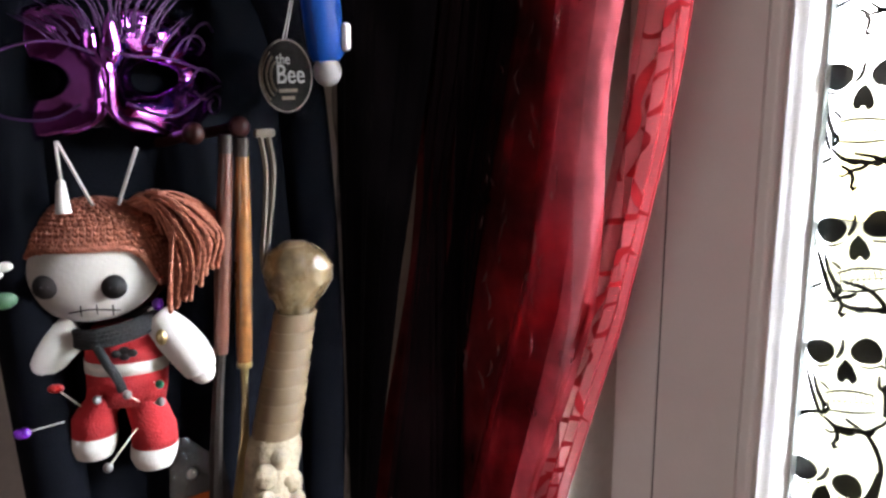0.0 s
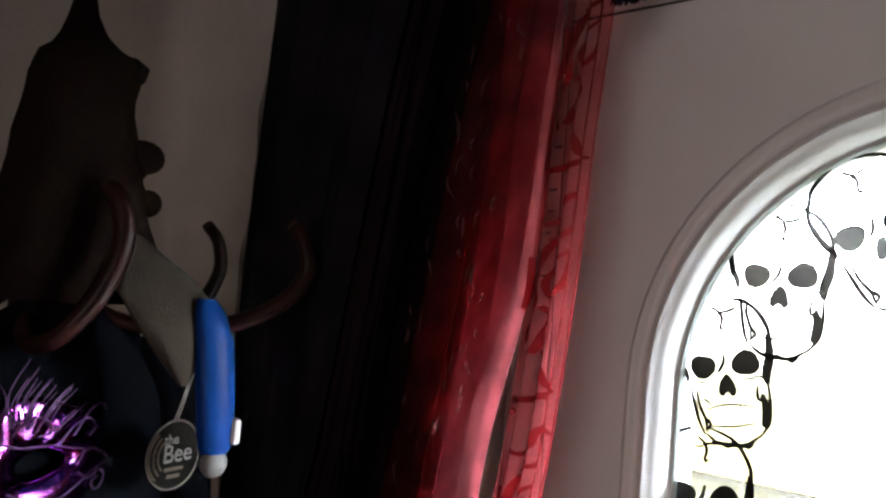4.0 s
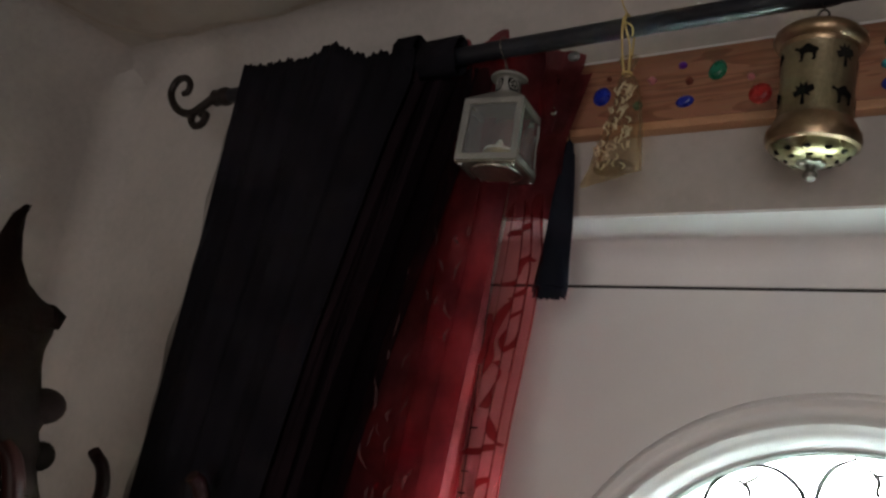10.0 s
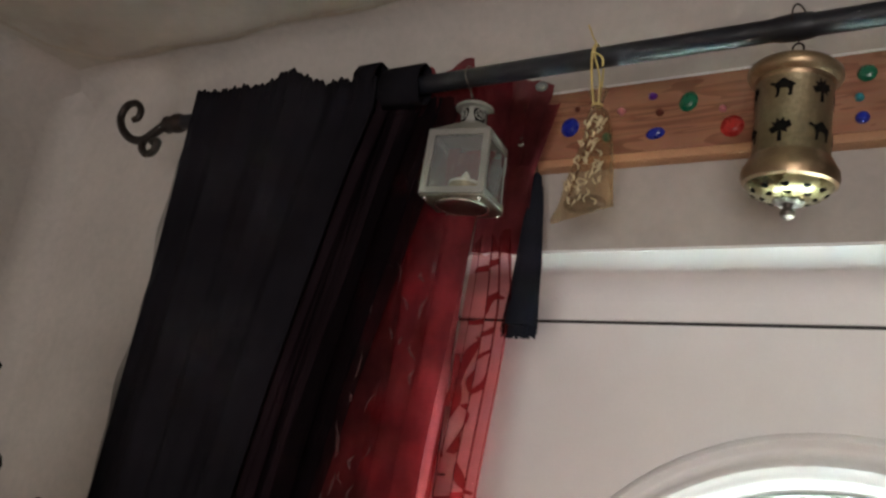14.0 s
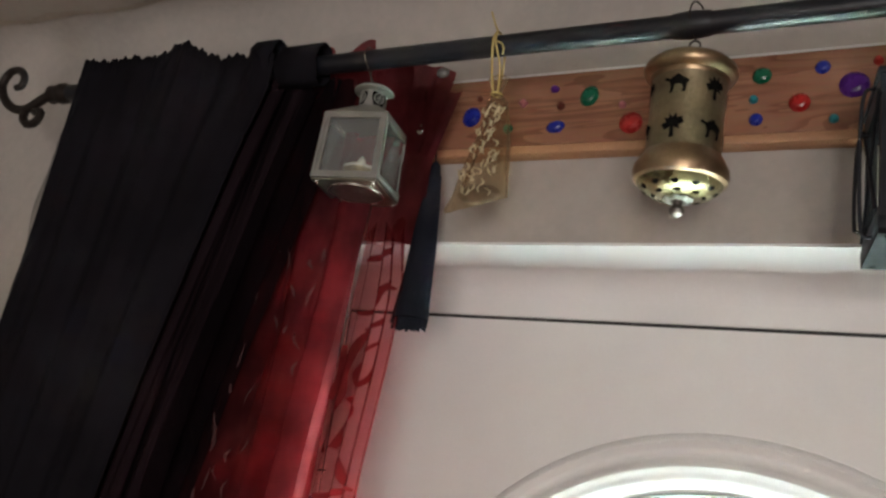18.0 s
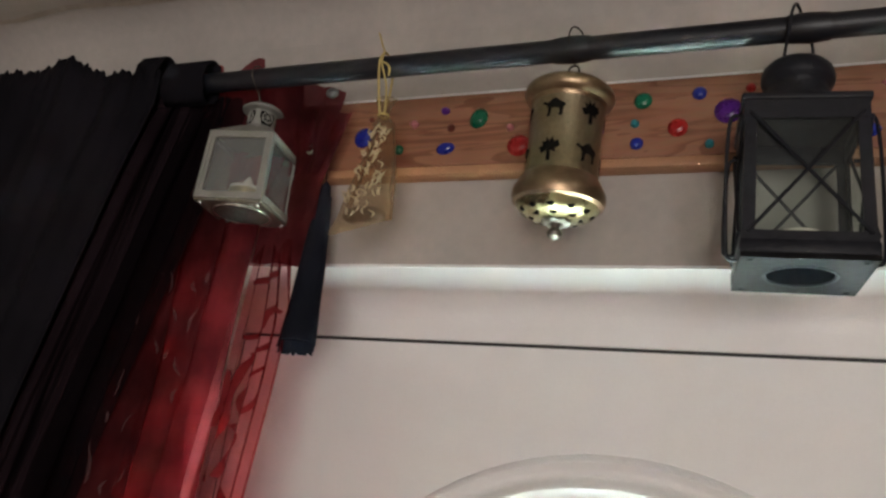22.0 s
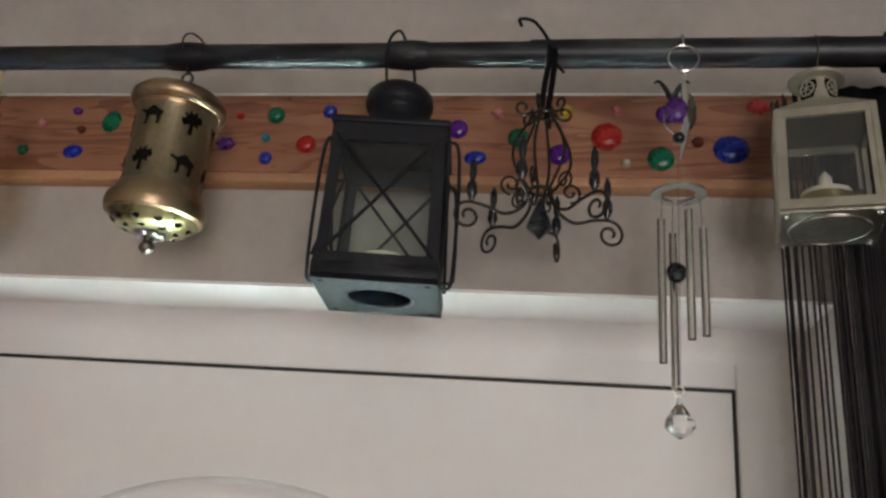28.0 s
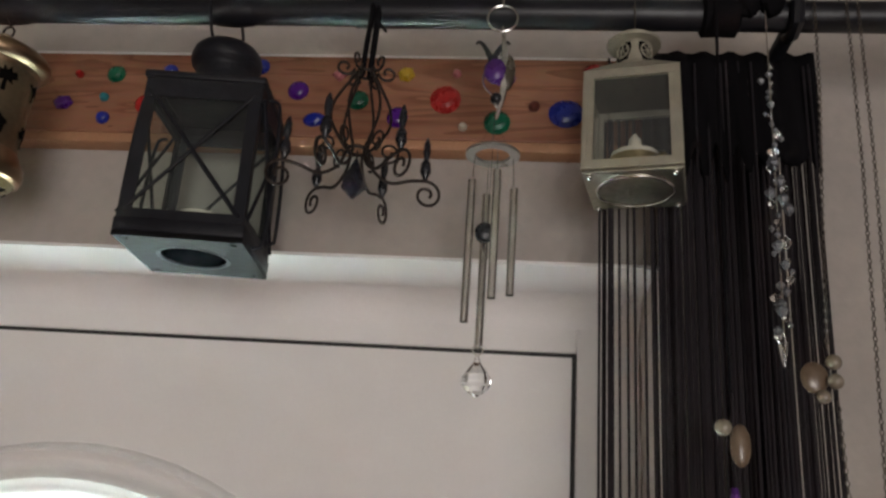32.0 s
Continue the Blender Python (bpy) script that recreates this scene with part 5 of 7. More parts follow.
# ---- small house lanterns ----
def house_lantern(m, label, mat, wb, wt, zt, wick_z, hang, glass):
    o = thing("house_lantern", label, "lantern", m)
    zb = 0.017
    for k in range(4):
        rot = Matrix.Rotation(math.pi / 2 * k, 3, "Z")
        def bar(p, q, w, t):
            bm = bmesh.new()
            a, b = Vector(p), Vector(q)
            side = (b - a).normalized().cross(Vector((0, -1, 0))).normalized() * w
            dep = Vector((0, t, 0))
            vs = [bm.verts.new(rot @ c) for c in (a - side, a + side, b + side, b - side, a - side + dep, a + side + dep, b + side + dep, b - side + dep)]
            for q4 in ((0, 1, 2, 3), (7, 6, 5, 4), (0, 4, 5, 1), (1, 5, 6, 2), (2, 6, 7, 3), (3, 7, 4, 0)):
                bm.faces.new([vs[i] for i in q4])
            return bm
        part("stile", bar((-wb + 0.003, -wb, zb), (-wt + 0.003, -wt, zt), 0.0039, 0.003), mat, o, smooth=False)
        part("stile", bar((wb - 0.003, -wb, zb), (wt - 0.003, -wt, zt), 0.0039, 0.003), mat, o, smooth=False)
        part("rail", bar((-wb, -wb - 0.0006, zb + 0.003), (wb, -wb - 0.0006, zb + 0.003), 0.0034, 0.003), mat, o, smooth=False)
        part("rail", bar((-wt, -wt - 0.0006, zt - 0.003), (wt, -wt - 0.0006, zt - 0.003), 0.0034, 0.003), mat, o, smooth=False)
        bm = bmesh.new()
        bm.faces.new([bm.verts.new(rot @ Vector(c)) for c in ((-wb + 0.003, -wb + 0.0025, zb), (wb - 0.003, -wb + 0.0025, zb), (wt - 0.003, -wt + 0.0025, zt), (-wt + 0.003, -wt + 0.0025, zt))])
        ext = bmesh.ops.extrude_face_region(bm, geom=bm.faces[:])
        for v in ext["geom"]:
            if isinstance(v, bmesh.types.BMVert):
                v.co += rot @ Vector((0, 0.001, 0))
        g = part("glass", bm, glass, o, "dusty thin glass", smooth=False)
        g.visible_shadow = False
    bm = bmesh.new()
    k0, k1, zr = wt + 0.001, wt * 0.42, zt + 0.0165
    lo = [bm.verts.new((x * k0, y * k0, zt)) for x, y in ((-1, -1), (1, -1), (1, 1), (-1, 1))]
    hi = [bm.verts.new((x * k1, y * k1, zr)) for x, y in ((-1, -1), (1, -1), (1, 1), (-1, 1))]
    for i in range(4):
        bm.faces.new((lo[i], lo[(i + 1) % 4], hi[(i + 1) % 4], hi[i]))
    bm.faces.new(hi)
    part("roof", bm, mat, o, smooth=False)
    # a darker sheet puts the shade under the roof into colour
    part("roof_shade_sheet", box(-k0 + 0.002, k0 - 0.002, -k0 + 0.002, k0 - 0.002, zt - 0.0008, zt + 0.0008), M["tarnish"], o, "added darker sheet for the shade inside the roof", smooth=False)
    c = wt * 0.41
    chimney = part("chimney", lathe([(c * 0.96, zr - 0.001), (c * 0.96, zr + 0.020), (c * 0.6, zr + 0.021)], 24), M["cutout"], o, "dark inside of the pierced chimney")
    part("collar", lathe([(c * 1.16, zr - 0.001), (c * 1.10, zr + 0.002), (c * 0.99, zr + 0.0032)], 24, cap=False), mat, chimney)

    def bent(pts, rr):
        return [(rr * math.cos(q), rr * math.sin(q), z) for q, z in ((a0 + x / rr, z) for x, z in pts)]
    for i in range(4):
        a0 = -math.pi / 2 + i * math.pi / 2 + 0.12
        bm = bmesh.new()
        rows = [(0.0060, 0.0015), (0.0046, 0.0060), (0.0028, 0.0110), (0.0026, 0.0150), (0.0040, 0.0200)]
        cols = [[bm.verts.new(p) for p in bent([(w * (j / 4 - 1), zr + z) for j in range(9)], c * 1.01)] for w, z in rows]
        for p, q in zip(cols, cols[1:]):
            for j in range(8):
                bm.faces.new((p[j], p[j + 1], q[j + 1], q[j]))
        part("panel", bm, mat, chimney, "solid vase-shaped panel")
        a0 += math.pi / 4
        bm = tube(bent([(0.0056 * math.cos(t), zr + 0.0115 + 0.0056 * math.sin(t)) for t in (2 * math.pi * j / 18 for j in range(18))], c), 0.0007, 5, True)
        for j in range(3):
            t = math.pi * j / 3 + 0.3
            add_tube(bm, bent([(0.0056 * k * math.cos(t), zr + 0.0115 + 0.0056 * k * math.sin(t)) for k in (-1, -0.5, 0, 0.5, 1)], c), 0.0005, 5)
        add_tube(bm, bent([(x, zr + 0.0185) for x in (-0.008, -0.004, 0, 0.004, 0.008)], c), 0.0008, 5)
        part("filigree", bm, mat, chimney, "pierced wheel of thin metal")
    part("cap", lathe([(c * 1.02, zr + 0.0195), (c * 1.50, zr + 0.0205), (c * 1.54, zr + 0.0225), (c * 1.15, zr + 0.0265), (c * 0.5, zr + 0.027)], 22), mat, o, "round turned cap")
    part("underside", box(-wb, wb, -wb, wb, zb - 0.0034, zb - 0.0005, 0.001), M["dish"], o, "dull steel underside", smooth=False)
    part("base_dish", lathe([(wb * 0.84, zb - 0.0030), (wb * 0.83, zb - 0.0040), (wb * 0.74, zb - 0.0046), (wb * 0.70, zb - 0.0042), (wb * 0.60, zb - 0.0048), (wb * 0.3, zb - 0.0054), (0.004, zb - 0.0056)], 32), M["dish"], o, "shallow domed steel dish")
    for sx in (-1, 1):
        for sy in (-1, 1):
            part("foot", ball((sx * wb * 0.86, sy * wb * 0.86, zb - 0.0040), 0.0022, 8), M["chrome"], o, "small bright foot")
    part("dish_rim", tube(ring_pts(wb * 0.80, 32, zb - 0.0042), 0.0009, 6, True), M["chrome"], o, "bright rolled rim")
    t = part("tealight_cup", lathe([(0.0200, zb), (0.0200, zb + 0.008), (0.0175, zb + 0.009), (0.018, zb + 0.020), (0.0165, zb + 0.021)], 20), M["goldmetal"], o)
    part("tealight", lathe([(0.0174, zb + 0.016), (0.0172, zb + 0.0235), (0.006, zb + 0.025), (0.0050, zb + wick_z + 0.006), (0.0042, zb + wick_z + 0.012), (0.0006, zb + wick_z + 0.017)], 18), M["candle"], t, "white electric tealight flame")
    part("battery_cover", ball((0.0195, -0.010, zb + 0.015), 0.0062, 12, (0.7, 0.7, 1.0)), M["goldmetal"], t, "small golden bead beside the cup")
    bm = tube(spline([(0.0, 0.0, zr + 0.023), (0.001, hang[1] * 0.5 - 0.003, zr + 0.03), (hang[0], hang[1] - 0.0125, hang[2] - 0.004), (hang[0], hang[1] - 0.011, hang[2] + 0.007), (hang[0], hang[1], hang[2] + 0.0128), (hang[0], hang[1] + 0.012, hang[2] + 0.004), (hang[0] * 0.5, hang[1] * 0.7, zr + 0.034), (0.002, 0.0, zr + 0.023)], 5), 0.0006, 5)
    part("wire", bm, M["tarnish"], o, "thin hanging wire")
    return o


WL = pose(-0.322, -0.192, 2.0955, 0, 0, 9)
inv = WL.inverted() @ Vector((-0.322, RY, RZ))
house_lantern(WL, "white enamelled house lantern with dusty glass", M["whitemetal"], 0.0350, 0.0335, 0.088, 0.020, inv, M["milky"])
SL = pose(0.5035, -0.2085, 2.0935, 0, 0, -12)
inv = SL.inverted() @ Vector((0.505, RY, RZ))
house_lantern(SL, "champagne-coloured metal house lantern holding a tealight", M["silver"], 0.0332, 0.0320, 0.0935, 0.024, inv, M["dusty"])


# ---- organza bag ----
def gift_bag():
    o = thing("organza_bag", "gold organza gift bag hanging by a yellow cord", "gift bag", pose(-0.178, -0.200, 0))
    bm = bmesh.new()
    rows = [(2.222, 0.000, 0.0100, 0.006), (2.212, 0.000, 0.0065, 0.005), (2.204, 0.000, 0.0040, 0.004), (2.195, 0.002, 0.0095, 0.006), (2.175, 0.004, 0.0125, 0.008), (2.150, 0.003, 0.0165, 0.010), (2.125, 0.000, 0.0215, 0.011), (2.106, -0.003, 0.0265, 0.009), (2.0945, -0.005, 0.0300, 0.005), (2.0905, -0.005, 0.0298, 0.0012)]
    n = 36
    cols = []
    for k, (z, cx, w, d) in enumerate(rows):
        rg = []
        for i in range(n):
            a = 2 * math.pi * i / n
            f = 1 + (0.16 * math.sin(7 * a + k * 0.5) + 0.08 * math.sin(13 * a + k)) * (0.5 if k > 6 else 1)
            rg.append(bm.verts.new((cx + w * f * math.cos(a), d * f * math.sin(a), z + (0.0075 if k > 5 else 0) * math.cos(a) * (1 if k > 6 else 0.4))))
        cols.append(rg)
    for a, b in zip(cols, cols[1:]):
        for i in range(n):
            bm.faces.new((a[i], a[(i + 1) % n], b[(i + 1) % n], b[i]))
    part("bag", bm, M["organza"], o)
    bm = ball((-0.004, 0, 2.102), 0.022, 14, (1.0, 0.25, 0.42))
    part("filling", bm, M["shell"], o, "small brown contents in the bag")
    rnd = random.Random(4)
    bm = bmesh.new()
    for k in range(64):
        z = rnd.uniform(2.094, 2.185)
        w = 0.008 + (2.19 - z) * 0.17
        x = rnd.uniform(-w, w) * 0.85 - 0.004 + (z - 2.09) * 0.10
        add_tube(bm, spline([(x, -0.0125, z), (x + rnd.uniform(-.004, .004), -0.0132, z + 0.004), (x + rnd.uniform(-.005, .005), -0.0125, z + 0.008)], 3), 0.0008, 5, taper=lambda t: 0.3 + math.sin(math.pi * t))
    tagged(part("embroidery", bm, M["goldthread"], o, "shiny gold embroidered leaves"), kind="stuff")
    bm = tube(spline([(-0.002, -0.004, 2.203), (-0.003, -0.012, 2.225), (0.0, -0.024, 2.246), (0.001, -0.022, 2.258), (0.0, -0.0115, 2.264), (0.002, 0.0, 2.255), (0.003, 0.0, 2.23), (0.002, -0.003, 2.203)], 5), 0.0012, 6)
    add_tube(bm, spline([(0.003, -0.004, 2.203), (0.005, -0.013, 2.228), (0.0025, -0.024, 2.247), (0.002, -0.0215, 2.260), (-0.003, -0.018, 2.270), (-0.009, -0.018, 2.285)], 5), 0.0010, 6)
    add_tube(bm, spline([(0.002, -0.0245, 2.248), (0.009, -0.026, 2.244), (0.0125, -0.026, 2.238), (0.0125, -0.026, 2.231)], 5), 0.0009, 6)
    add_tube(bm, ring_pts(0.0048, 12, 2.204), 0.0012, 6, True)
    part("cord", bm, M["cord"], o, "yellow twisted cord")


gift_bag()


# ---- tassel ----
def tassel():
    o = thing("tassel", "dark navy silk tassel hanging beside the red curtain", "tassel", pose(-0.2645, -0.140, 0))
    part("head", lathe([(0.002, 2.164), (0.005, 2.160), (0.0065, 2.150), (0.0062, 2.142), (0.0085, 2.130)], 16), M["navy"], o)
    part("core", lathe([(0.004, 2.150), (0.0085, 2.135), (0.0115, 2.09), (0.0155, 2.03), (0.0175, 1.994)], 20), M["navy"], o)
    bm = bmesh.new()
    rnd = random.Random(7)
    for k in range(240):
        a, q = rnd.random() * 6.28, math.sqrt(rnd.random())
        x0, y0, x1, y1 = 0.0075 * q * math.cos(a), 0.006 * q * math.sin(a), 0.0195 * q * math.cos(a), 0.009 * q * math.sin(a)
        zb = 1.986 + rnd.uniform(-0.004, 0.004)
        add_tube(bm, [(x0, y0, 2.148), (x0 * 1.3 + 0.001, y0 * 1.3, 2.12), (x1 * 0.75 + 0.001, y1 * 0.8, 2.06), (x1 - 0.002 + rnd.uniform(-.002, .002), y1, zb)], 0.0009, 4)
    tagged(part("skirt", bm, M["navy"], o, "fringe of navy threads"), kind="stuff")
    part("loop", tube(spline([(0, 0, 2.162), (-0.002, -0.006, 2.19), (-0.004, -0.012, 2.22), (-0.002, -0.030, 2.248)], 5), 0.0008, 5), M["navy"], o)


tassel()


# ---- wire chandelier ornament ----
def spiral(c, r, turns, a0, plane_x, plane_z, n=22):
    c, ux, uz = Vector(c), Vector(plane_x), Vector(plane_z)
    return [c + (ux * math.cos(a0 + turns * 2 * math.pi * t) + uz * math.sin(a0 + turns * 2 * math.pi * t)) * r * (1 - 0.75 * t) for t in (i / n for i in range(n + 1))]


def chandelier():
    o = thing("wire_chandelier", "small dark wrought-wire chandelier ornament with black beads", "ornament", pose(0.302, RY + 0.004, -0.007, 0, 0, 17))
    for k in range(6):
        a = math.pi / 3 * k
        u, w = Vector((math.cos(a), math.sin(a), 0)), Vector((0, 0, 1))
        def P(r, z):
            return u * r + w * z
        part("cage_wire", tube(spline([P(0.0065, 2.206), P(0.012, 2.196), P(0.021, 2.178), P(0.022, 2.162), P(0.013, 2.146), P(0.0075, 2.139)], 5), 0.0012, 6), M["iron"], o)
        part("top_scroll", tube([P(0.007, 2.200), P(0.009, 2.206)] + spiral(P(0.0165, 2.2085), 0.0075, 1.15, math.pi, u, w), 0.0011, 6), M["iron"], o)
        arm = part("arm", tube(spline([P(0.0075, 2.141), P(0.013, 2.126), P(0.026, 2.118), P(0.041, 2.122), P(0.053, 2.124)], 6), 0.0013, 6), M["iron"], o)
        part("arm_curl", tube([P(0.050, 2.1235)] + spiral(P(0.054, 2.1125), 0.0112, -1.35, math.pi / 2, u, w), 0.0012, 6), M["iron"], arm)
        part("small_scroll", tube(spiral(P(0.023, 2.142), 0.0085, 1.3, -math.pi / 2, u, w), 0.0010, 6), M["iron"], arm)
        bead = lathe([(0.0012, 2.1245), (0.0042, 2.131), (0.0036, 2.138), (0.0018, 2.141), (0.0030, 2.147), (0.0026, 2.154), (0.0008, 2.159)], 10, centre=tuple(u * 0.052))
        part("bead", bead, M["blackcrystal"], arm, "black spindle bead")
    part("ring", tube(ring_pts(0.0082, 18, 2.140), 0.0014, 6, True), M["iron"], o)
    part("ring", tube(ring_pts(0.0070, 18, 2.205), 0.0013, 6, True), M["iron"], o)
    bm = lathe([(0.0006, 2.134), (0.0035, 2.128), (0.0085, 2.116), (0.0100, 2.111), (0.0010, 2.1015)], 7)
    part("drop", bm, M["blackcrystal"], o, "faceted black crystal drop", smooth=False)
    part("drop_wire", tube([(0, 0, 2.140), (0, 0, 2.133)], 0.0006, 5), M["iron"], o)
    bm = bmesh.new()
    for p, q in (((-0.0028, 0.0, 2.203), (-0.0015, -0.006, 2.255)), ((0.0028, 0.002, 2.203), (0.003, -0.004, 2.255))):
        add_tube(bm, spline([p, (p[0], -0.010, 2.225), (q[0], -0.016, 2.245), (q[0], -0.0135, 2.258), (q[0], 0.0, 2.2645), (q[0], 0.012, 2.255)], 4), 0.0024, 6)
    add_tube(bm, spline([(0.0, -0.012, 2.262), (-0.008, -0.014, 2.272), (-0.016, -0.014, 2.279), (-0.026, -0.014, 2.278), (-0.024, -0.014, 2.272)], 5), 0.0014, 6)
    add_tube(bm, spline([(0.001, -0.016, 2.246), (0.006, -0.017, 2.238), (0.0105, -0.017, 2.234)], 4), 0.0012, 5)
    part("ribbon", bm, M["thread"], o, "black ribbon knotted over the rod")


chandelier()


# ---- wind chime ----
def chime():
    o = thing("wind_chime", "silver tube wind chime with a purple glass fairy", "wind chime", pose(0.402, -0.207, 0))
    part("split_ring", tube(ring_pts(0.0112, 24, 0, "xz", (0.003, -0.0205, 2.2350)), 0.0008, 6, True), M["chrome"], o)
    part("hook", tube(spline([(0.003, -0.0205, 2.2462), (0.003, -0.019, 2.256), (0.003, -0.0045, 2.2635), (0.003, 0.0075, 2.256), (0.003, 0.008, 2.243)], 5), 0.0009, 6), M["chrome"], o)
    part("crescent", tube(spline([(0.003, -0.008, 2.236), (0.0055, -0.006, 2.21), (0.0055, -0.005, 2.185), (0.0015, -0.004, 2.160)], 6), 0.0025, 8, taper=lambda t: 0.5 + math.sin(math.pi * t) * 0.8), M["chrome"], o, "polished crescent bar")
    fairy = part("fairy", ball((-0.001, -0.006, 2.199), 0.0100, 14, (0.9, 0.55, 1.1)), M["purpleglass"], o, "purple glass heart of the ornament")
    part("body", ball((0.0075, -0.0045, 2.199), 0.0085, 12, (0.75, 0.5, 1.9)), M["oliveglass"], o, "long dark olive glass body")
    for s in (-1, 1):
        part("wing", tube(spline([(-0.004, -0.006, 2.207), (-0.004 + s * 0.005, -0.006, 2.218), (-0.004 + s * 0.010, -0.006, 2.224), (-0.004 + s * 0.013, -0.006, 2.222)], 5), 0.0024, 7, taper=lambda t: 1.1 - 0.8 * t), M["blackcrystal"], fairy, "dark pointed wing")
    part("leg", tube(spline([(-0.010, -0.006, 2.196), (-0.009, -0.006, 2.186), (-0.001, -0.006, 2.176), (0.001, -0.006, 2.168)], 5), 0.0008, 5), M["chrome"], o)
    part("bead", ball((0.0005, -0.005, 2.176), 0.0048, 10), M["blackcrystal"], o)
    bm = lathe([(0.0125, 2.1335), (0.0198, 2.1335), (0.0198, 2.1315), (0.0125, 2.1315), (0.0125, 2.1335)], 30, cap=False)
    part("disc", bm, M["chimedisc"], o, "flat pale polished ring")
    bm = bmesh.new()
    for k in range(3):
        a = 2 * math.pi * k / 3 + 0.5
        add_tube(bm, [(0.0, -0.004, 2.164), (0.016 * math.cos(a), 0.016 * math.sin(a), 2.133)], 0.00018, 4)
    add_tube(bm, [(0, 0, 2.166), (-0.002, 0, 1.985)], 0.0003, 4)
    part("threads", bm, M["nylon"], o, "clear hanging threads")
    for dx, dy, z1, z0 in ((-0.0135, -0.004, 2.1105, 2.006), (-0.0035, 0.012, 2.106, 1.991), (0.0045, -0.012, 2.115, 2.021), (0.0165, 0.002, 2.107, 2.0275)):
        bm = lathe([(0.0029, z0), (0.0029, z1), (0.0022, z1), (0.0022, z0)], 14, centre=(dx, dy, 0), cap=False)
        part("chime_tube", bm, M["chrome"], o, "polished steel tube")
        part("tube_thread", tube([(dx, dy, z1 - 0.004), (dx * 0.9, dy * 0.9, 2.132)], 0.0003, 4), M["chrome"], o)
    part("striker", ball((-0.003, 0, 2.072), 0.0072, 10, (1, 0.6, 1.1)), M["blackcrystal"], o, "faceted dark glass striker", smooth=False)
    part("crystal_drop", lathe([(0.001, 1.984), (0.0026, 1.979), (0.0050, 1.976), (0.0098, 1.969), (0.0102, 1.9645), (0.0060, 1.9595), (0.0008, 1.9565)], 9, centre=(-0.003, 0, 0)), M["crystal"], o, "clear faceted crystal drop", smooth=False)
    part("drop_ring", tube(ring_pts(0.0035, 14, 0, "xz", (-0.003, 0, 1.988)), 0.0006, 5, True), M["chrome"], o)


chime()


# ---- string curtain ----
def string_curtain():
    o = thing("string_curtain", "black string curtain hanging beside the door frame", "curtain")
    rnd = random.Random(11)
    bm = tube(spline([(0.500, -0.163, 2.240), (0.54, -0.164, 2.243), (0.59, -0.164, 2.241), (0.640, -0.163, 2.2425)], 6), 0.0045, 8)
    part("header", bm, M["thread"], o, "black woven heading cord")
    base = tube([(0, 0, 2.235), (0.0006, 0.0008, 1.9), (0, 0, 1.4), (0, 0, 0.05)], 0.0010, 5)
    me = mesh_of("string", base, M["stringthread"])
    xs = [0.4775 + 0.0013 * k for k in range(4)]
    for x0, x1, pitch in ((0.4835, 0.516, 0.0040), (0.516, 0.562, 0.0021), (0.562, 0.606, 0.0015), (0.606, 0.626, 0.0030)):
        xs += [x0 + pitch * k + rnd.uniform(-.0006, .0006) for k in range(int((x1 - x0) / pitch))]
    xs += [0.6270, 0.6280, 0.6290, 0.6300]
    xs += [x + rnd.uniform(0.0012, 0.0018) for x in xs[14:30] if rnd.random() < 0.4]
    for x in xs:
        s = new("string", me)
        s.parent = o
        s.location = (0.38 + (x - 0.3782) * 1.049 + rnd.uniform(-.0005, .0005), -0.163 + rnd.uniform(-.006, .006), rnd.uniform(-.004, .002))
        s.rotation_euler = (rnd.uniform(-.004, .004), rnd.uniform(-.0012, .0012), 0)
    for k in range(66):
        x = 0.527 + 0.00178 * k + rnd.uniform(-.0005, .0005)
        s = new("string", me)
        s.parent = o
        s.location = (x, -0.144 + rnd.uniform(-.004, .004), rnd.uniform(-.004, .002))
        s.rotation_euler = (rnd.uniform(-.003, .003), rnd.uniform(-.0012, .0012), 0)
    tagged(sheet("backing", lambda u, v: (0.586 + 0.030 * u + 0.002 * math.sin(u * 20), -0.150 + 0.004 * math.sin(u * 17 + v * 3), 0.05 + 2.18 * v), 14, 20, M["velvet"], o), "folded strip of black cloth among the strings")
    tagged(sheet("backing", lambda u, v: (0.516 + 0.130 * u, -0.1715 + 0.003 * math.sin(u * 40 + v * 3), 2.150 + 0.094 * v + (0.010 * math.sin(u * 50) + 0.008 * math.sin(u * 131)) * (1 - v)), 30, 8, M["thread"], o), "dense black threads below the heading")


string_curtain()


# ---- hanging strands at the end of the rod ----
def crystal_strand():
    o = thing("crystal_strand", "strand of clear glass crystals hanging from the rod", "ornament", pose(0.594, -0.228, 0))
    part("thread", tube(spline([(0, 0.0295, 2.252), (0, 0.016, 2.264), (0, 0.002, 2.255), (0, 0, 2.20), (-0.002, 0, 1.995)], 6), 0.0005, 5), M["chrome"], o)
    rnd = random.Random(3)
    for k in range(46):
        z = 2.195 - 0.0043 * k
        r = rnd.choice((0.0016, 0.002, 0.0026)) if k < 12 else rnd.choice((0.002, 0.003, 0.0042))
        bm = lathe([(0.0005, r), (r * 0.8, r * 0.4), (r, 0), (r * 0.6, -r * 0.7), (0.0005, -r * 1.2)], 6, centre=(rnd.uniform(-.0055, .0055), rnd.uniform(-.003, .003), z))
        part("crystal", bm, M["smoky"] if k % 3 else M["crystal"], o, smooth=False)
    part("drop", lathe([(0.0008, 2.004), (0.0032, 1.998), (0.0022, 1.990), (0.0006, 1.982)], 6, centre=(-0.003, 0, 0)), M["crystal"], o, smooth=False)


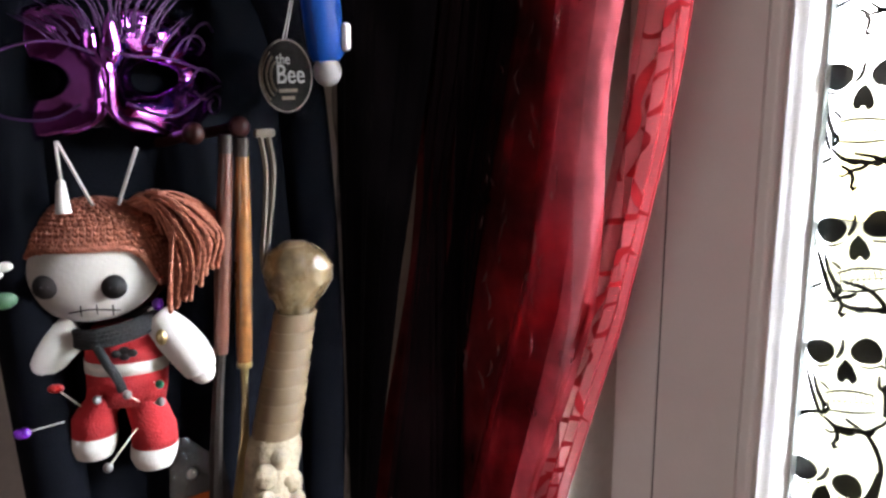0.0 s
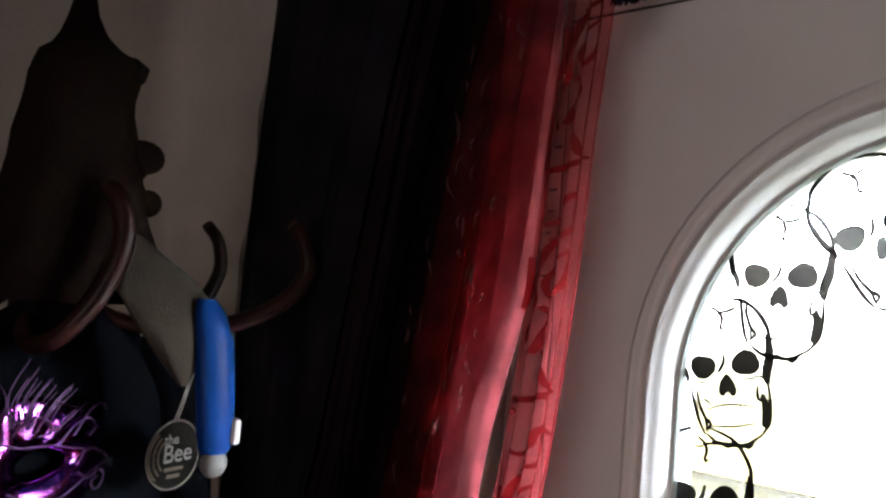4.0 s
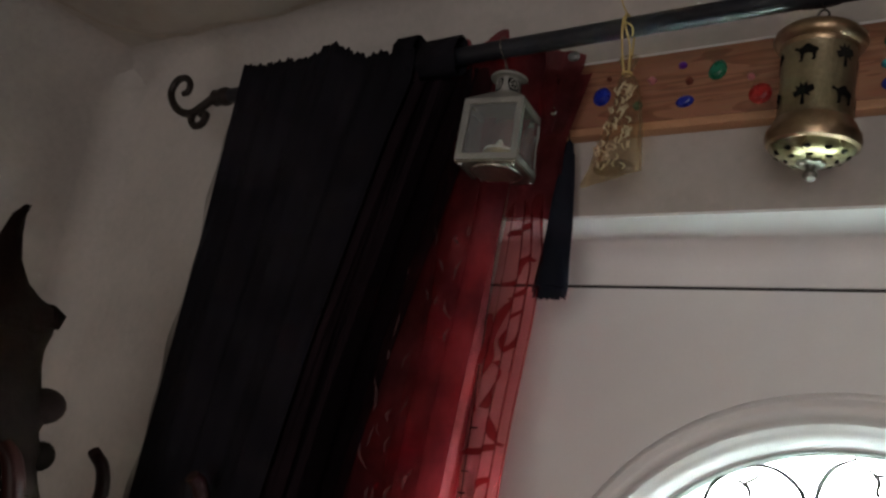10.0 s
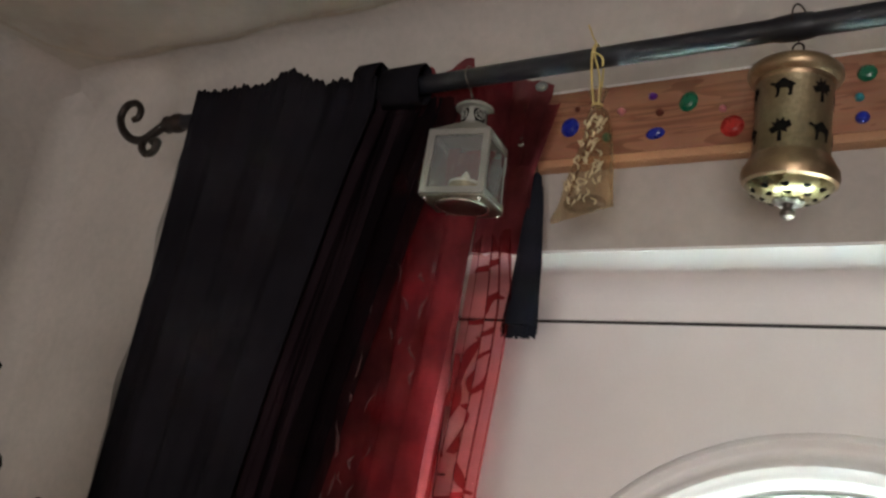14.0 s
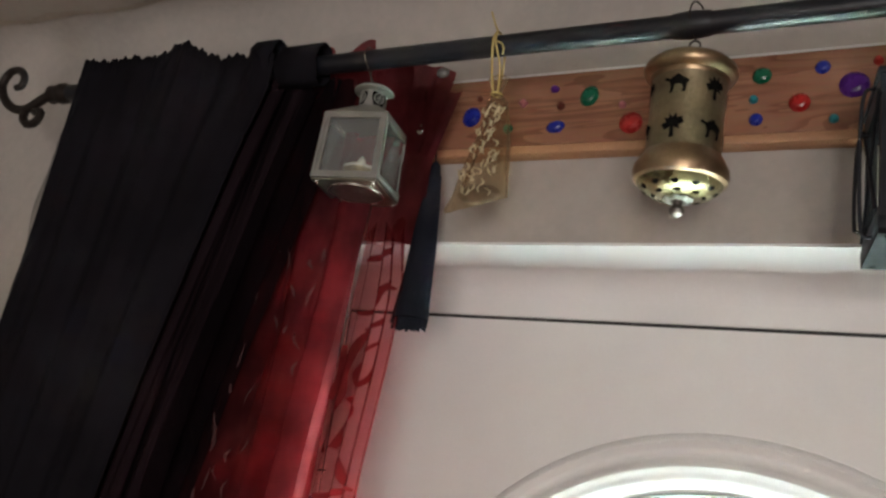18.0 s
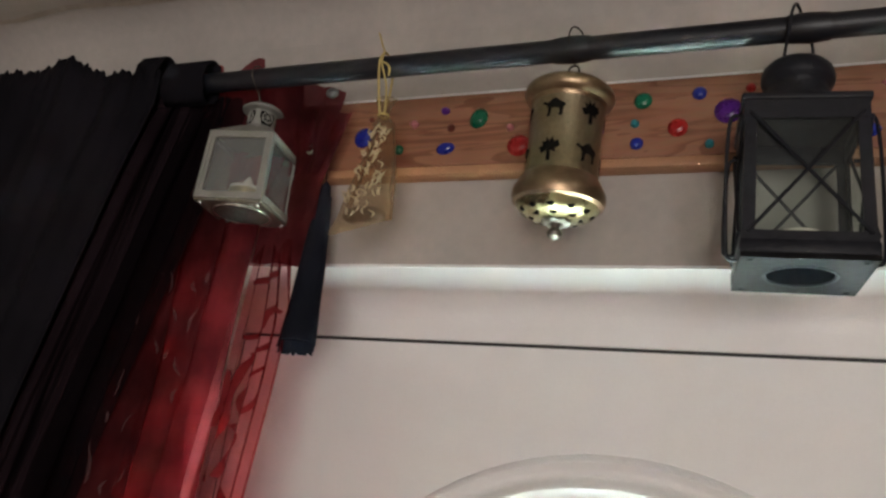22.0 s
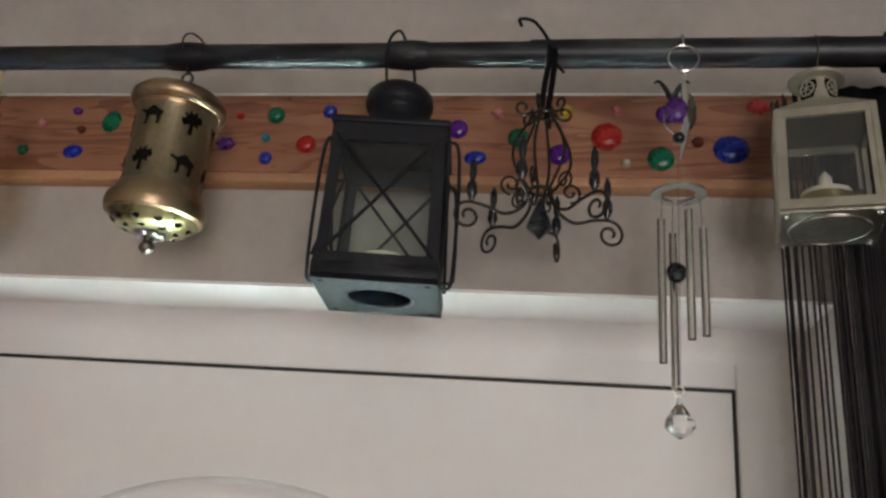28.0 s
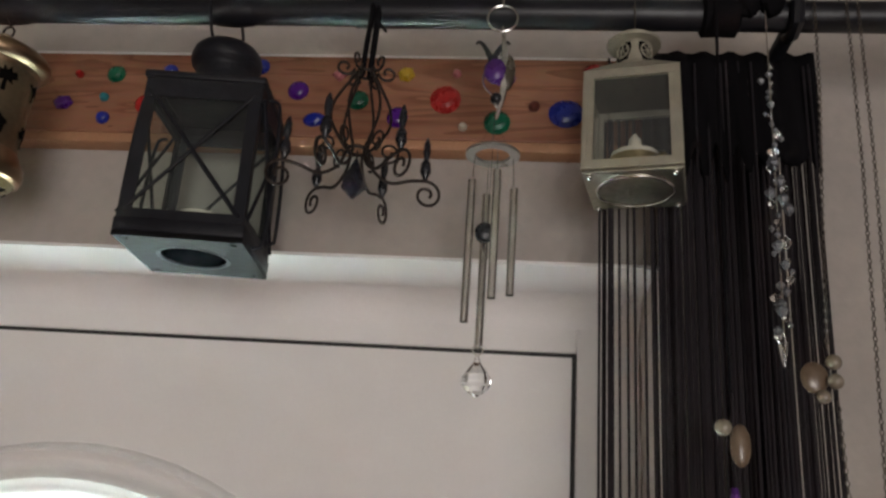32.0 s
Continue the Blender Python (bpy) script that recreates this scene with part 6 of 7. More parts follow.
def chain(pts, r=0.0012, step=0.0032):
    bm = bmesh.new()
    P = [Vector(p) for p in pts]
    k = 0
    for a, b in zip(P, P[1:]):
        n = max(1, int((b - a).length / step))
        for i in range(n):
            c = a.lerp(b, i / n)
            add_tube(bm, [(c.x + (r * math.cos(q) if k % 2 else 0), c.y + (0 if k % 2 else r * math.cos(q)), c.z + r * 1.5 * math.sin(q)) for q in (2 * math.pi * j / 8 for j in range(8))], 0.00038, 4, True)
            k += 1
    return bm


def pendants():
    o = thing("shell_pendant", "polished brown shell pendant on a black cord", "ornament", pose(0.558, -0.226, 0.003))
    part("cord", tube(spline([(0.002, 0.027, 2.254), (0.002, 0.0145, 2.264), (0.002, 0.0, 2.254), (0.001, 0, 2.15), (0.0, 0, 1.962)], 6), 0.0012, 6), M["thread"], o)
    part("shell", ball((0.0045, 0, 1.930), 0.0066, 14, (0.95, 0.5, 2.0)), M["shell"], o)
    part("pearl", ball((-0.006, -0.003, 1.940), 0.0055, 14), M["pearl"], o, "cream pearl bead")
    part("tassel", lathe([(0.002, 1.905), (0.004, 1.895), (0.0055, 1.86), (0.005, 1.84)], 10), M["purpleglass"], o, "purple bead tassel")
    o = thing("pearl_charm", "cluster of pearls and shell discs on a chain", "ornament", pose(0.616, -0.226, 0))
    part("chain", chain([(0.014, 0.0, 2.258), (0.012, 0.0, 2.18), (0.006, 0.0, 2.08), (0.002, 0, 1.994)]), M["tarnish"], o, "fine tarnished chain")
    part("hook", tube(spline([(0.014, 0.0, 2.256), (0.014, 0.008, 2.2635), (0.014, 0.020, 2.262), (0.014, 0.0275, 2.250)], 5), 0.0008, 5), M["chrome"], o)
    for x, y, z, r in ((0.003, -0.006, 1.986, 0.0050), (0.004, -0.004, 1.9745, 0.0050), (-0.003, -0.002, 1.965, 0.0045)):
        part("pearl", ball((x, y, z), r, 14), M["pearl"], o, "cream pearl")
    part("disc", ball((-0.007, 0, 1.977), 0.0095, 16, (0.9, 0.3, 1.05)), M["shell"], o, "brown shell disc")
    part("bead_string", chain([(0.006, 0, 1.962), (0.0075, 0, 1.90)], 0.0012, 0.0036), M["tarnish"], o)
    for dx in (0.0, 0.008):
        o = thing("silver_chain", "fine silvery chain hanging from the rod", "chain", pose(0.653 + dx, -0.224, 0), "silver chains")
        part("chain_strand", chain([(0.0, 0.0, 2.2535), (-0.001, 0, 2.12), (-0.010, 0, 1.83)]), M["tarnish"], o)
        part("hook", tube(spline([(0, 0.0, 2.252), (0, 0.001, 2.260), (0, 0.010, 2.2645), (0, 0.022, 2.258), (0, 0.026, 2.250)], 5), 0.0008, 5), M["chrome"], o)


crystal_strand()
pendants()

# ---- coat stand ----
def loft(bm, rows, n=24, mat_index=0, rough=0.0, seed=1):
    """Ovals stacked upwards: (height, middle x, middle y, half x, half y)."""
    rnd = random.Random(seed)
    cols = []
    for z, cx, cy, hx, hy in rows:
        cols.append([bm.verts.new((cx + hx * math.cos(a) * (1 + rough * rnd.uniform(-1, 1)), cy + hy * math.sin(a) * (1 + rough * rnd.uniform(-1, 1)), z)) for a in (2 * math.pi * i / n for i in range(n))])
    fs = []
    for a, b in zip(cols, cols[1:]):
        for i in range(n):
            fs.append(bm.faces.new((a[i], a[(i + 1) % n], b[(i + 1) % n], b[i])))
    fs += [bm.faces.new(cols[0][::-1]), bm.faces.new(cols[-1])]
    for f in fs:
        f.material_index = mat_index
    return bm


PX, PY = -0.745, -0.500
stand = thing("coat_stand", "polished mahogany bentwood coat stand hung with odds and ends", "coat stand")
part("pole", lathe([(0.021, 0.25), (0.019, 0.6), (0.017, 1.2), (0.0165, 1.56), (0.020, 1.58), (0.020, 1.66), (0.014, 1.69), (0.016, 1.70), (0.010, 1.715)], 20, (PX, PY, 0)), M["mahogany"], stand)
for a in range(4):
    q = math.pi / 2 * a + 0.6
    c, s = math.cos(q), math.sin(q)
    part("leg", tube(spline([(PX + c * 0.018, PY + s * 0.018, 0.62), (PX + c * 0.05, PY + s * 0.05, 0.36), (PX + c * 0.15, PY + s * 0.15, 0.22), (PX + c * 0.22, PY + s * 0.22, 0.08), (PX + c * 0.24, PY + s * 0.24, 0.014)], 7), 0.014, 10), M["mahogany"], stand)
ARMS = [
    [(PX - 0.01, PY + 0.015, 1.66), (-0.775, -0.41, 1.618), (-0.805, -0.32, 1.607), (-0.823, -0.255, 1.632), (-0.830, -0.222, 1.678), (-0.827, -0.228, 1.720), (-0.821, -0.252, 1.743)],
    [(PX + 0.012, PY + 0.015, 1.655), (-0.70, -0.41, 1.617), (-0.645, -0.325, 1.622), (-0.612, -0.275, 1.650), (-0.600, -0.250, 1.690), (-0.600, -0.262, 1.730), (-0.602, -0.276, 1.742)],
    [(PX + 0.015, PY - 0.005, 1.65), (-0.68, -0.525, 1.600), (-0.62, -0.520, 1.607), (-0.590, -0.498, 1.650), (-0.580, -0.484, 1.70), (-0.588, -0.488, 1.740), (-0.60, -0.495, 1.755)],
    [(PX + 0.005, PY - 0.015, 1.65), (-0.70, -0.60, 1.61), (-0.66, -0.70, 1.612), (-0.640, -0.76, 1.65), (-0.635, -0.78, 1.70), (-0.645, -0.765, 1.745)],
    [(PX - 0.015, PY - 0.005, 1.65), (-0.83, -0.55, 1.61), (-0.90, -0.60, 1.61), (-0.935, -0.63, 1.65), (-0.94, -0.635, 1.70), (-0.925, -0.625, 1.74)],
]
for A in ARMS:
    part("hook", tube(spline(A, 8), 0.0088, 12, taper=lambda t: 0.9 + 0.25 * math.sin(math.pi * t)), M["mahogany"], stand, "bent mahogany hook")
for yy, zz, xx in ((-0.4995, 1.434, -0.6), (-0.447, 1.437, -0.612), (-0.565, 1.450, -0.66)):
    bm = tube([(PX, PY, zz - 0.02), ((PX + xx) / 2, (PY + yy) / 2, zz - 0.012), (xx, yy, zz)], 0.0055, 10)
    add_ball(bm, (xx, yy, zz), 0.0105, 14, (0.9, 1, 1))
    part("peg", bm, M["mahogany"], stand, "turned peg with a ball end")

# ---- black coat on the stand ----
def coat():
    o = thing("black_coat", "heavy black coat hanging on the coat stand", "coat")
    rnd = random.Random(17)
    bm = bmesh.new()
    n = 60
    rows = []
    for k in range(34):
        t = k / 33
        z = 1.640 - 1.02 * t
        sh = min(1.0, t / 0.10)
        w = 0.030 + 0.100 * math.sqrt(sh) + 0.035 * t
        d = 0.022 + 0.020 * sh + 0.012 * t
        cy = -0.480 + 0.012 * t
        row = []
        for i in range(n):
            a = 2 * math.pi * i / n
            f = 1 + (0.10 * math.sin(6 * a + 2 * t) + 0.06 * math.sin(11 * a - 3 * t)) * (0.3 + 0.7 * t)
            row.append(bm.verts.new((-0.722 + d * f * math.cos(a), cy + w * (1 + 0.03 * math.sin(5 * a)) * math.sin(a), z + 0.012 * math.cos(a) * (1 - sh))))
        rows.append(row)
    for a, b in zip(rows, rows[1:]):
        for i in range(n):
            bm.faces.new((a[i], a[(i + 1) % n], b[(i + 1) % n], b[i]))
    bm.faces.new(rows[0])
    bm.faces.new(rows[-1])
    part("body", bm, M["coatcloth"], o)
    for s in (-1, 1):
        bm = tube(spline([(-0.722, -0.48 + s * 0.115, 1.60), (-0.715, -0.475 + s * 0.150, 1.50), (-0.71, -0.47 + s * 0.160, 1.30), (-0.70, -0.468 + s * 0.155, 1.08), (-0.70, -0.468 + s * 0.150, 0.95)], 8), 0.034, 16, taper=lambda t: 1.0 - 0.18 * t)
        part("sleeve", bm, M["coatcloth"], o)


coat()

# ---- witch figure ----
bm = bmesh.new()
loft(bm, [(1.640, -0.665, -0.500, 0.045, 0.070), (1.675, -0.665, -0.492, 0.050, 0.080), (1.690, -0.662, -0.489, 0.050, 0.082), (1.715, -0.66, -0.495, 0.050, 0.075), (1.735, -0.66, -0.498, 0.050, 0.070), (1.750, -0.66, -0.497, 0.050, 0.0715), (1.768, -0.66, -0.500, 0.048, 0.066), (1.776, -0.66, -0.498, 0.046, 0.067), (1.800, -0.66, -0.502, 0.046, 0.062), (1.830, -0.66, -0.504, 0.046, 0.054), (1.845, -0.66, -0.504, 0.046, 0.052), (1.860, -0.66, -0.502, 0.050, 0.052), (1.872, -0.66, -0.500, 0.052, 0.050), (1.884, -0.66, -0.499, 0.048, 0.046), (1.892, -0.66, -0.502, 0.036, 0.033), (1.905, -0.662, -0.505, 0.026, 0.022), (1.925, -0.664, -0.507, 0.018, 0.014), (1.950, -0.667, -0.506, 0.011, 0.0095), (1.970, -0.669, -0.503, 0.007, 0.006), (1.982, -0.669, -0.497, 0.003, 0.003)], 28, rough=0.03, seed=5)
add_ball(bm, (-0.642, -0.442, 1.792), 0.017, 12, (0.7, 1.45, 1.05))
add_ball(bm, (-0.640, -0.433, 1.745), 0.016, 12, (0.8, 0.9, 0.9))
loft(bm, [(1.866, -0.648, -0.470, 0.03, 0.020), (1.880, -0.645, -0.463, 0.024, 0.017), (1.888, -0.645, -0.468, 0.016, 0.010)], 14)
thing("witch_figure", "dark brown leathery witch figure with a pointed hat and hooked nose", "figure", bm=bm, mat=M["leather"])

bm = bmesh.new()
loft(bm, [(1.566, -0.572, -0.413, 0.004, 0.004), (1.585, -0.578, -0.414, 0.010, 0.018), (1.605, -0.584, -0.415, 0.014, 0.030), (1.630, -0.592, -0.420, 0.018, 0.040), (1.650, -0.600, -0.424, 0.020, 0.047), (1.672, -0.608, -0.440, 0.018, 0.046), (1.695, -0.618, -0.455, 0.014, 0.030), (1.712, -0.625, -0.462, 0.008, 0.016)], 22, rough=0.05, seed=9)
pouch = thing("suede_pouch", "pointed brown suede pouch hanging from a hook", "pouch")
part("body", bm, M["suede"], pouch)
part("drawstring", tube(spline([(-0.625, -0.462, 1.708), (-0.618, -0.458, 1.722), (-0.605, -0.475, 1.735), (-0.600, -0.492, 1.742)], 5), 0.0016, 6), M["leather"], pouch, "dark leather drawstring")


# ---- venetian mask ----
def mask_half(bm, ey, ez, side, table, x0):
    n, rings = 64, 7
    cols = []
    for k in range(rings + 1):
        t = k / rings
        row = []
        for i in range(n):
            a = 360 * i / n
            rr = float(np.interp(a, [p[0] for p in table], [p[1] for p in table]))
            ce, se = math.cos(radians(a)), math.sin(radians(a))
            er = 1 / math.sqrt((ce / 0.0275) ** 2 + (se / (0.0125 - 0.003 * ce)) ** 2)
            r = er + (rr - er) * t
            dy, dz = r * ce, r * se
            y = ey + side * dy
            d = (y + 0.567)
            bow = -(2.6 if d > 0 else 0.9) * d * d + 0.012 * math.exp(-(d / 0.018) ** 2) * (1 if dz < 0.02 else 0.5)
            rim = 0.006 * (1 - t) ** 3 * -1 + 0.004 * math.sin(math.pi * t) + 0.0022 * math.sin(9 * math.radians(a) + 6 * t) * t * (dz > 0.01)
            back = min(0.0, d)
            row.append(bm.verts.new((x0 + bow + rim + 0.80 * back, y - 0.20 * back, ez + dz)))
        cols.append(row)
    for a, b in zip(cols, cols[1:]):
        for i in range(n):
            bm.faces.new((a[i], a[(i + 1) % n], b[(i + 1) % n], b[i]))


TAB = [(0, 0.090), (20, 0.086), (45, 0.066), (70, 0.060), (90, 0.062), (115, 0.072), (130, 0.074), (150, 0.064), (180, 0.057), (205, 0.064), (225, 0.060), (250, 0.053), (270, 0.054), (300, 0.058), (330, 0.070), (345, 0.085), (360, 0.090)]
mask = thing("venetian_mask", "shiny metallic purple carnival mask with feathered relief", "mask")
for side, ey in ((1, -0.508), (-1, -0.622)):
    bm = bmesh.new()
    mask_half(bm, ey, 1.483, side, TAB, -0.640)
    ob = part("face_half", bm, M["purplefoil"], mask, "moulded purple half round one eye hole")
    so = ob.modifiers.new("thickness", "SOLIDIFY")
    so.thickness = 0.0012
rnd = random.Random(21)
for k in range(34):
    q = -1 + 2 * k / 33
    y0 = -0.552 + 0.050 * q
    ang = radians(98 - 50 * q + rnd.uniform(-8, 8))
    ln = 0.055 * (1 - 0.35 * abs(q)) * rnd.uniform(0.75, 1.1)
    x0 = -0.634 - 2.6 * (y0 + 0.567) ** 2
    z0 = 1.512 + 0.010 * (1 - q * q) + rnd.uniform(-0.006, 0.008)
    pts = [(x0, y0, z0), (x0 + 0.003, y0 + 0.5 * ln * math.cos(ang), z0 + 0.5 * ln * math.sin(ang)), (x0, y0 + ln * math.cos(ang + 0.3 * (1 if q < 0 else -1)), z0 + ln * math.sin(ang))]
    part("plume", tube(spline(pts, 5), 0.0013, 6, taper=lambda t: 0.85 - 0.65 * t), M["darkfoil"], mask, "thin dark purple relief line")
for C in ([(-0.470, 1.470), (-0.455, 1.462), (-0.441, 1.467), (-0.433, 1.461), (-0.436, 1.450), (-0.446, 1.448), (-0.450, 1.456), (-0.443, 1.461)],
          [(-0.545, 1.462), (-0.52, 1.452), (-0.495, 1.448), (-0.470, 1.458), (-0.448, 1.470), (-0.425, 1.476)],
          [(-0.560, 1.510), (-0.535, 1.503), (-0.505, 1.502), (-0.478, 1.496), (-0.455, 1.490)],
          [(-0.495, 1.503), (-0.480, 1.518), (-0.462, 1.523), (-0.452, 1.514), (-0.460, 1.505)],
          [(-0.480, 1.508), (-0.462, 1.530), (-0.446, 1.536), (-0.437, 1.528)],
          [(-0.545, 1.515), (-0.53, 1.530), (-0.512, 1.527), (-0.508, 1.515), (-0.52, 1.512)],
          [(-0.475, 1.480), (-0.46, 1.492), (-0.44, 1.486), (-0.43, 1.478)],
          [(-0.57, 1.505), (-0.60, 1.515), (-0.63, 1.512), (-0.655, 1.500)],
          [(-0.585, 1.462), (-0.61, 1.450), (-0.64, 1.452), (-0.665, 1.466)]):
    part("scrollwork", tube(spline([(-0.6325 - 2.6 * (y + 0.567) ** 2, y, z) for y, z in C], 6), 0.0013, 7), M["darkfoil"], mask, "raised dark purple scroll")


# ---- round sign ----
def text_mesh(body, size, mat, parent, m, name="lettering", label="white letters"):
    cu = bpy.data.curves.new(name, "FONT")
    cu.body, cu.size, cu.extrude, cu.align_x, cu.align_y = body, size, 0.0004, "CENTER", "CENTER"
    tmp = bpy.data.objects.new("tmp", cu)
    scene.collection.objects.link(tmp)
    me = bpy.data.meshes.new_from_object(tmp.evaluated_get(bpy.context.evaluated_depsgraph_get()))
    bpy.data.objects.remove(tmp)
    me.materials.clear()
    me.materials.append(mat)
    ob = new(name, me)
    ob.parent = parent
    ob.matrix_basis = m
    return tagged(ob, label)


FACE = Matrix(((0, 0, 1, 0), (1, 0, 0, 0), (0, 1, 0, 0), (0, 0, 0, 1)))   # letters read from the +x side
sign = thing("round_sign", "small round black sign with white lettering on a cord", "sign", Matrix.Translation((-0.633, -0.381, 1.484)) @ Matrix.Rotation(radians(14), 4, "Z"))
bm = lathe([(0.0350, -0.002), (0.0365, 0.0), (0.0350, 0.002)], 40)
bmesh.ops.rotate(bm, matrix=Matrix.Rotation(math.pi / 2, 3, "Y"), verts=bm.verts)
part("disc", bm, M["signblack"], sign)
part("rim", tube(ring_pts(0.0362, 40, 0.001, "yz"), 0.0010, 8, True), M["tarnish"], sign, "thin tarnished rim")
for k in range(3):
    rr = 0.031 - 0.006 * k
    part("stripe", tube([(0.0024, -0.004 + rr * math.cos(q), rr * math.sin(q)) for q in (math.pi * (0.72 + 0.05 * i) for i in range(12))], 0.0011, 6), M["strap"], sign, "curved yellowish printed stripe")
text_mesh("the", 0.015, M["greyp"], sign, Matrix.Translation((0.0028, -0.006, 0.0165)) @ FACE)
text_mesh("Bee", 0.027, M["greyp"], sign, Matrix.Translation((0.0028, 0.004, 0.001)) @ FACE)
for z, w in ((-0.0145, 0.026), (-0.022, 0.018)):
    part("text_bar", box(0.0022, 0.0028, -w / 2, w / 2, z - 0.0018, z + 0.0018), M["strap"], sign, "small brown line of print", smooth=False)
part("cord", tube(spline([(0, -0.002, 0.036), (0.01, -0.003, 0.06), (0.02, -0.004, 0.088)], 4), 0.0006, 5), M["whitecord"], sign)
part("cord", tube(spline([(0, 0.002, 0.036), (0.01, 0.0, 0.06), (0.02, -0.001, 0.088)], 4), 0.0006, 5), M["whitecord"], sign)

# ---- blue brush handle ----
brush = thing("blue_handle", "curved blue plastic handle with a white button", "tool")
bm = bmesh.new()
loft(bm, [(1.498, -0.565, -0.376, 0.010, 0.014), (1.505, -0.565, -0.375, 0.013, 0.0185), (1.530, -0.565, -0.377, 0.014, 0.0205), (1.570, -0.567, -0.380, 0.014, 0.021), (1.610, -0.570, -0.383, 0.013, 0.0205), (1.640, -0.575, -0.388, 0.010, 0.016), (1.652, -0.578, -0.391, 0.006, 0.010)], 20)
part("handle", bm, M["bluep"], brush)
part("button", box(-0.561, -0.549, -0.3645, -0.3555, 1.507, 1.534, 0.004), M["whitep"], brush, "white push button")
part("cap", ball((-0.563, -0.376, 1.4885), 0.0145, 16, (0.8, 1, 1)), M["greyp"], brush, "pale grey round end")

# ---- tools on the pegs ----
def tool_handle(name, label, y0, y1, z0, z1, r, mat, x):
    o = thing(name, label, "tool")
    part("handle", tube(spline([(x, y0, z0), (x, (y0 * 2 + y1) / 3, z0 + (z1 - z0) / 3), (x, y1, z1)], 8), r, 14, taper=lambda t: 0.85 + 0.25 * math.sin(2.6 * t)), mat, o)
    part("ferrule", tube([(x, y0 - 0.0004, z0), (x, y0 - (y1 - y0) * 0.05, z0 + 0.018)], r * 0.92, 14), M["iron"], o, "dark metal ferrule")
    return o


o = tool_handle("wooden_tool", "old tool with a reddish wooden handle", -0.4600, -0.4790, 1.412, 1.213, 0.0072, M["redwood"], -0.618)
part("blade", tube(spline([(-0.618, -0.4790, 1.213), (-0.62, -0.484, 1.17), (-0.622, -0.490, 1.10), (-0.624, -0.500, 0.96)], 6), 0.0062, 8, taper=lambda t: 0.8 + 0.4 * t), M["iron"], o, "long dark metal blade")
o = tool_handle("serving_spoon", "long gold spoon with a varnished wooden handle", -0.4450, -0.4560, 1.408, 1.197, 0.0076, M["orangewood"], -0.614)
bm = bmesh.new()
loft(bm, [(0.96, -0.612, -0.4690, 0.0028, 0.016), (1.02, -0.612, -0.4680, 0.0030, 0.0155), (1.06, -0.612, -0.4660, 0.0026, 0.0128), (1.09, -0.612, -0.4640, 0.0024, 0.0085), (1.12, -0.613, -0.4610, 0.0024, 0.0050), (1.16, -0.614, -0.4580, 0.0030, 0.0034), (1.197, -0.614, -0.4560, 0.0045, 0.0046)], 14)
part("bowl", bm, M["goldmetal"], o, "dull gold stem and bowl")
part("collar", lathe([(0.0078, 1.194), (0.0082, 1.197), (0.0078, 1.2)], 14, (-0.614, -0.4561, 0)), M["goldmetal"], o)
o = thing("leather_strap", "looped pale brown leather strap on a peg", "strap")
for dy in (0.0, 0.0085):
    bm = bmesh.new()
    add_tube(bm, spline([(-0.61, -0.427 + dy, 1.432), (-0.612, -0.421 + dy, 1.39), (-0.614, -0.4245 + dy * 0.7, 1.34), (-0.612, -0.430 + dy * 0.4, 1.30), (-0.605, -0.4255, 1.262)], 6), 0.0030, 6)
    part("strand", bm, M["strap"], o)
part("fold", box(-0.613, -0.606, -0.4335, -0.4105, 1.425, 1.434, 0.003), M["strap"], o)

# ---- bone-headed cane ----
cane = thing("bone_cane", "knob-headed cane bound with tan leather", "cane")
KNOB = [(1.244, -0.4025, 0.0195), (1.255, -0.401, 0.0232), (1.266, -0.3985, 0.0300), (1.278, -0.397, 0.0360), (1.293, -0.398, 0.0355), (1.306, -0.399, 0.0300), (1.314, -0.400, 0.0225), (1.319, -0.400, 0.0130), (1.3205, -0.400, 0.0040)]
bm = bmesh.new()
rows = []
for i in range(45):
    z = 1.244 + 0.0765 * math.sin(math.pi / 2 * i / 44)
    r, cy = (float(np.interp(z, [k[0] for k in KNOB], [k[j] for k in KNOB])) for j in (2, 1))
    row = []
    for j in range(56):
        q = 2 * math.pi * j / 56
        d = Vector((0.86 * math.cos(q), math.sin(q), 0))
        p = Vector((-0.600, cy, z)) + d * r
        lump = 0.009 * max(0.0, 1 - (p - Vector((-0.576, -0.378, 1.292))).length / 0.026)
        crease = 0.0030 * noise.noise(p * 55) - 0.0028 * (1 - abs(noise.noise(Vector((p.x * 70, p.y * 70, p.z * 22))))) ** 6
        row.append(bm.verts.new(p + d * (lump + crease)))
    rows.append(row)
for p, q in zip(rows, rows[1:]):
    for j in range(56):
        bm.faces.new((p[j], p[(j + 1) % 56], q[(j + 1) % 56], q[j]))
bm.faces.new(rows[-1])
bm.faces.new(rows[0][::-1])
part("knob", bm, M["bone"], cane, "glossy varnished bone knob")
for k in range(7):
    bm = bmesh.new()
    za, zb_ = 1.246 - 0.0182 * k, 1.246 - 0.0182 * (k + 1) + 0.0004
    ya, yb = -0.4025 - 0.0042 * k, -0.4025 - 0.0042 * (k + 1)
    loft(bm, [(zb_, -0.600, yb, 0.0205 + 0.0006 * k, 0.0222 + 0.0006 * k), (za - 0.002, -0.600, ya, 0.0212 + 0.0006 * k, 0.0228 + 0.0006 * k), (za, -0.600, ya, 0.0200 + 0.0006 * k, 0.0216 + 0.0006 * k)], 22)
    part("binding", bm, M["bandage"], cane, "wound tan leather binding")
bm = bmesh.new()
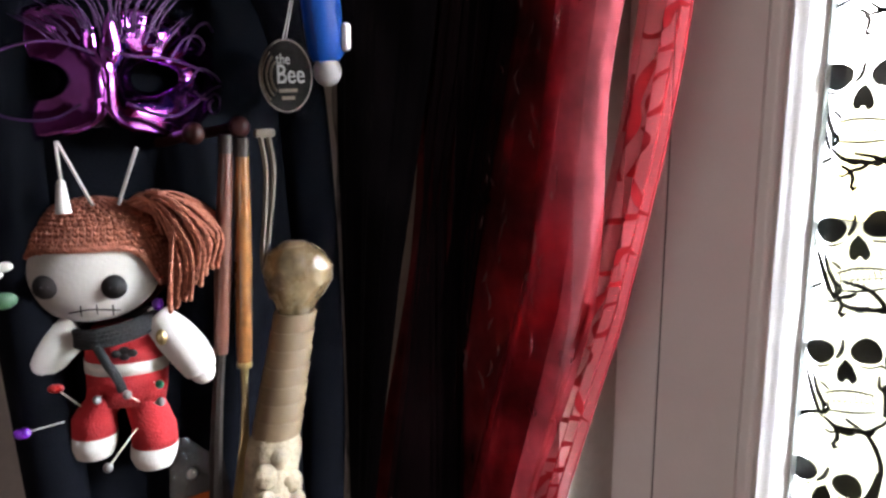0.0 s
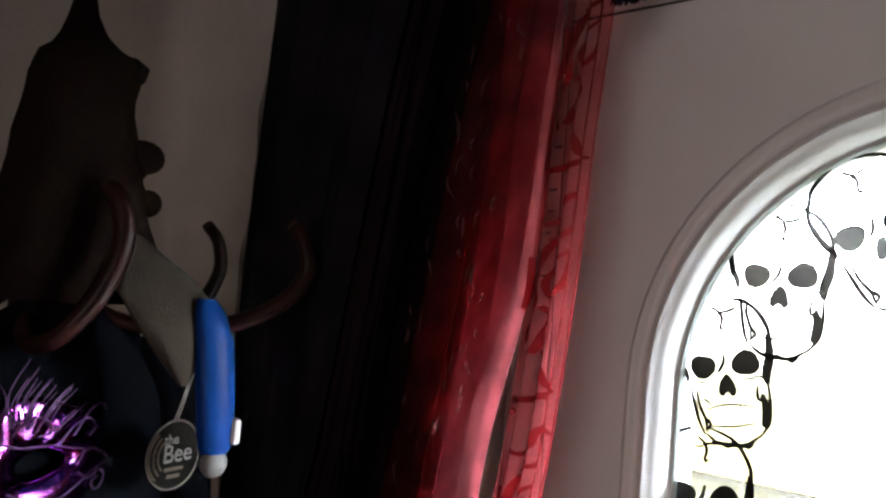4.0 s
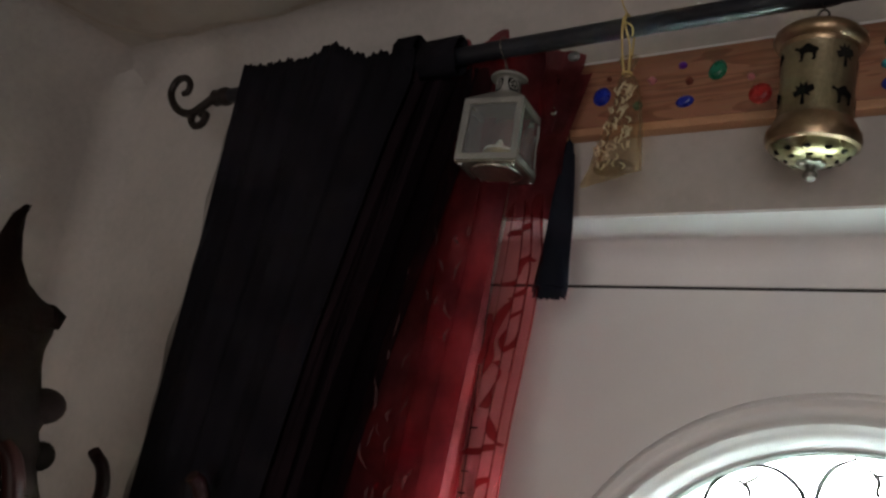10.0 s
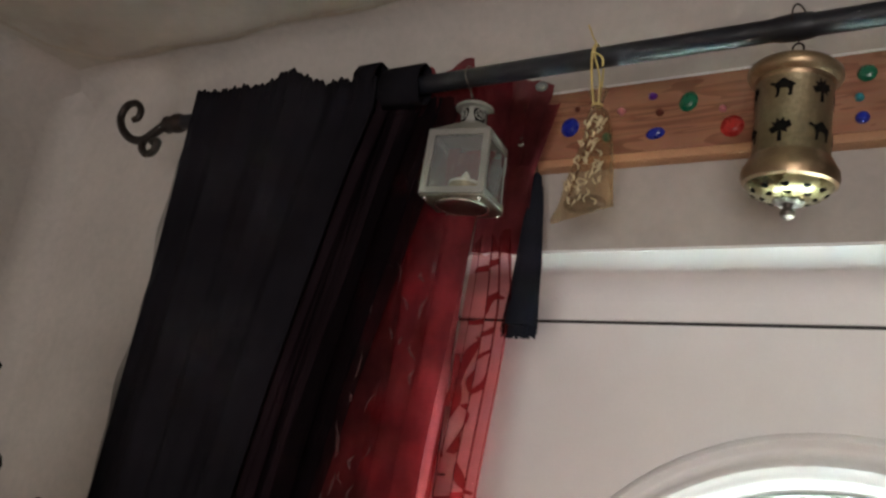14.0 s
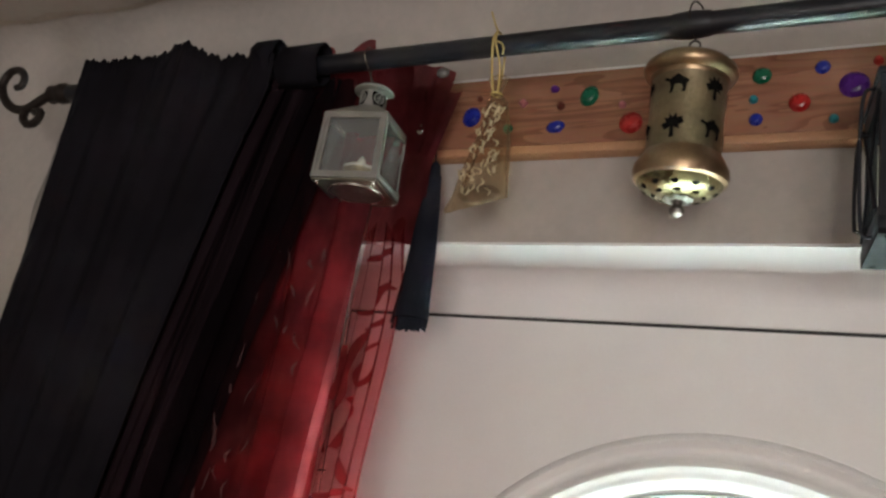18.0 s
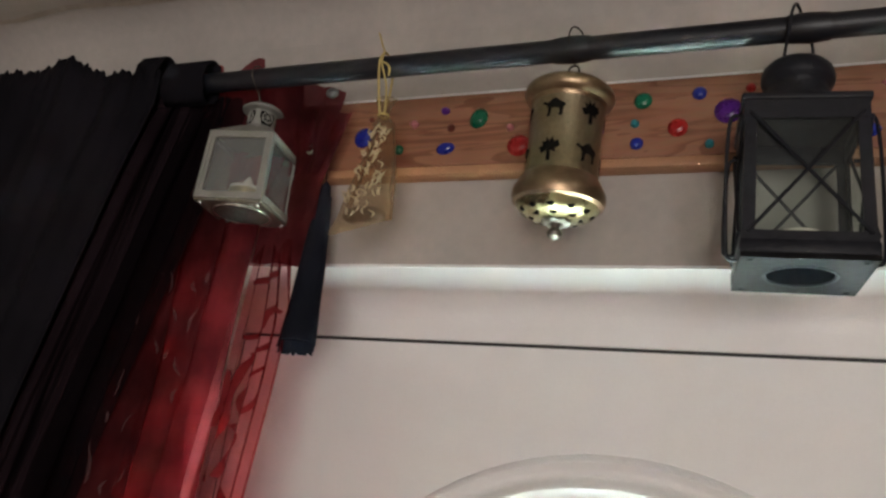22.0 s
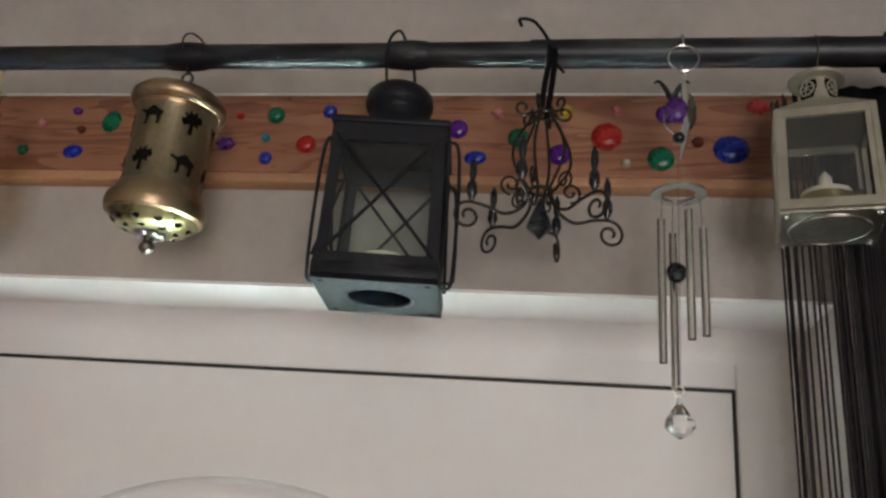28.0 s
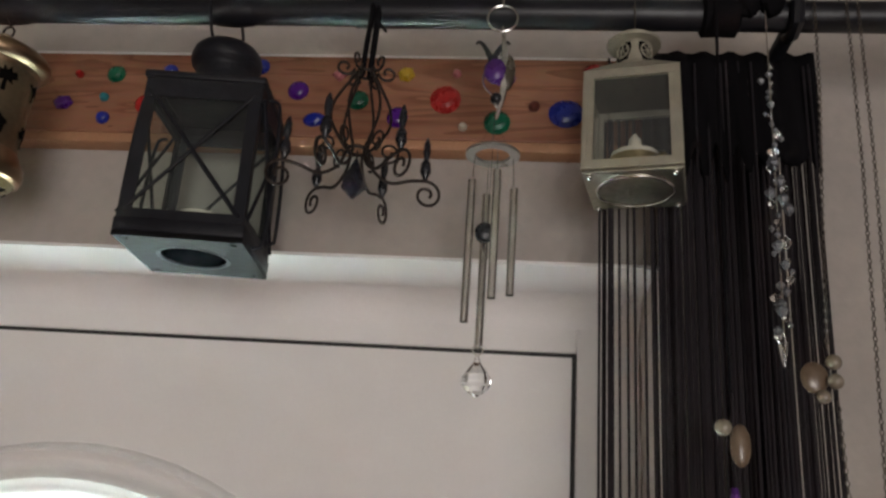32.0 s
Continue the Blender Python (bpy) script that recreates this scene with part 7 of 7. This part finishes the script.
loft(bm, [(0.30, -0.600, -0.50, 0.014, 0.014), (0.8, -0.600, -0.47, 0.020, 0.021), (1.00, -0.600, -0.450, 0.024, 0.028), (1.03, -0.600, -0.446, 0.026, 0.031), (1.055, -0.600, -0.4425, 0.028, 0.033), (1.075, -0.600, -0.440, 0.024, 0.028), (1.10, -0.600, -0.436, 0.026, 0.030), (1.120, -0.600, -0.432, 0.022, 0.0255)], 26, rough=0.10, seed=3)
for k, (dy, dz, r) in enumerate(((-0.018, 1.085, 0.014), (0.012, 1.07, 0.013), (-0.008, 1.05, 0.015), (0.014, 1.045, 0.014), (-0.02, 1.06, 0.012), (0.0, 1.10, 0.012))):
    add_ball(bm, (-0.580, -0.440 + dy, dz), r, 10, (0.7, 1, 1))
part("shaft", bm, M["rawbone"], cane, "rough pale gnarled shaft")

# ---- plastic bag ----
o = thing("plastic_pouch", "crumpled clear plastic pouch with an orange label", "pouch")
bm = bmesh.new()
loft(bm, [(0.98, -0.665, -0.490, 0.010, 0.030), (1.02, -0.664, -0.492, 0.012, 0.034), (1.05, -0.663, -0.492, 0.012, 0.034), (1.075, -0.663, -0.496, 0.009, 0.030), (1.095, -0.663, -0.505, 0.005, 0.020), (1.115, -0.663, -0.512, 0.002, 0.010)], 18, rough=0.12, seed=8)
part("film", bm, M["bagfilm"], o)
part("label", box(-0.651, -0.6495, -0.520, -0.476, 1.00, 1.052, 0.0004), M["orange"], o, "orange paper label", smooth=False)
part("button", ball((-0.650, -0.505, 1.078), 0.006, 12, (0.4, 1, 1)), M["whitep"], o, "round white press stud")


# ---- doll ----
def doll():
    th = radians(60.9)
    at = Matrix.Translation((-0.634, -0.572, 1.295)) @ Matrix.Rotation(th, 4, "Z")
    bm = bmesh.new()

    def mark(start, idx):
        for f in bm.faces:
            if not f.tag:
                f.material_index, f.tag = idx, True

    def blobs(c, r, sq, idx, seg=18):
        k = len(bm.faces)
        add_ball(bm, c, r, seg, sq)
        bm.faces.ensure_lookup_table()
        mark(k, idx)

    def limb(pts, r, idx, taper=None, seg=14):
        k = len(bm.faces)
        add_tube(bm, pts, r, seg, taper=taper)
        bm.faces.ensure_lookup_table()
        mark(k, idx)

    # 0 white felt, 1 red felt, 2 yarn, 3 black yarn, 4 black enamel
    blobs((-0.0265, 0.034, 0.0125), 0.066, (1.0, 0.55, 0.80), 0, 32)
    # hair cap: an oval from which the face is left open
    k = len(bm.faces)
    res = bmesh.ops.create_uvsphere(bm, u_segments=40, v_segments=26, radius=1.0)
    for v in res["verts"]:
        v.co = Vector((-0.0215 + v.co.x * 0.0735, 0.044 + v.co.y * 0.0475, 0.019 + v.co.z * 0.058))
    gone = [f for f in bm.faces if all(v in set(res["verts"]) for v in f.verts) and f.calc_center_median().z < 0.037 - 0.045 * (abs(f.calc_center_median().x + 0.0265) / 0.067) ** 6 and f.calc_center_median().y < 0.040]
    bmesh.ops.delete(bm, geom=gone, context="FACES")
    bm.faces.ensure_lookup_table()
    mark(k, 2)
    edge_pts = []
    for i in range(41):
        x = -0.0265 + 0.0655 * (i / 20 - 1)
        z = 0.037 - 0.045 * (abs(x + 0.0265) / 0.067) ** 6
        q = 1 - ((x + 0.0215) / 0.0735) ** 2 - ((z - 0.019) / 0.058) ** 2
        if q > 0.01:
            edge_pts.append((x, 0.044 - 0.0475 * math.sqrt(q), z))
    limb(edge_pts, 0.0034, 2, None, 8)
    rnd = random.Random(12)
    for i in range(80):
        a = rnd.random()
        q = rnd.random()
        x0, z0 = 0.012 + 0.030 * a, 0.074 - 0.016 * a
        x1 = 0.030 + 0.062 * (0.25 + 0.75 * q) + rnd.uniform(-.004, .004)
        z1 = 0.018 - 0.046 * (1 - q) + rnd.uniform(-.008, .008)
        y = 0.015 + rnd.uniform(-0.016, 0.030)
        P = spline([(x0, 0.034, z0), (x0 + 0.018 + 0.018 * q, y, z0 + 0.012 - 0.01 * (1 - q)), (x1 + 0.004, y - 0.004, 0.050 - 0.035 * (1 - q)), (x1, y - 0.002, z1)], 14)
        add_tube(bm, P, 0.0024, 6, taper=lambda t: 0.86 + 0.20 * math.sin(t * 125))
    # rows of knitted stitches over the cap
    for j in range(21):
        lat = radians(84 - 5.2 * j)
        cnt = max(6, int(2 * math.pi * 0.066 * math.cos(lat) / 0.0052))
        for i in range(cnt):
            lon = 2 * math.pi * i / cnt
            n3 = Vector((math.cos(lat) * math.cos(lon), math.cos(lat) * math.sin(lon), math.sin(lat)))
            c = Vector((-0.0215 + n3.x * 0.0742, 0.044 + n3.y * 0.0482, 0.019 + n3.z * 0.0587))
            if n3.y > 0.35 or (c.z < 0.036 - 0.045 * (abs(c.x + 0.0265) / 0.067) ** 6 and c.y < 0.042):
                continue
            side = Vector((-math.sin(lon), math.cos(lon), 0))
            up = n3.cross(side)
            for sgn in (-1, 1):
                ax = (up + side * sgn * 0.42).normalized()
                m0 = c + side * sgn * 0.0012
                add_tube(bm, [m0 - ax * 0.0034, m0 - ax * 0.0012, m0 + ax * 0.0012, m0 + ax * 0.0034], 0.0017, 5, taper=lambda t: 0.55 + 0.6 * math.sin(math.pi * t))
    bm.faces.ensure_lookup_table()
    mark(k, 2)
    for i in range(30):
        q = rnd.random()
        limb(spline([(-0.040 - 0.01 * q, 0.02, 0.066), (-0.074, 0.016 + 0.02 * q, 0.040), (-0.086 - 0.004 * q, 0.02, 0.005), (-0.080 + rnd.uniform(-.008, .010), 0.02 + 0.02 * q, -0.030 - 0.02 * q)], 5), 0.0020, 2, None, 6)
    # body
    lofted = loft

    def loft_in(b, rows, n, idx):
        lofted(b, rows, n, idx)
        mark(0, idx)

    rows = [(-0.122, 0.0, 0.030, 0.034, 0.022), (-0.108, -0.001, 0.030, 0.038, 0.025), (-0.0885, 0.0, 0.030, 0.0385, 0.026)]
    loft_in(bm, rows, 24, 1)
    loft_in(bm, [(-0.0885, 0.0, 0.030, 0.0392, 0.0267), (-0.0765, 0.0, 0.030, 0.0392, 0.0267)], 24, 0)
    loft_in(bm, [(-0.0765, 0.0, 0.030, 0.0385, 0.026), (-0.060, 0.0, 0.030, 0.0365, 0.025), (-0.045, 0.0, 0.032, 0.030, 0.022)], 24, 1)
    for cx, zf in ((-0.0385, -0.166), (0.0175, -0.182)):
        loft_in(bm, [(zf + 0.012, cx + 0.002, 0.030, 0.0225, 0.021), (zf + 0.030, cx + 0.003, 0.030, 0.0215, 0.021), (-0.118, cx * 0.62 + 0.001, 0.030, 0.0185, 0.021), (-0.100, cx * 0.5, 0.030, 0.018, 0.020)], 18, 1)
        loft_in(bm, [(zf - 0.0135, cx, 0.030, 0.010, 0.010), (zf - 0.011, cx, 0.030, 0.018, 0.017), (zf, cx, 0.030, 0.0225, 0.0205), (zf + 0.0122, cx + 0.002, 0.030, 0.0228, 0.0213)], 18, 0)
    limb(spline([(0.030, 0.030, -0.042), (0.046, 0.024, -0.056), (0.062, 0.020, -0.076), (0.071, 0.018, -0.094)], 6), 0.0165, 0, lambda t: 0.72 + 0.5 * math.sin(0.5 + 2.1 * t) * (1 if t < 0.98 else 0.75))
    blobs((0.0715, 0.018, -0.094), 0.0128, (1, 1, 1), 0, 14)
    limb(spline([(-0.040, 0.030, -0.046), (-0.056, 0.026, -0.056), (-0.072, 0.024, -0.070), (-0.083, 0.022, -0.080)], 6), 0.0165, 0, lambda t: 0.72 + 0.5 * math.sin(0.5 + 2.1 * t) * (1 if t < 0.98 else 0.75))
    blobs((-0.0835, 0.022, -0.080), 0.0128, (1, 1, 1), 0, 14)
    # scarf and its tail
    for j in range(4):
        limb([(-0.008 + 0.036 * math.cos(q), 0.026 + 0.030 * math.sin(q), -0.0395 - 0.0042 * j + 0.006 * math.cos(q)) for q in (math.pi * 2 * i / 20 for i in range(21))], 0.0038, 3, None, 8)
    limb(spline([(-0.020, -0.004, -0.052), (-0.012, -0.006, -0.070), (-0.004, -0.003, -0.088), (-0.0005, -0.002, -0.101)], 6), 0.0046, 3, None, 10)
    # button eyes, stitched mouth, sequin patch
    for ex, ey, ez in ((0.0, -0.0005, 0.0), (-0.0595, 0.0025, 0.003)):
        k = len(bm.faces)
        res = bmesh.ops.create_cone(bm, cap_ends=True, segments=22, radius1=0.0118, radius2=0.0108, depth=0.004)
        for v in res["verts"]:
            v.co = Vector((ex + v.co.x, ey - v.co.z, ez + v.co.y))
        for h in (-0.003, 0.003):
            add_ball(bm, (ex + h, ey - 0.0022, ez), 0.0012, 6)
        bm.faces.ensure_lookup_table()
        mark(k, 4)
    limb(spline([(-0.042, 0.0045, -0.0235), (-0.030, -0.0005, -0.0205), (-0.018, -0.002, -0.0195), (-0.004, 0.000, -0.0215), (0.004, 0.002, -0.0225)], 5), 0.0007, 4, None, 5)
    for x, z in ((-0.030, -0.0205), (-0.016, -0.0195), (-0.002, -0.0215)):
        limb([(x, -0.0015, z + 0.005), (x, -0.0015, z - 0.005)], 0.0007, 4, None, 5)
    for x, z in ((-0.004, -0.066), (0.003, -0.069), (0.010, -0.066), (0.003, -0.063)):
        blobs((x, 0.004, z), 0.0052, (1, 0.35, 0.8), 4, 8)
    me = bpy.data.meshes.new("voodoo_doll")
    bmesh.ops.recalc_face_normals(bm, faces=bm.faces)
    bm.to_mesh(me)
    bm.free()
    for f in me.polygons:
        f.use_smooth = True
    for mm in ("felt", "redfelt", "yarn", "blackyarn", "black"):
        me.materials.append(M[mm])
    ob = new("voodoo_doll", me)
    ob.matrix_world = at
    tagged(ob, "white and red felt voodoo doll with rust yarn hair", "doll")

    def pin(head, tip, colour, r=0.0042, sq=(1, 1, 1)):
        o = thing("pin", f"{colour} headed pin stuck in the doll", "pin", at.copy(), "pins in the doll")
        mat = {"grey": M["greyp"], "gold": M["goldmetal"]}.get(colour) or GEMS[colour]
        part("head", ball(head, r, 12, sq), mat, o, f"{colour} pin head")
        part("needle", tube([head, tip], 0.0006, 6), M["candle"], o)

    pin((-0.0562, -0.012, -0.0895), (-0.041, 0.008, -0.1165), "red", 0.006, (1.25, 1, 0.7))
    pin((-0.0915, -0.004, -0.134), (-0.058, 0.012, -0.1325), "purple", 0.006, (1.4, 1, 0.9))
    pin((-0.0172, -0.016, -0.171), (0.0072, 0.008, -0.1444), "grey", 0.0046)
    pin((-0.0243, 0.000, -0.1085), (-0.020, 0.02, -0.108), "grey", 0.0044)
    pin((0.004, -0.006, -0.1035), (0.012, 0.01, -0.118), "grey", 0.0044)
    pin((0.0325, 0.002, -0.1165), (0.02, 0.02, -0.125), "grey", 0.0044)
    pin((0.0320, 0.006, -0.100), (0.02, 0.02, -0.10), "green", 0.0044)
    pin((0.0376, 0.004, -0.0526), (0.030, 0.02, -0.06), "gold", 0.0062, (0.9, 0.8, 1.3))
    pin((0.0359, 0.012, -0.0219), (0.025, 0.02, -0.03), "purple", 0.0058, (1, 1, 1.1))
    c = thing("doll_cord", "white cords tying the doll to a peg", "cord", at.copy())
    for a, b in (((-0.040, 0.02, 0.070), (-0.0395, 0.012, 0.134)), ((-0.015, 0.02, 0.074), (-0.0385, 0.012, 0.134)), ((0.0075, 0.02, 0.074), (0.031, -0.004, 0.128))):
        part("cord", tube([a, b], 0.0016, 8), M["whitecord"], c)
    part("toggle", lathe([(0.007, 0.070), (0.0062, 0.080), (0.0038, 0.098), (0.002, 0.100)], 14, (-0.038, 0.008, 0)), M["whitep"], c, "white plastic cone toggle")


doll()

# ---- dark strands and a sprig beside the doll ----
o = thing("black_beads", "tangle of black beaded strands hung on the stand", "necklace")
rnd = random.Random(31)
for k in range(16):
    y0 = -0.735 + 0.0042 * k + rnd.uniform(-.003, .003)
    x = -0.62 + rnd.uniform(-.02, .02)
    part("strand", tube(spline([(x, y0 + 0.01, 1.58), (x + 0.01, y0 - 0.004, 1.47), (x + rnd.uniform(0, .015), y0 + rnd.uniform(-.012, .012), 1.36), (x, y0 + rnd.uniform(-.02, .01), 1.27 + rnd.uniform(-.04, .04))], 6), 0.0020, 6), M["black"], o)
o = thing("fabric_sprig", "dark green leaf sprig with white petals", "artificial flower")
for k, (y, z, mat) in enumerate(((-0.676, 1.330, "felt"), (-0.684, 1.322, "felt"), (-0.668, 1.336, "felt"), (-0.686, 1.306, "leaf"), (-0.672, 1.308, "leaf"), (-0.694, 1.318, "leaf"))):
    part("petal" if mat == "felt" else "leaf", ball((-0.60, y, z), 0.0062 if mat == "felt" else 0.0105, 8, (0.4, 1.1, 0.7)), M[mat], o, "white petal" if mat == "felt" else "dark green leaf")
part("stem", tube([(-0.602, -0.68, 1.315), (-0.61, -0.685, 1.40), (-0.62, -0.68, 1.58)], 0.0012, 5), M["leaf"], o)
